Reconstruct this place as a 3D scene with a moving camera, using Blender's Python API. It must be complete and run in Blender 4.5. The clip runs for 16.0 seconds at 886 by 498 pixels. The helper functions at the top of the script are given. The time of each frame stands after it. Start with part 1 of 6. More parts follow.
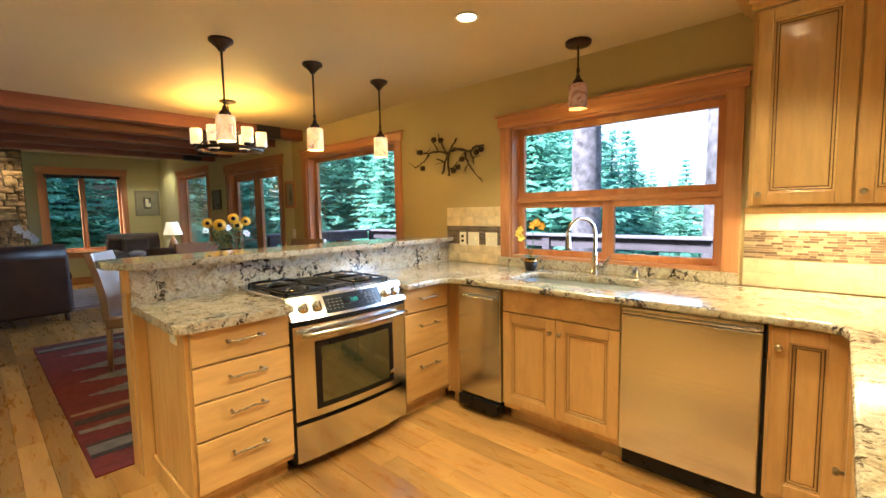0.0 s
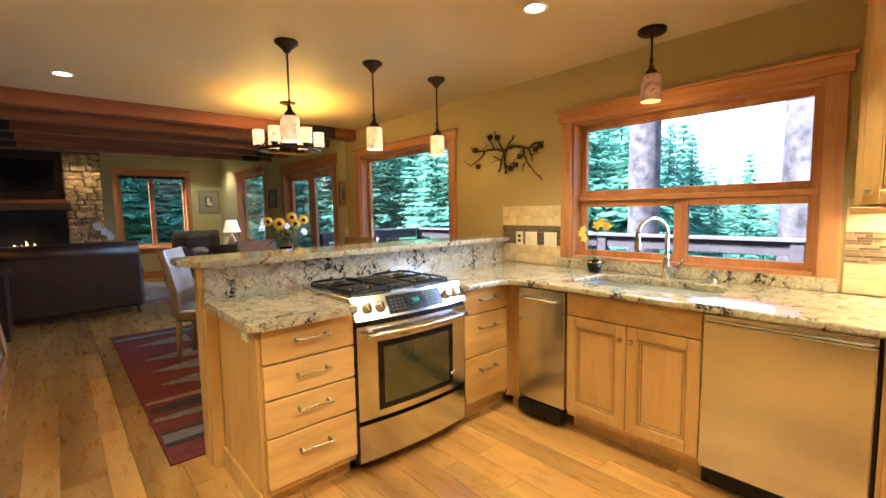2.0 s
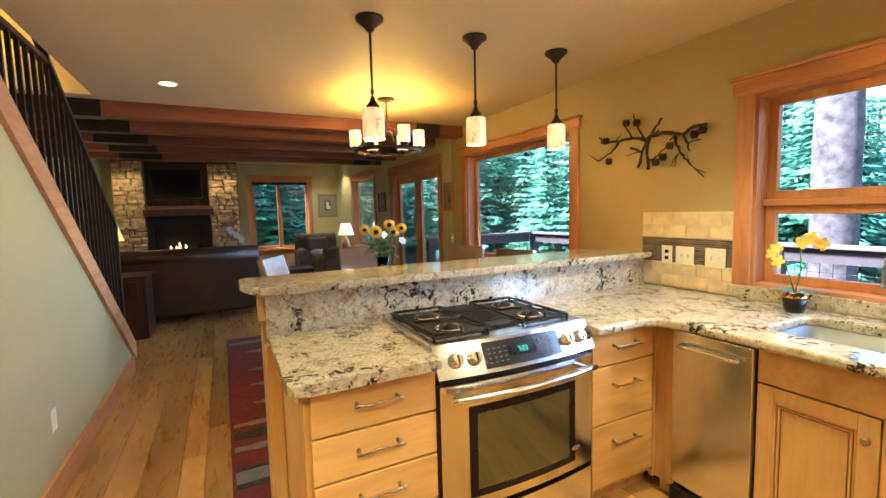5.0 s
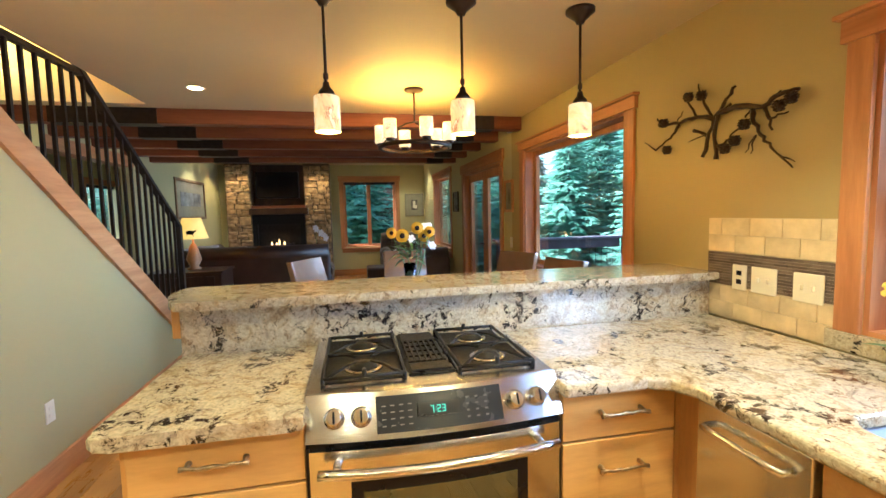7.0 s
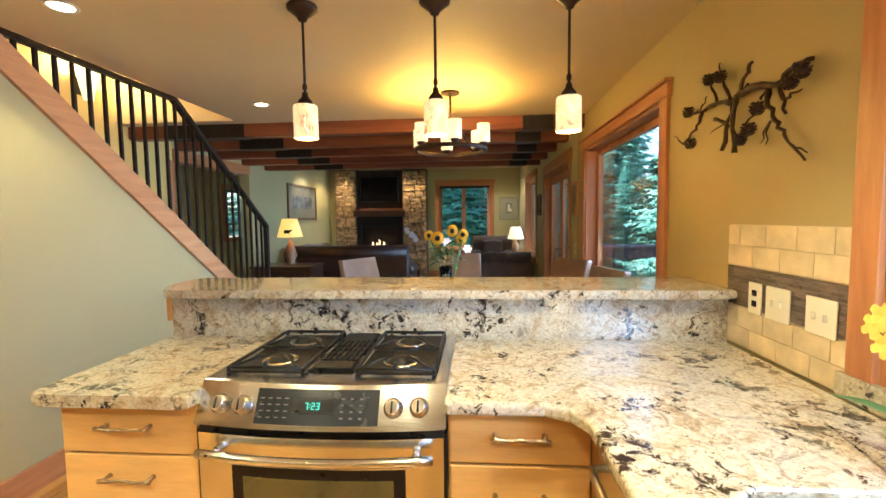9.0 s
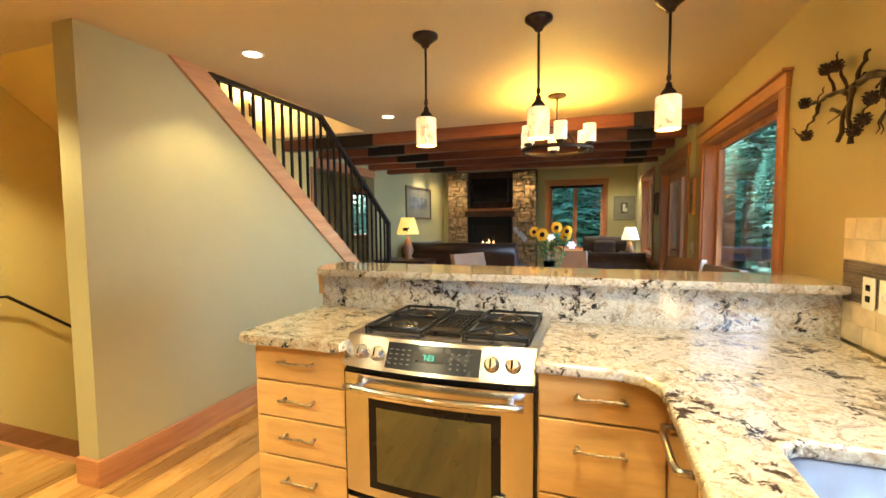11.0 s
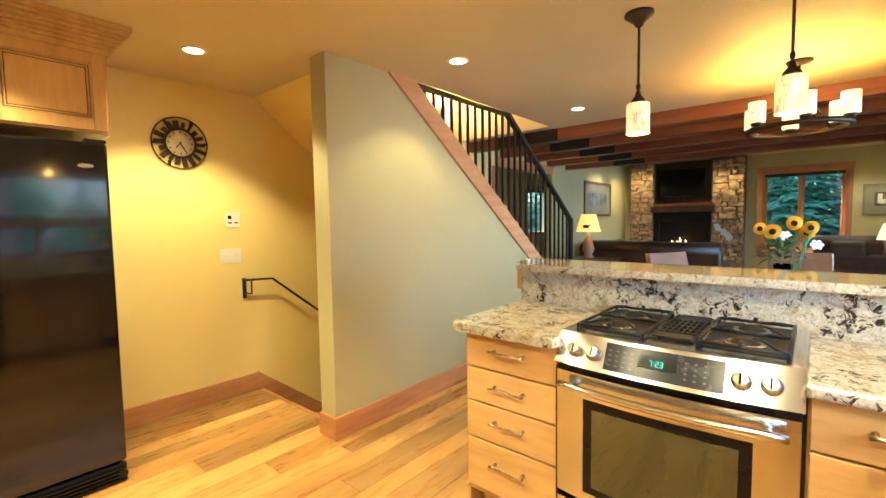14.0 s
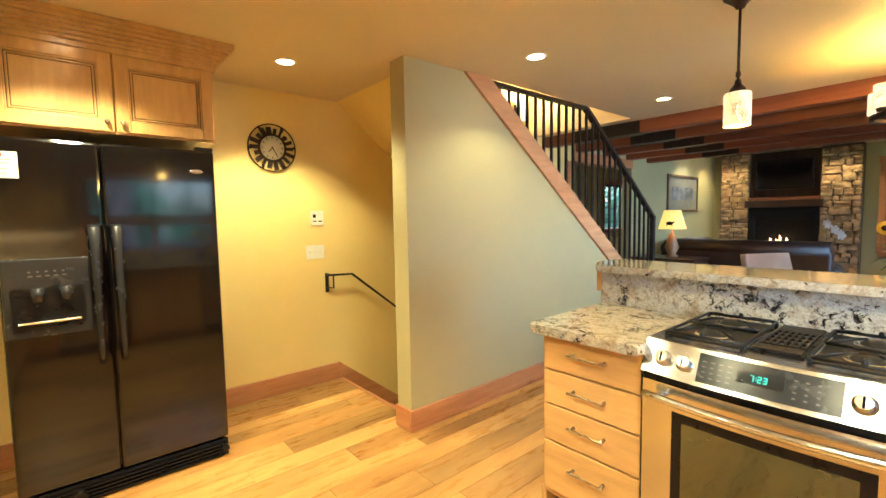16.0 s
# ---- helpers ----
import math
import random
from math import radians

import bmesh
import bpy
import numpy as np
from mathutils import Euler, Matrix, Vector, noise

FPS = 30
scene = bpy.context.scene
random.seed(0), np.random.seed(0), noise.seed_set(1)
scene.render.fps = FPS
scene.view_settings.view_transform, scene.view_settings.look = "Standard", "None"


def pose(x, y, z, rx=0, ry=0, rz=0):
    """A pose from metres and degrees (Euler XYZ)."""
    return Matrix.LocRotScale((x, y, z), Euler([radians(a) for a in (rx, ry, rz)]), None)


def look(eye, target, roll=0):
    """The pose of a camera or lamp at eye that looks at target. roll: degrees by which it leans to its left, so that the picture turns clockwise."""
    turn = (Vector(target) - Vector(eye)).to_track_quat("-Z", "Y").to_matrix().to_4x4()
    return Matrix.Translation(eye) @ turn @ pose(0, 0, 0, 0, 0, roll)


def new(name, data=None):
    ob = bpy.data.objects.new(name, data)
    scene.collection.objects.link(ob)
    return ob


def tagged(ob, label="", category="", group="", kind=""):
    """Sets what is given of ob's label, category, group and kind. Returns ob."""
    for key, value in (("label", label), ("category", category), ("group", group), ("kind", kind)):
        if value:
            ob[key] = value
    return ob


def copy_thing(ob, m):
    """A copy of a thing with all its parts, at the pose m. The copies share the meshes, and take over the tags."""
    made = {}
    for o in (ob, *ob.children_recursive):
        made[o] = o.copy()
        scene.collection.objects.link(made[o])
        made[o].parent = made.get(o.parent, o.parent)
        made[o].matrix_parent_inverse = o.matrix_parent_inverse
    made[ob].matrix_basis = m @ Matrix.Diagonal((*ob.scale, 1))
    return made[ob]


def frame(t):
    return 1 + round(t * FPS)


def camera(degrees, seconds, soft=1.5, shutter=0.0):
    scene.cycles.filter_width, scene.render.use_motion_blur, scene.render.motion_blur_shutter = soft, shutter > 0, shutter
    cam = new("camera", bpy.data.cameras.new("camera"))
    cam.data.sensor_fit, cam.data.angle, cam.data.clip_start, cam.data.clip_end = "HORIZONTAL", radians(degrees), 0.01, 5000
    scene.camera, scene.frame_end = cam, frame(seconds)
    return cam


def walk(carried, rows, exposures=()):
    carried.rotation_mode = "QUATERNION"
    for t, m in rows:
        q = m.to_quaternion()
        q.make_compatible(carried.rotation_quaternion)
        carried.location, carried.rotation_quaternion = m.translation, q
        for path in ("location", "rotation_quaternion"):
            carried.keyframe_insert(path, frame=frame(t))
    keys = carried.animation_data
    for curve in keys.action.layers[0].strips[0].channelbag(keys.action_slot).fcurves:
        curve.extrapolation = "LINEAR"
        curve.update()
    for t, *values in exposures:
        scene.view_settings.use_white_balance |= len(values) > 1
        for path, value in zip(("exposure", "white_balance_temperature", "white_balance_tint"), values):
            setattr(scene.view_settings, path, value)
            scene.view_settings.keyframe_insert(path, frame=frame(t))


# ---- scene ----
# camera path
cam = camera(91.2, 16.0)
PATH = [
    (0, (2.02, -0.591, 1.365), (0.669, 0.874, 1.191), -1.0),
    (0.5, (2.003, -0.59, 1.372), (0.622, 0.846, 1.195), -1.0),
    (1, (1.968, -0.596, 1.372), (0.551, 0.804, 1.194), -1.0),
    (1.5, (1.927, -0.609, 1.369), (0.476, 0.756, 1.194), -1.0),
    (2, (1.892, -0.627, 1.374), (0.406, 0.699, 1.195), -1.0),
    (2.5, (1.812, -0.65, 1.37), (0.297, 0.643, 1.191), -1.0),
    (3, (1.74, -0.681, 1.376), (0.194, 0.575, 1.194), -1.2),
    (3.5, (1.657, -0.629, 1.38), (0.064, 0.567, 1.197), -1.1),
    (4, (1.567, -0.51, 1.398), (-0.087, 0.601, 1.22), -1.3),
    (4.5, (1.48, -0.378, 1.403), (-0.234, 0.638, 1.229), -1.4),
    (5, (1.396, -0.21, 1.436), (-0.383, 0.688, 1.264), -1.5),
    (7.5, (1.193, 0.824, 1.45), (-0.783, 1.089, 1.291), -1.1),
    (8, (1.173, 1.034, 1.442), (-0.818, 1.152, 1.294), -0.9),
    (10.5, (1.447, 1.437, 1.421), (-0.478, 0.912, 1.281), -0.6),
    (11, (1.512, 1.4, 1.397), (-0.376, 0.752, 1.267), -0.5),
    (11.5, (1.543, 1.352, 1.378), (-0.302, 0.589, 1.26), -0.6),
    (12, (1.549, 1.325, 1.392), (-0.248, 0.457, 1.257), -0.7),
    (12.5, (1.549, 1.3, 1.382), (-0.19, 0.321, 1.253), -0.8),
    (13, (1.564, 1.269, 1.384), (-0.112, 0.186, 1.25), -0.9),
    (13.5, (1.583, 1.244, 1.389), (-0.02, 0.055, 1.255), -0.9),
    (14, (1.591, 1.223, 1.384), (0.075, -0.075, 1.255), -0.9),
    (14.5, (1.606, 1.205, 1.398), (0.167, -0.176, 1.258), -1.0),
    (15, (1.605, 1.206, 1.389), (0.237, -0.247, 1.257), -0.9),
    (15.5, (1.624, 1.201, 1.406), (0.299, -0.29, 1.263), -1.1),
    (16, (1.627, 1.2, 1.41), (0.334, -0.32, 1.264), -1.0),
]
walk(cam, [(t, look(eye, target, roll)) for t, eye, target, roll in PATH],
     exposures=((0, 2.64, 5400, 14), (5, 2.78, 5400, 14), (8, 2.84, 5250, 14), (11.5, 2.99, 5850, 14), (12.5, 3.03, 5750, 13), (16, 3.09, 5300, 11)))

# world, sun, exposure
world = bpy.data.worlds.new("sky")
scene.world = world
world.use_nodes = True
wn = world.node_tree
wbg = wn.nodes["Background"]
wsky = wn.nodes.new("ShaderNodeTexSky")
wsky.sky_type = "NISHITA"
wsky.sun_disc = False
wsky.sun_elevation = radians(28)
wsky.sun_rotation = radians(200)
wsky.air_density, wsky.dust_density, wsky.ozone_density = 1.0, 2.5, 1.6
wn.links.new(wsky.outputs[0], wbg.inputs[0])
wbg.inputs[1].default_value = 0.15
sun = new("sun", bpy.data.lights.new("sun", "SUN"))
sun.data.energy, sun.data.angle, sun.data.color = 5.0, radians(12), (1.0, 0.98, 0.95)
sun.matrix_world = look((0, 0, 30), (9, 24, 0))
tagged(sun, kind="structure")
WARM = (1.0, 0.57, 0.10)
SOFT = (1.0, 0.80, 0.36)
CAN_W, PEND_W, CHAND_W, LAMP_W, UNDER_W = 35, 1.15, 0.95, 2.8, 3.3


def spot(x, y, z, watts, col=SOFT, size=radians(118), blend=0.45, target=None):
    """A spot lamp behind a recessed can, seen or added out of view."""
    ob = new("can_lamp", bpy.data.lights.new("can_lamp", "SPOT"))
    ob.data.energy, ob.data.color, ob.data.spot_size, ob.data.spot_blend = watts, col, size, blend
    ob.data.shadow_soft_size = 0.05
    ob.matrix_world = look((x, y, z), target or (x + 0.001, y, 0))
    return ob


def bulb(x, y, z, watts, col=WARM, r=0.03):
    ob = new("bulb", bpy.data.lights.new("bulb", "POINT"))
    ob.data.energy, ob.data.color, ob.data.shadow_soft_size = watts, col, r
    ob.location = (x, y, z)
    return ob


def window_light(name, at, aim, w, h, watts, spread):
    """Stands in a window's opening, or just inside it, for the sky's light."""
    ob = new(name, bpy.data.lights.new(name, "AREA"))
    ob.data.shape, ob.data.size, ob.data.size_y = "RECTANGLE", w, h
    ob.data.energy, ob.data.color, ob.data.spread = watts, (0.62, 0.80, 1.0), radians(spread)
    ob.matrix_world = look(at, aim)
    return ob


window_light("daylight", (-2.2, 2.43, 1.45), (-2.2, -0.4, 0.9), 1.55, 0.9, 4.0, 90)
window_light("daylight", (-4.64, 2.40, 1.1), (-4.64, 0.0, 0.8), 1.4, 1.6, 2.6, 90)
window_light("daylight", (-7.2, 2.42, 1.4), (-7.2, 0.0, 0.9), 1.4, 1.2, 2.2, 90)
# Added inside the room, turned west so that the camera doesn't see it.
window_light("daylight", (0.75, 2.30, 1.5), (-1.4, 0.4, 0.9), 0.5, 0.85, 1.5, 100)


# materials
def nt(name):
    m = bpy.data.materials.new(name)
    m.use_nodes = True
    return m, m.node_tree.nodes, m.node_tree.links, m.node_tree.nodes["Principled BSDF"]


def ramp(nodes, links, src, stops):
    r = nodes.new("ShaderNodeValToRGB")
    while len(r.color_ramp.elements) < len(stops):
        r.color_ramp.elements.new(0.5)
    for e, (p, c) in zip(r.color_ramp.elements, stops):
        e.position = p
        e.color = (*c, 1) if len(c) == 3 else c
    links.new(src, r.inputs[0])
    return r.outputs[0]


def coords(nodes, links, scale=(1, 1, 1), rnd=True, space="Object"):
    """Object coordinates, shifted by each object's own random number."""
    tc = nodes.new("ShaderNodeTexCoord")
    mp = nodes.new("ShaderNodeMapping")
    mp.inputs["Scale"].default_value = scale
    links.new(tc.outputs[space], mp.inputs[0])
    if rnd:
        oi = nodes.new("ShaderNodeObjectInfo")
        mu = nodes.new("ShaderNodeMath")
        mu.operation = "MULTIPLY"
        mu.inputs[1].default_value = 37.0
        links.new(oi.outputs["Random"], mu.inputs[0])
        links.new(mu.outputs[0], mp.inputs["Location"])
    return mp.outputs[0]


def noise_tex(nodes, links, vec, scale, detail=4, rough=0.55, dist=0.0):
    n = nodes.new("ShaderNodeTexNoise")
    n.inputs["Scale"].default_value, n.inputs["Detail"].default_value = scale, detail
    n.inputs["Roughness"].default_value, n.inputs["Distortion"].default_value = rough, dist
    links.new(vec, n.inputs["Vector"])
    return n.outputs[0]


def mix(nodes, links, a, b, f, mode="MIX"):
    m = nodes.new("ShaderNodeMix")
    m.data_type, m.blend_type = "RGBA", mode
    for sock, v in ((m.inputs[0], f), (m.inputs[6], a), (m.inputs[7], b)):
        if isinstance(v, (int, float)):
            sock.default_value = v
        elif isinstance(v, tuple):
            sock.default_value = (*v, 1)
        else:
            links.new(v, sock)
    return m.outputs[2]


def bump(nodes, links, bsdf, h, strength=0.2, dist=0.01):
    b = nodes.new("ShaderNodeBump")
    b.inputs["Strength"].default_value, b.inputs["Distance"].default_value = strength, dist
    links.new(h, b.inputs["Height"])
    links.new(b.outputs[0], bsdf.inputs["Normal"])


def plain(name, col, rough=0.5, metal=0.0, var=0.12, scale=6.0, bmp=0.0, coat=0.0, trans=0.0, emit=None, space="Object"):
    m, N, L, b = nt(name)
    v = coords(N, L, space=space)
    n = noise_tex(N, L, v, scale, 5)
    dark = tuple(c * (1 - var) for c in col)
    light = tuple(min(1, c * (1 + var)) for c in col)
    L.new(ramp(N, L, n, [(0.3, dark), (0.7, light)]), b.inputs["Base Color"])
    rr = ramp(N, L, noise_tex(N, L, v, scale * 3.1, 3), [(0.3, (max(0, rough * 0.85),) * 3), (0.7, (min(1, rough * 1.15),) * 3)])
    L.new(rr, b.inputs["Roughness"])
    b.inputs["Metallic"].default_value = metal
    b.inputs["Coat Weight"].default_value = coat
    b.inputs["Transmission Weight"].default_value = trans
    if max(col) < 0.01:
        b.inputs["Specular IOR Level"].default_value = 0.28
    if bmp:
        bump(N, L, b, noise_tex(N, L, v, scale * 12, 4), bmp, 0.003)
    if emit:
        b.inputs["Emission Color"].default_value = (*emit[0], 1)
        b.inputs["Emission Strength"].default_value = emit[1]
    return m


def wood(name, c_dark, c_mid, c_light, axis="z", rough=0.35, knots=0.0, grain=14.0, rnd_amt=0.25, coat=0.0, bmp=0.08):
    """Grain along an axis, with growth bands, fine pores and an occasional knot; tone differs from piece to piece."""
    m, N, L, b = nt(name)
    s = {"x": (0.7, grain, grain), "y": (grain, 0.7, grain), "z": (grain, grain, 0.7)}[axis]
    v = coords(N, L, s)
    big = noise_tex(N, L, v, 0.55, 4, 0.6, 1.2)
    fine = noise_tex(N, L, v, 6.0, 6, 0.7, 0.2)
    col = ramp(N, L, big, [(0.3, c_dark), (0.5, c_mid), (0.7, c_light)])
    f = ramp(N, L, fine, [(0.35, (0.72,) * 3), (0.6, (1.0,) * 3)])
    col = mix(N, L, col, f, 0.55 if grain > 4.5 else 0.35, "MULTIPLY")
    oi = N.new("ShaderNodeObjectInfo")
    tone = ramp(N, L, oi.outputs["Random"], [(0.0, (1 - rnd_amt,) * 3), (0.5, (1.0, 0.97, 0.92)), (1.0, (1 + rnd_amt * 0.5,) * 3)])
    col = mix(N, L, col, tone, 1.0, "MULTIPLY")
    if knots:
        kv = coords(N, L, {"x": (1.6, 5, 5), "y": (5, 1.6, 5), "z": (5, 5, 1.6)}[axis])
        vo = N.new("ShaderNodeTexVoronoi")
        vo.inputs["Scale"].default_value = 1.25
        L.new(kv, vo.inputs["Vector"])
        k = ramp(N, L, vo.outputs["Distance"], [(0.03, (1.0,) * 3), (0.10 + 0.05 * knots, (0.0,) * 3)])
        gate = ramp(N, L, vo.outputs["Color"], [(0.84, (0.0,) * 3), (0.87, (0.8,) * 3)])
        col = mix(N, L, col, tuple(c * 0.3 for c in c_dark), mix(N, L, k, gate, 1.0, "MULTIPLY"))
    L.new(col, b.inputs["Base Color"])
    L.new(ramp(N, L, fine, [(0.3, (rough * 1.25,) * 3), (0.7, (rough * 0.85,) * 3)]), b.inputs["Roughness"])
    b.inputs["Coat Weight"].default_value = coat
    b.inputs["Coat Roughness"].default_value = 0.15
    bump(N, L, b, fine, bmp, 0.002)
    return m


def granite(name):
    m, N, L, b = nt(name)
    v = coords(N, L, rnd=False)
    patch = noise_tex(N, L, v, 7.0, 8, 0.68, 1.6)
    base = ramp(N, L, patch, [(0.30, (0.22, 0.15, 0.08)), (0.40, (0.38, 0.31, 0.20)), (0.50, (0.50, 0.45, 0.34)), (0.60, (0.43, 0.39, 0.30)), (0.68, (0.24, 0.20, 0.16))])
    mid = noise_tex(N, L, v, 34.0, 9, 0.80, 0.9)
    base = mix(N, L, base, (0.20, 0.145, 0.09), ramp(N, L, mid, [(0.535, (0, 0, 0)), (0.60, (0.85,) * 3)]))
    drk = noise_tex(N, L, v, 24.0, 10, 0.80, 0.8)
    clus = ramp(N, L, noise_tex(N, L, v, 6.0, 4, 0.55, 0.8), [(0.42, (0.0,) * 3), (0.62, (1.0,) * 3)])
    add = N.new("ShaderNodeMath")
    add.operation = "MULTIPLY_ADD"
    L.new(clus, add.inputs[0])
    add.inputs[1].default_value = 0.15
    L.new(drk, add.inputs[2])
    base = mix(N, L, base, (0.022, 0.016, 0.016), ramp(N, L, add.outputs[0], [(0.650, (0, 0, 0)), (0.675, (1, 1, 1))]))
    vo = N.new("ShaderNodeTexVoronoi")
    vo.inputs["Scale"].default_value = 130
    L.new(v, vo.inputs["Vector"])
    grainc = ramp(N, L, vo.outputs["Color"], [(0.2, (0.72,) * 3), (0.8, (1.12,) * 3)])
    base = mix(N, L, base, grainc, 0.7, "MULTIPLY")
    L.new(base, b.inputs["Base Color"])
    b.inputs["Roughness"].default_value = 0.13
    b.inputs["Coat Weight"].default_value = 0.35
    bump(N, L, b, mid, 0.04, 0.001)
    return m


def steel(name, axis="x", col=(0.70, 0.72, 0.75), rough=0.17):
    m, N, L, b = nt(name)
    s = {"x": (1.2, 300, 300), "y": (300, 1.2, 300), "z": (300, 300, 1.2)}[axis]
    v = coords(N, L, s)
    n = noise_tex(N, L, v, 1.0, 3)
    L.new(ramp(N, L, n, [(0.3, tuple(c * 0.9 for c in col)), (0.7, col)]), b.inputs["Base Color"])
    sm = noise_tex(N, L, coords(N, L), 3.0, 4)
    L.new(ramp(N, L, sm, [(0.3, (rough * 0.8,) * 3), (0.7, (rough * 1.25,) * 3)]), b.inputs["Roughness"])
    b.inputs["Metallic"].default_value = 1.0
    b.inputs["Anisotropic"].default_value = 0.5
    bump(N, L, b, n, 0.35, 0.0006)
    return m


def wallpaint(name, col):
    m, N, L, b = nt(name)
    v = coords(N, L, rnd=False)
    n1 = noise_tex(N, L, v, 0.8, 4)
    L.new(ramp(N, L, n1, [(0.3, tuple(c * 0.95 for c in col)), (0.7, tuple(c * 1.04 for c in col))]), b.inputs["Base Color"])
    b.inputs["Roughness"].default_value = 0.62
    h = noise_tex(N, L, v, 90, 5, 0.6)
    h2 = noise_tex(N, L, v, 14, 3, 0.5)
    bump(N, L, b, mix(N, L, h, h2, 0.5), 0.22, 0.004)
    return m


def shade_glass(name, strength, tint=(1.0, 0.62, 0.28), tones=((1.0, 0.80, 0.42), (1.0, 0.68, 0.28), (0.55, 0.20, 0.06), (1.0, 0.80, 0.46))):
    """Art glass lit from within: cream with amber swirls."""
    m, N, L, b = nt(name)
    v = coords(N, L)
    n = noise_tex(N, L, v, 7, 6, 0.6, 1.6)
    c = ramp(N, L, n, [(0.42, tones[0]), (0.56, tones[1]), (0.60, tint), (0.625, tones[2]), (0.65, tones[3])])
    L.new(c, b.inputs["Base Color"])
    L.new(c, b.inputs["Emission Color"])
    b.inputs["Emission Strength"].default_value = strength
    b.inputs["Roughness"].default_value = 0.15
    return m


def glass(name, tint=(1, 1, 1), rough=0.0):
    m, N, L, b = nt(name)
    b.inputs["Base Color"].default_value = (*tint, 1)
    b.inputs["Transmission Weight"].default_value = 1.0
    b.inputs["Roughness"].default_value = rough
    b.inputs["IOR"].default_value = 1.45
    return m


def pane_glass(name):
    """Window pane: clear, with a faint mirror gloss."""
    m, N, L, b = nt(name)
    t = N.new("ShaderNodeBsdfTransparent")
    g = N.new("ShaderNodeBsdfGlossy")
    g.inputs["Roughness"].default_value = 0.01
    lw = N.new("ShaderNodeLayerWeight")
    lw.inputs[0].default_value = 0.5
    f = N.new("ShaderNodeMath")
    f.operation = "POWER"
    f.inputs[1].default_value = 3.2
    L.new(lw.outputs["Facing"], f.inputs[0])
    mx = N.new("ShaderNodeMixShader")
    L.new(f.outputs[0], mx.inputs[0])
    L.new(t.outputs[0], mx.inputs[1])
    L.new(g.outputs[0], mx.inputs[2])
    L.new(mx.outputs[0], N["Material Output"].inputs[0])
    return m


M_CAB = wood("honey_maple", (0.45, 0.25, 0.075), (0.56, 0.335, 0.11), (0.62, 0.39, 0.14), "z", 0.33, 0, 5, 0.10, 0.25, 0.02)
M_CABH = wood("honey_maple_across", (0.46, 0.265, 0.078), (0.57, 0.345, 0.112), (0.63, 0.395, 0.14), "y", 0.33, 0, 5, 0.10, 0.25, 0.02)
M_DKBROWN = plain("dark_brown", (0.10, 0.05, 0.02), 0.5)
M_TRIM = wood("fir_trim", (0.34, 0.13, 0.045), (0.46, 0.20, 0.075), (0.55, 0.27, 0.11), "z", 0.4, 1.2, 9, 0.12)
M_TRIMX = wood("fir_trim_long", (0.34, 0.13, 0.045), (0.46, 0.20, 0.075), (0.55, 0.27, 0.11), "x", 0.4, 1.2, 9, 0.12)
M_TRIMY = wood("fir_trim_cross", (0.34, 0.13, 0.045), (0.46, 0.20, 0.075), (0.55, 0.27, 0.11), "y", 0.4, 0.5, 9, 0.12)
M_BEAM = wood("stained_beam", (0.13, 0.034, 0.013), (0.20, 0.058, 0.022), (0.26, 0.088, 0.033), "y", 0.5, 0.5, 8, 0.15)
M_FLOOR = wood("hickory_floor", (0.25, 0.115, 0.030), (0.43, 0.225, 0.058), (0.57, 0.335, 0.100), "x", 0.28, 1.0, 4.0, 0.34, 0.12, 0.012)
M_DARKWOOD = wood("walnut_stain", (0.025, 0.011, 0.007), (0.045, 0.02, 0.011), (0.065, 0.03, 0.016), "z", 0.35, 0, 10, 0.1)
M_CHAIRW = wood("chair_oak", (0.22, 0.10, 0.04), (0.30, 0.15, 0.06), (0.36, 0.20, 0.09), "z", 0.35, 0, 10, 0.1)
M_STRING = wood("fir_stringer", (0.42, 0.20, 0.085), (0.55, 0.29, 0.13), (0.62, 0.36, 0.18), "x", 0.4, 0.5, 7, 0.05)
M_GRAN = granite("granite")
M_STEEL = steel("brushed_steel_across", "y")
M_STEELX = steel("brushed_steel_long", "x")
# Colour darkened below the other steel to mute the window lamp's reflection.
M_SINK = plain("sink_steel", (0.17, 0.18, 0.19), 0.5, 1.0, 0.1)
M_CHROME = plain("satin_nickel", (0.64, 0.63, 0.61), 0.2, 1.0, 0.05)
M_PEWTER = plain("aged_pewter", (0.42, 0.34, 0.22), 0.32, 1.0, 0.35, 60, 0.3)
M_IRON = plain("cast_iron", (0.008, 0.008, 0.009), 0.48, 0.0, 0.2, 30, 0.2)
M_BRONZE = plain("oiled_bronze", (0.045, 0.028, 0.018), 0.45, 0.7, 0.3, 20)
M_RAILM = plain("black_steel", (0.022, 0.016, 0.012), 0.45, 0.4, 0.3, 20)
M_BLACKP = plain("black_plastic", (0.005, 0.005, 0.006), 0.3)
M_FRIDGE = plain("black_enamel", (0.003, 0.003, 0.004), 0.10, 0, 0.1, 3, 0.02, 0.45)
for node in M_FRIDGE.node_tree.nodes:
    if node.type == "BSDF_PRINCIPLED":
        node.inputs["Specular IOR Level"].default_value = 0.5
        node.inputs["Coat IOR"].default_value = 1.5
        node.inputs["Coat Roughness"].default_value = 0.05
M_FRIDGED = plain("charcoal_plastic", (0.018, 0.019, 0.024), 0.25)
M_OVENG = plain("oven_glass", (0.08, 0.085, 0.04), 0.05, 0.5, 0.1, 4, 0, 1.0)
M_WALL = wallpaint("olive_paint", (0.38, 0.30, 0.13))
M_WALLG = wallpaint("sage_paint", (0.40, 0.355, 0.175))
# Straw paint with the warm stairwell light taken into its colour.
M_WALLY = wallpaint("straw_paint_warm_lit", (0.77, 0.595, 0.19))
M_WALLL = wallpaint("living_paint", (0.50, 0.46, 0.23))
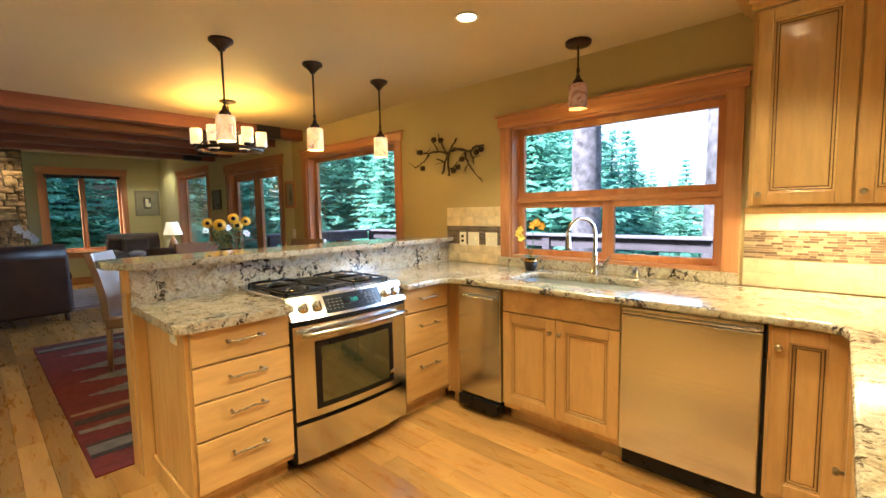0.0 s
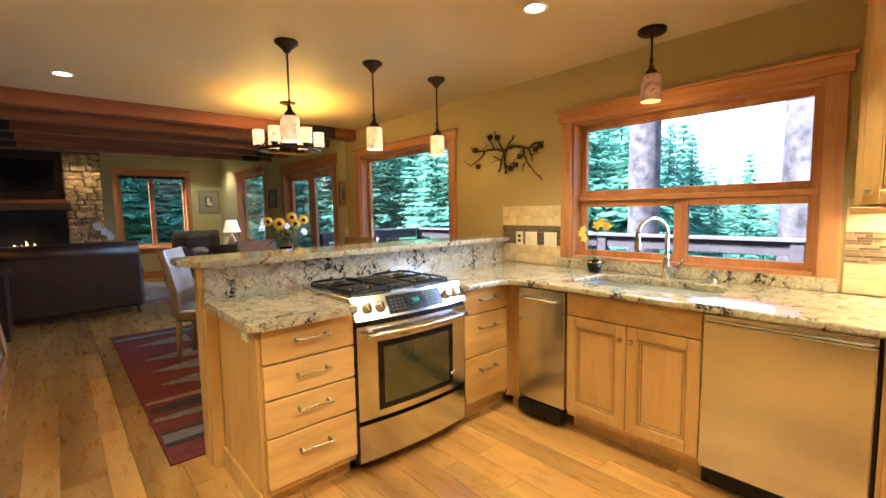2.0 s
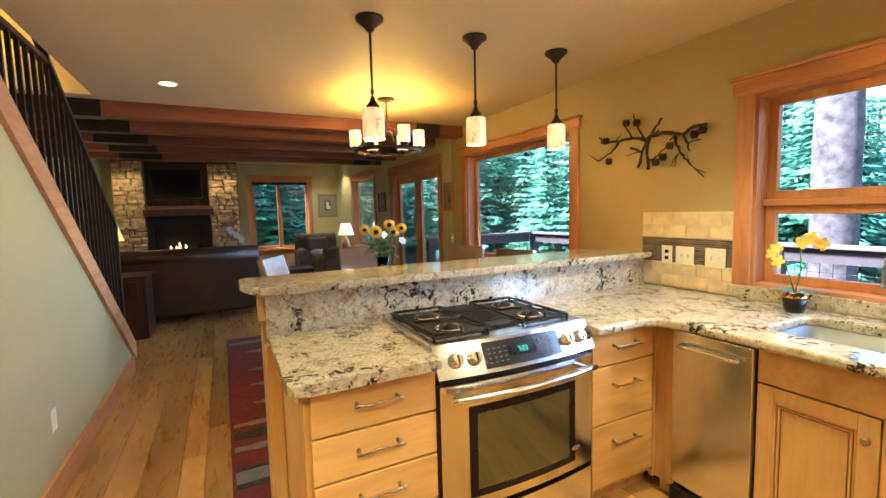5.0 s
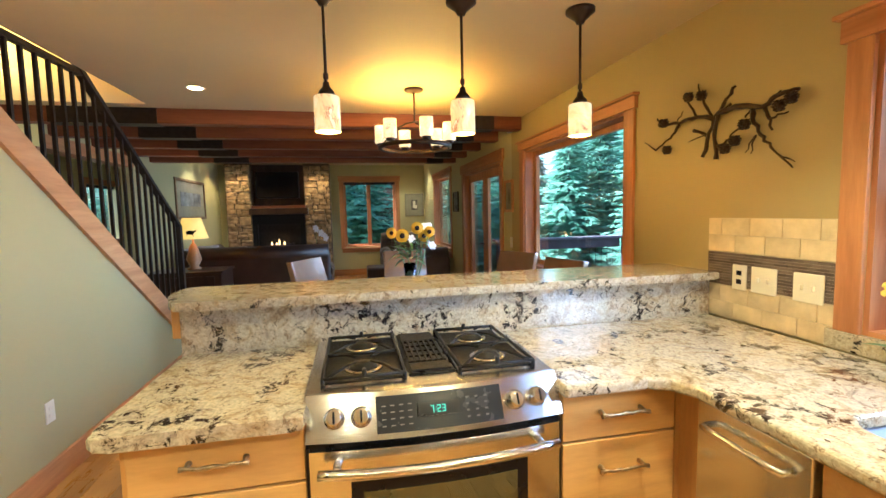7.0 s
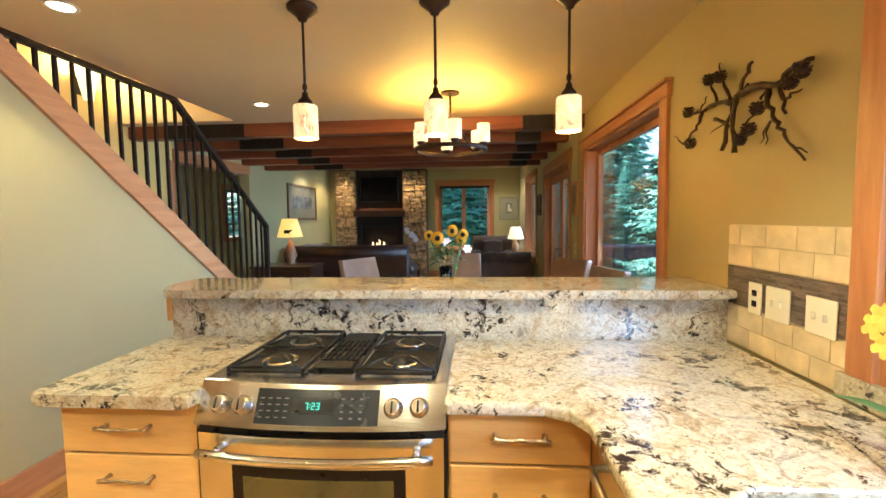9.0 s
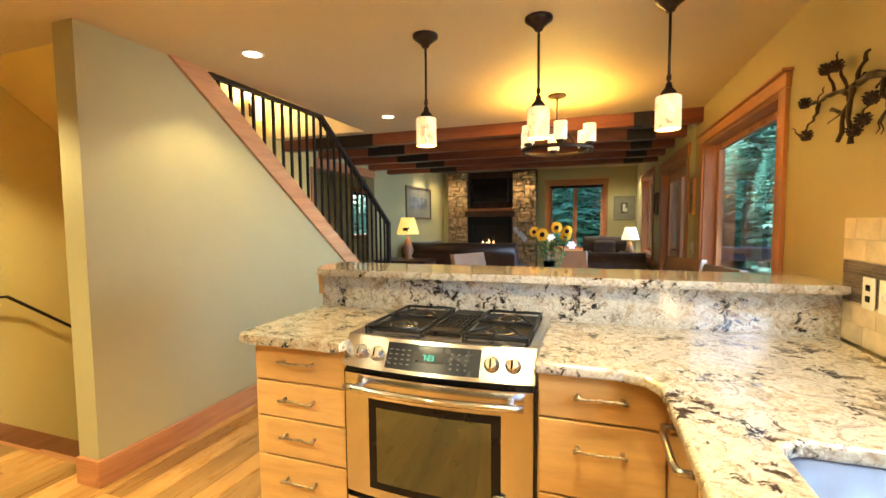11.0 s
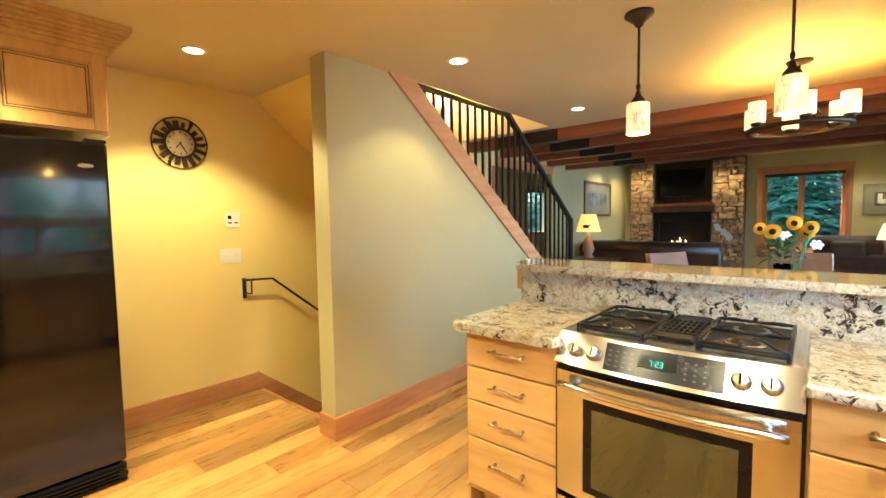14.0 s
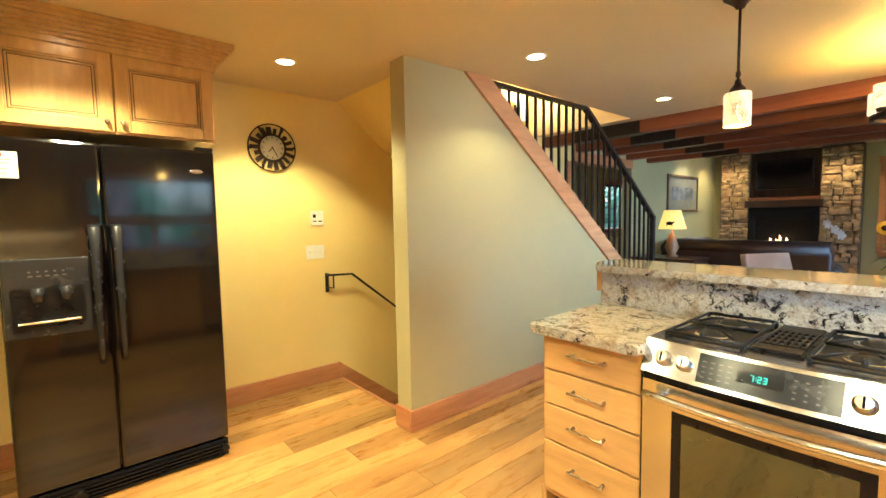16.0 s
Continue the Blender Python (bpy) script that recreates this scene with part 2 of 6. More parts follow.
M_CEIL = wallpaint("ceiling_paint", (0.62, 0.49, 0.27))
M_TILE = plain("tumbled_travertine", (0.60, 0.49, 0.31), 0.55, 0, 0.22, 9, 0.35)
M_GROUT = plain("grout", (0.55, 0.47, 0.33), 0.8)
M_WHITEP = plain("white_plate", (0.72, 0.69, 0.58), 0.35, 0, 0.03)
M_LEATHER = plain("dark_leather", (0.035, 0.018, 0.013), 0.38, 0, 0.35, 4, 0.25)
M_GREYUP = plain("grey_brown_upholstery", (0.085, 0.062, 0.055), 0.6, 0, 0.25, 5, 0.3)
M_CHAIRL = plain("bonded_leather", (0.20, 0.115, 0.065), 0.22, 0, 0.15, 5, 0.1, 0.4)
M_THROW = plain("grey_throw", (0.22, 0.22, 0.26), 0.9, 0, 0.3, 12, 0.5)
M_STONE = plain("ledge_stone", (0.33, 0.22, 0.115), 0.85, 0, 0.62, 7, 0.9)
M_MORTAR = plain("mortar", (0.12, 0.09, 0.06), 0.9)
M_SOOT = plain("firebox", (0.012, 0.011, 0.010), 0.7)
M_SCREEN = plain("tv_screen", (0.006, 0.006, 0.007), 0.12)
M_DECK = plain("deck_stain", (0.07, 0.055, 0.06), 0.7, 0, 0.25, 6, 0.3)
M_DECKCAP = plain("deck_cap", (0.13, 0.115, 0.125), 0.6, 0, 0.2, 6, 0.3)
M_BARK = plain("pine_bark", (0.085, 0.075, 0.08), 0.9, 0, 0.65, 7, 0.9)
M_GROUND = plain("forest_floor", (0.10, 0.085, 0.05), 0.95, 0, 0.5, 1.5, 0.6)
M_LOG = plain("log_wall", (0.09, 0.055, 0.035), 0.7, 0, 0.3, 6, 0.3)
M_GREEN = plain("stem_green", (0.06, 0.14, 0.03), 0.5)
M_LEAF = plain("leaf_green", (0.05, 0.12, 0.03), 0.4)
M_PETY = plain("yellow_petal", (0.80, 0.50, 0.03), 0.5)
M_PETW = plain("white_petal", (0.75, 0.75, 0.80), 0.5)
M_SEED = plain("seed_head", (0.014, 0.006, 0.003), 0.9, 0, 0.4, 80, 0.8)
M_PANE = pane_glass("window_glass")
M_VASE = glass("vase_glass", (0.75, 0.92, 0.82), 0.02)
M_SHADE = shade_glass("art_glass_lit", 0.10)
M_SHADED = shade_glass("art_glass_dim", 0.012, (0.50, 0.22, 0.13), ((0.38, 0.20, 0.13), (0.62, 0.42, 0.30), (0.20, 0.07, 0.04), (0.55, 0.34, 0.22)))
M_SHADEC = shade_glass("art_glass_chandelier", 0.15, (1.0, 0.75, 0.42))
M_CANGLOW = plain("can_lens", (0.9, 0.85, 0.7), 0.4, emit=((1.0, 0.84, 0.5), 2.5))
M_CANRIM = plain("can_rim", (0.75, 0.7, 0.6), 0.4)
M_LSHADE = plain("lit_parchment", (0.8, 0.6, 0.25), 0.7, emit=((1.0, 0.58, 0.10), 0.15))
M_LSHADE2 = plain("lit_linen", (0.85, 0.8, 0.65), 0.7, emit=((1.0, 0.78, 0.42), 0.16))
M_FIRE = plain("flame", (1.0, 0.5, 0.1), 0.7, emit=((1.0, 0.55, 0.18), 0.7))
M_LCD = plain("clock_glow", (0.02, 0.3, 0.2), 0.4, emit=((0.15, 1.0, 0.7), 0.15))
M_PANEL = plain("control_panel", (0.015, 0.018, 0.022), 0.25)
M_MARK = plain("panel_marks", (0.12, 0.12, 0.12), 0.5)


def conifer_mat(name, c0, c1):
    m, N, L, b = nt(name)
    g = N.new("ShaderNodeNewGeometry")
    oi = N.new("ShaderNodeObjectInfo")
    r = ramp(N, L, g.outputs["Random Per Island"], [(0.0, c0), (1.0, c1)])
    t = ramp(N, L, oi.outputs["Random"], [(0.0, (0.75, 0.85, 0.8)), (1.0, (1.2, 1.1, 1.0))])
    L.new(mix(N, L, r, t, 1.0, "MULTIPLY"), b.inputs["Base Color"])
    b.inputs["Roughness"].default_value = 0.6
    tl = N.new("ShaderNodeBsdfTranslucent")
    L.new(b.inputs["Base Color"].links[0].from_socket, tl.inputs[0])
    ms = N.new("ShaderNodeMixShader")
    ms.inputs[0].default_value = 0.45
    L.new(b.outputs[0], ms.inputs[1])
    L.new(tl.outputs[0], ms.inputs[2])
    L.new(ms.outputs[0], N["Material Output"].inputs[0])
    return m


M_NEEDLE = conifer_mat("spruce_needles", (0.09, 0.26, 0.21), (0.18, 0.42, 0.32))

# building helpers
ORG = {}


class Shape:
    """Collects boxes, tubes and turned pieces in one bmesh."""

    def __init__(self, m=None):
        self.bm = bmesh.new()
        self.m = m

    def box(self, x0, x1, y0, y1, z0, z1, bev=0.0, seg=2, m=None):
        vs = [self.bm.verts.new(p) for p in ((x0, y0, z0), (x1, y0, z0), (x1, y1, z0), (x0, y1, z0), (x0, y0, z1), (x1, y0, z1), (x1, y1, z1), (x0, y1, z1))]
        fs = [self.bm.faces.new([vs[i] for i in q]) for q in ((3, 2, 1, 0), (4, 5, 6, 7), (0, 1, 5, 4), (1, 2, 6, 5), (2, 3, 7, 6), (3, 0, 4, 7))]
        if m:
            for v in vs:
                v.co = m @ v.co
        if bev:
            es = {e for f in fs for e in f.edges}
            bmesh.ops.bevel(self.bm, geom=list(es), offset=bev, segments=seg, affect="EDGES", profile=0.5)
        return self

    def prism(self, poly, z0, z1, bev=0.0, up=None):
        """A flat outline (x, y) pulled from z0 to z1; up maps a local point to the place."""
        f_ = up or (lambda x, y, z: (x, y, z))
        lo = [self.bm.verts.new(f_(x, y, z0)) for x, y in poly]
        hi = [self.bm.verts.new(f_(x, y, z1)) for x, y in poly]
        n = len(poly)
        fs = [self.bm.faces.new(lo[::-1]), self.bm.faces.new(hi)]
        fs += [self.bm.faces.new([lo[i], lo[(i + 1) % n], hi[(i + 1) % n], hi[i]]) for i in range(n)]
        if bev:
            es = {e for e in fs[1].edges} | {e for e in fs[0].edges}
            bmesh.ops.bevel(self.bm, geom=list(es), offset=bev, segments=2, affect="EDGES", profile=0.5)
        return self

    def tube(self, pts, r, n=8, close=True):
        """A round bar through points; r a number or one a point."""
        pts = [Vector(p) for p in pts]
        rs = r if isinstance(r, (list, tuple)) else [r] * len(pts)
        rings = []
        side = None
        for i, p in enumerate(pts):
            d = (pts[min(i + 1, len(pts) - 1)] - pts[max(i - 1, 0)]).normalized()
            if side is None:
                side = d.orthogonal().normalized()
            side = (side - d * side.dot(d)).normalized()
            up = d.cross(side)
            rings.append([self.bm.verts.new(p + (side * math.cos(a) + up * math.sin(a)) * rs[i]) for a in [2 * math.pi * k / n for k in range(n)]])
        for a, b in zip(rings, rings[1:]):
            for k in range(n):
                f = self.bm.faces.new((a[k], a[(k + 1) % n], b[(k + 1) % n], b[k]))
                f.smooth = True
        if close:
            self.bm.faces.new(rings[0][::-1])
            self.bm.faces.new(rings[-1])
        return self

    def lathe(self, prof, c=(0, 0, 0), n=20, m=None, cap=True):
        """A turned piece from (radius, height) pairs about an upright axis through c."""
        c = Vector(c)
        rings = []
        for r, z in prof:
            ring = []
            for k in range(n):
                a = 2 * math.pi * k / n
                p = Vector((math.cos(a) * max(r, 1e-4), math.sin(a) * max(r, 1e-4), z))
                ring.append(self.bm.verts.new((m @ p if m else p) + c))
            rings.append(ring)
        for a, b in zip(rings, rings[1:]):
            for k in range(n):
                f = self.bm.faces.new((a[k], a[(k + 1) % n], b[(k + 1) % n], b[k]))
                f.smooth = True
        if cap and prof[0][0] > 1e-3:
            self.bm.faces.new(rings[0][::-1])
        if cap and prof[-1][0] > 1e-3:
            self.bm.faces.new(rings[-1])
        return self

    def ball(self, c, r, s=(1, 1, 1), n=10):
        k = 6
        self.lathe([(r * math.sin(math.pi * i / k), -r * math.cos(math.pi * i / k)) for i in range(k + 1)], c, n, Matrix.Diagonal((*s, 1)))
        return self


def face(origin, d):
    """Local (u across, v up, w out) to the world for a front that looks along d: S, N, E or W."""
    u, w = {"S": ((1, 0, 0), (0, -1, 0)), "E": ((0, 1, 0), (1, 0, 0)), "N": ((-1, 0, 0), (0, 1, 0)), "W": ((0, -1, 0), (-1, 0, 0))}[d]
    return Matrix(((u[0], 0, w[0], origin[0]), (u[1], 0, w[1], origin[1]), (0, 1, 0, origin[2]), (0, 0, 0, 1)))


def thing(name, at=(0, 0, 0), label="", category="", group="", kind=""):
    ob = new(name)
    ob.location = at
    ORG[ob.name] = Vector(at)
    ob.empty_display_size = 0.1
    return tagged(ob, label, category, group, kind)


def part(name, shape, mat, parent=None, label="", m=None, kind="", category="", group=""):
    """One mesh: a part of its parent, or a thing by itself. Coordinates are the world's."""
    bm = shape.bm
    if m is not None:
        bm.transform(m)
    if parent is not None:
        org = ORG[parent.name]
    elif len(bm.verts):
        c = [v.co for v in bm.verts]
        org = Vector(((min(v.x for v in c) + max(v.x for v in c)) / 2, (min(v.y for v in c) + max(v.y for v in c)) / 2, min(v.z for v in c)))
    bm.transform(Matrix.Translation(-org))
    bmesh.ops.recalc_face_normals(bm, faces=bm.faces)
    me = bpy.data.meshes.new(name)
    bm.to_mesh(me)
    bm.free()
    me.materials.append(mat)
    ob = new(name, me)
    ORG[ob.name] = org
    if parent is not None:
        ob.parent = parent
    else:
        ob.location = org
    return tagged(ob, label, category, group, kind)


def put(name, mat, parent, *boxes, bev=0.0, label="", m=None, **kw):
    s = Shape()
    for b in boxes:
        s.box(*b, bev=bev)
    return part(name, s, mat, parent, label, m, **kw)


def struct(name, mat, *boxes, bev=0.0, label=""):
    return put(name, mat, None, *boxes, bev=bev, kind="structure", label=label)

# the shell: x west (living room, -9.4) to east (kitchen, 2.75), y south (-2.30) to north (2.36), floor 0
NY, SY, WX, EX, CH = 2.36, -2.30, -9.40, 2.75, 2.42
WT = 0.16
KW = (0.045, 1.51, 0.985, 2.015)
DW = (-3.035, -1.335, 0.89, 2.07)
FD = (-5.50, -3.77, 0.0, 2.045)
LN = (-8.00, -6.48, 0.76, 2.16)
LW = (0.41, 1.66, 0.675, 2.235)


def wall_run(name, mat, a0, a1, t0, t1, holes, axis="x", top=2.42, z0=0.0):
    """A wall with thickness from a0 to a1 along an axis, with real holes (a0, a1, z0, z1)."""
    s = Shape()
    cuts = sorted({a0, a1, *[h[0] for h in holes], *[h[1] for h in holes]})
    for lo, hi in zip(cuts, cuts[1:]):
        hs = [h for h in holes if h[0] <= lo and h[1] >= hi]
        spans = [(z0, top)] if not hs else [(z0, hs[0][2]), (hs[0][3], top)]
        for b, t in spans:
            if t - b > 0.001:
                if axis == "x":
                    s.box(lo, hi, t0, t1, b, t)
                else:
                    s.box(t0, t1, lo, hi, b, t)
    bmesh.ops.remove_doubles(s.bm, verts=s.bm.verts, dist=1e-5)
    return part(name, s, mat, None, kind="structure")


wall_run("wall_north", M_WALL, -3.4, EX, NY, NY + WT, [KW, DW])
wall_run("wall_north", M_WALLL, WX - WT, -3.4, NY, NY + WT, [FD, LN], top=2.75)
wall_run("wall_west", M_WALLL, SY - WT, NY, WX - WT, WX, [LW], "y", top=2.75)
wall_run("wall_south_living", M_WALLL, WX, -5.5, SY - WT, SY, [], top=2.75)
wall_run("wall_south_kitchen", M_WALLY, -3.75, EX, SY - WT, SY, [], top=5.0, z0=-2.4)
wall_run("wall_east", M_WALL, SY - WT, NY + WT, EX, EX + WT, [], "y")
# entry hall behind the stairs
wall_run("wall_entry_south", M_WALLL, -9.0, -3.0, -4.06, -3.9, [(-8.45, -7.45, 1.09, 2.09)], top=2.6)
wall_run("wall_entry_east", M_WALLL, -3.9, SY - WT, -3.16, -3.0, [], "y", top=2.6)
wall_run("wall_entry_west", M_WALLL, -3.9, SY - WT, -9.16, -9.0, [], "y", top=2.6)
struct("ceiling_entry", M_CEIL, (-9.2, -3.0, -4.06, SY - WT, 2.6, 2.7))
# ceilings; the stair well is open above
c = Shape()
c.box(-0.17, EX + WT, SY, NY + WT, CH, CH + 0.25)
c.box(-3.12, -0.17, -1.06, NY + WT, CH, CH + 0.25)
c.box(-3.12, -2.95, SY, -1.06, CH, CH + 0.25)
part("ceiling", c, M_CEIL, None, kind="structure")
struct("ceiling_living", M_CEIL, (WX - WT, -3.12, SY - WT, NY + WT, 2.62, 2.75))
struct("ceiling_stairwell", M_CEIL, (-3.3, 0.1, SY - WT, -0.9, 4.9, 5.0))
struct("wall_well_west", M_WALLY, (-3.1, -2.95, SY, -1.06, CH + 0.25, 4.9))
struct("wall_well_east", M_WALLY, (-0.17, -0.05, SY, -1.06, CH + 0.25, 4.9))
struct("wall_well_north", M_WALLY, (-3.2, -0.05, -1.06, -0.9, CH + 0.25, 4.9))
struct("wall_header_entry", M_WALLL, (-5.5, -3.75, SY - WT, SY, 2.3, 2.62))
struct("trim_entry", M_TRIMX, (-5.5, -3.75, SY - WT - 0.02, SY + 0.02, 2.16, 2.30))
struct("trim_entry_post", M_TRIM, (-3.75, -3.63, SY - WT - 0.02, SY + 0.02, 0.0, 2.16))

# stair wall: full height to the east, sloping under the stringer to the west
SL, C0, C1 = 0.745, 2.80, 2.985


def upxz(y0, y1):
    return lambda a, b, c_: (a, y0 + (y1 - y0) * c_, b)


s = Shape()
s.prism([(0.0, 0.0), (0.0, CH), ((CH - C0) / SL, CH), (-3.60, C0 - SL * 3.60), (-3.60, 0.0)], 0, 1, up=upxz(-1.215, -1.06))
part("wall_stair", s, M_WALLG, None, kind="structure")
s = Shape()
s.prism([((CH - C0) / SL, CH), ((CH - C1) / SL, CH), (-3.66, C1 - SL * 3.66), (-3.66, C0 - SL * 3.66)], 0, 1, up=upxz(-1.225, -1.035))
part("stringer", s, M_STRING, None, kind="structure", label="sloping clear fir stair stringer")
# basement side of the stair well
struct("wall_well_low", M_WALLY, (-3.6, 0.0, -1.20, -1.06, -2.4, -0.02))
struct("wall_well_low_east", M_WALLY, (-0.11, 0.0, SY, -1.20, -2.4, -0.26))
struct("floor_basement", M_WALLY, (-3.8, 0.0, SY, -1.06, -2.5, -2.4))
s = Shape()
s.prism([(-0.17, CH), (-0.17, CH + 0.2), (-3.6, -0.1), (-3.6, -0.3)], 0, 1, up=upxz(SY, -1.20))
part("stair_soffit", s, M_WALLY, None, kind="structure")

# stairs up, behind the balusters, and stairs down
stairs_up = thing("stairs_up", (-3.5, -1.7, 0), "straight flight of fir stair treads behind a black balustrade", "stairs")
for i in range(13):
    x = -3.45 + i * 0.235
    z = 0.188 * (i + 1)
    put("tread", M_TRIMY, stairs_up, (x - 0.02, x + 0.25, SY + 0.005, -1.22, z - 0.035, z), bev=0.006)
    put("riser", M_TRIMY, stairs_up, (x, x + 0.018, SY + 0.005, -1.22, z - 0.187, z - 0.036))
stairs_down = thing("stairs_down", (-0.3, -1.7, 0), "wooden stairs going down behind the stair wall", "stairs")
for i in range(9):
    x = -0.11 - i * 0.25
    z = -0.19 * (i + 1)
    put("tread", M_TRIMY, stairs_down, (x - 0.27, x - 0.002, SY + 0.03, -1.205, z - 0.035, z), bev=0.006)
s = Shape()
s.prism([(-0.10, 0.15), (-0.10, 0.0), (-0.12, -0.16), (-3.0, -2.35), (-3.0, -2.12)], 0, 1, up=upxz(SY, SY + 0.02))
part("skirt_board", s, M_TRIMX, None, kind="structure")

# casings and baseboards
def base(x0, x1, y0, y1):
    along_x = x1 - x0 > y1 - y0
    s_ = Shape().box(x0, x1, y0, y1, 0.0, 0.145, 0.004)
    part("baseboard", s_, M_TRIMX if along_x else M_TRIMY, None, kind="structure")


base(-3.55, 0.022, -1.06, -1.038)
base(0.0, 0.022, -1.215, -1.06)
base(-0.10, EX, SY, SY + 0.022)
base(-3.25, -0.84, NY - 0.02, NY)
base(-3.78 + 0.11, -3.25, NY - 0.02, NY)
base(WX, -5.61, NY - 0.02, NY)
base(WX, WX + 0.02, 0.14, NY - 0.02)
base(WX + 0.3, -5.5, SY, SY + 0.02)


def window(idx, x0, x1, z0, z1, side="N", splits=(), rail=None, header=0.13, side_w=0.10, sill=True, over=0.035):
    """A trimmed window in the north wall: casing, deep jambs, sashes and panes. side W: the west wall, x stands for y."""
    if side == "N":
        m = face((0, NY, 0), "S")
        U = lambda a: a
    else:
        m = face((WX, 0, 0), "E")
        U = lambda a: a
    w = tagged(thing("window_%d" % idx, m @ Vector(((x0 + x1) / 2, z0, 0)), kind="structure"))
    t = 0.02
    lo, hi = U(x0), U(x1)
    matL = M_TRIMX if side == "N" else M_TRIMY
    put("casing_side", M_TRIM, w, (lo - side_w, lo, z0 - (0.0 if not sill else 0.02), z1, 0.0, t), bev=0.003, m=m)
    put("casing_side", M_TRIM, w, (hi, hi + side_w, z0 - (0.0 if not sill else 0.02), z1, 0.0, t), bev=0.003, m=m)
    put("casing_head", matL, w, (lo - side_w - 0.02, hi + side_w + 0.02, z1, z1 + header, 0.0, t + 0.008), bev=0.004, m=m)
    put("casing_cap", matL, w, (lo - side_w - over, hi + side_w + over, z1 + header, z1 + header + 0.018, 0.0, t + 0.03), bev=0.004, m=m)
    d = -WT
    put("jamb", M_TRIM, w, (lo, lo + 0.018, z0, z1, d, 0.0), (hi - 0.018, hi, z0, z1, d, 0.0), m=m)
    put("jamb_head", matL, w, (lo + 0.018, hi - 0.018, z1 - 0.018, z1, d, 0.0), (lo + 0.018, hi - 0.018, z0, z0 + 0.018, d, 0.0), m=m)
    if sill:
        put("window_sill", matL, w, (lo - side_w, hi + side_w, z0 - 0.05, z0 - 0.021, 0.0, 0.045), (lo - side_w + 0.02, hi + side_w - 0.02, z0 - 0.13, z0 - 0.051, 0.0, 0.018), bev=0.003, m=m)
    a0, a1, b0, b1 = lo + 0.018, hi - 0.018, z0 + 0.018, z1 - 0.018
    rows = [(b0, b1, splits if rail is None else ())]
    if rail:
        put("transom_bar", matL, w, (a0, a1, rail[0], rail[1], d + 0.01, d + 0.09), bev=0.004, m=m)
        rows = [(rail[1], b1, ()), (b0, rail[0], splits)]
    f = 0.045
    for r0, r1, sp in rows:
        xs = [a0, *sp, a1]
        for k, (p, q) in enumerate(zip(xs, xs[1:])):
            dz = d + 0.02 + (0.02 if k else 0)
            fr = part("sash", Shape().box(p, p + f, r0, r1, dz, dz + 0.04, 0.003).box(q - f, q, r0, r1, dz, dz + 0.04, 0.003).box(p + f, q - f, r0, r0 + f, dz, dz + 0.04, 0.003).box(p + f, q - f, r1 - f, r1, dz, dz + 0.04, 0.003), M_TRIM, w, m=m)
            pn = put("pane", M_PANE, fr, (p + f, q - f, r0 + f, r1 - f, dz + 0.016, dz + 0.022), m=m)
            pn.visible_shadow = False
    return w


window(1, *KW, splits=(0.80,), rail=(1.42, 1.455), sill=False, side_w=0.085, header=0.083)
window(2, *DW, header=0.075)
window(3, *LN, header=0.085)
window(4, *LW, side="W", splits=(1.01,), side_w=0.085, header=0.105)
put("blind_head", M_BLACKP, bpy.data.objects["window_4"], (LW[0] + 0.02, LW[1] - 0.02, 2.155, 2.215, -0.09, -0.02), m=face((WX, 0, 0), "E"))
w5 = thing("window_5", (-7.95, -3.9, 1.09), kind="structure")
put("casing", M_TRIM, w5, (-8.55, -8.45, -3.9, -3.88, 1.0, 2.2), (-7.45, -7.35, -3.9, -3.88, 1.0, 2.2), (-8.45, -7.45, -3.9, -3.88, 2.09, 2.2), (-8.45, -7.45, -3.9, -3.88, 1.0, 1.09))
put("blind_head", M_BLACKP, w5, (-8.45, -7.45, -3.97, -3.93, 2.04, 2.09))
put("pane", M_PANE, w5, (-8.45, -7.45, -3.99, -3.985, 1.09, 2.09)).visible_shadow = False

# french doors
fd = thing("door_1", ((FD[0] + FD[1]) / 2, NY, 0), kind="structure")
m = face((0, NY, 0), "S")
put("casing_side", M_TRIM, fd, (FD[0] - 0.1, FD[0], 0, FD[3], 0, 0.02), bev=0.003, m=m)
put("casing_side", M_TRIM, fd, (FD[1], FD[1] + 0.1, 0, FD[3], 0, 0.02), bev=0.003, m=m)
put("casing_head", M_TRIMX, fd, (FD[0] - 0.14, FD[1] + 0.14, FD[3], FD[3] + 0.14, 0, 0.03), bev=0.004, m=m)
put("jamb", M_TRIM, fd, (FD[0], FD[0] + 0.02, 0, FD[3], -WT, 0), (FD[1] - 0.02, FD[1], 0, FD[3], -WT, 0), (FD[0] + 0.02, FD[1] - 0.02, FD[3] - 0.02, FD[3], -WT, 0), m=m)
mid = (FD[0] + FD[1]) / 2
for p, q in ((FD[0] + 0.02, mid), (mid, FD[1] - 0.02)):
    leaf = part("door_leaf", Shape().box(p, p + 0.11, 0.01, 2.015, -0.12, -0.075, 0.004).box(q - 0.11, q, 0.01, 2.015, -0.12, -0.075, 0.004).box(p + 0.11, q - 0.11, 0.01, 0.22, -0.12, -0.075, 0.004).box(p + 0.11, q - 0.11, 1.905, 2.015, -0.12, -0.075, 0.004), M_TRIM, fd, m=m)
    put("pane", M_PANE, leaf, (p + 0.11, q - 0.11, 0.22, 1.905, -0.10, -0.094), m=m).visible_shadow = False
part("door_handle", Shape().tube([(mid - 0.05, 1.0, -0.075), (mid - 0.05, 1.0, -0.03), (mid - 0.15, 1.0, -0.03)], 0.009), M_BRONZE, fd, m=m)

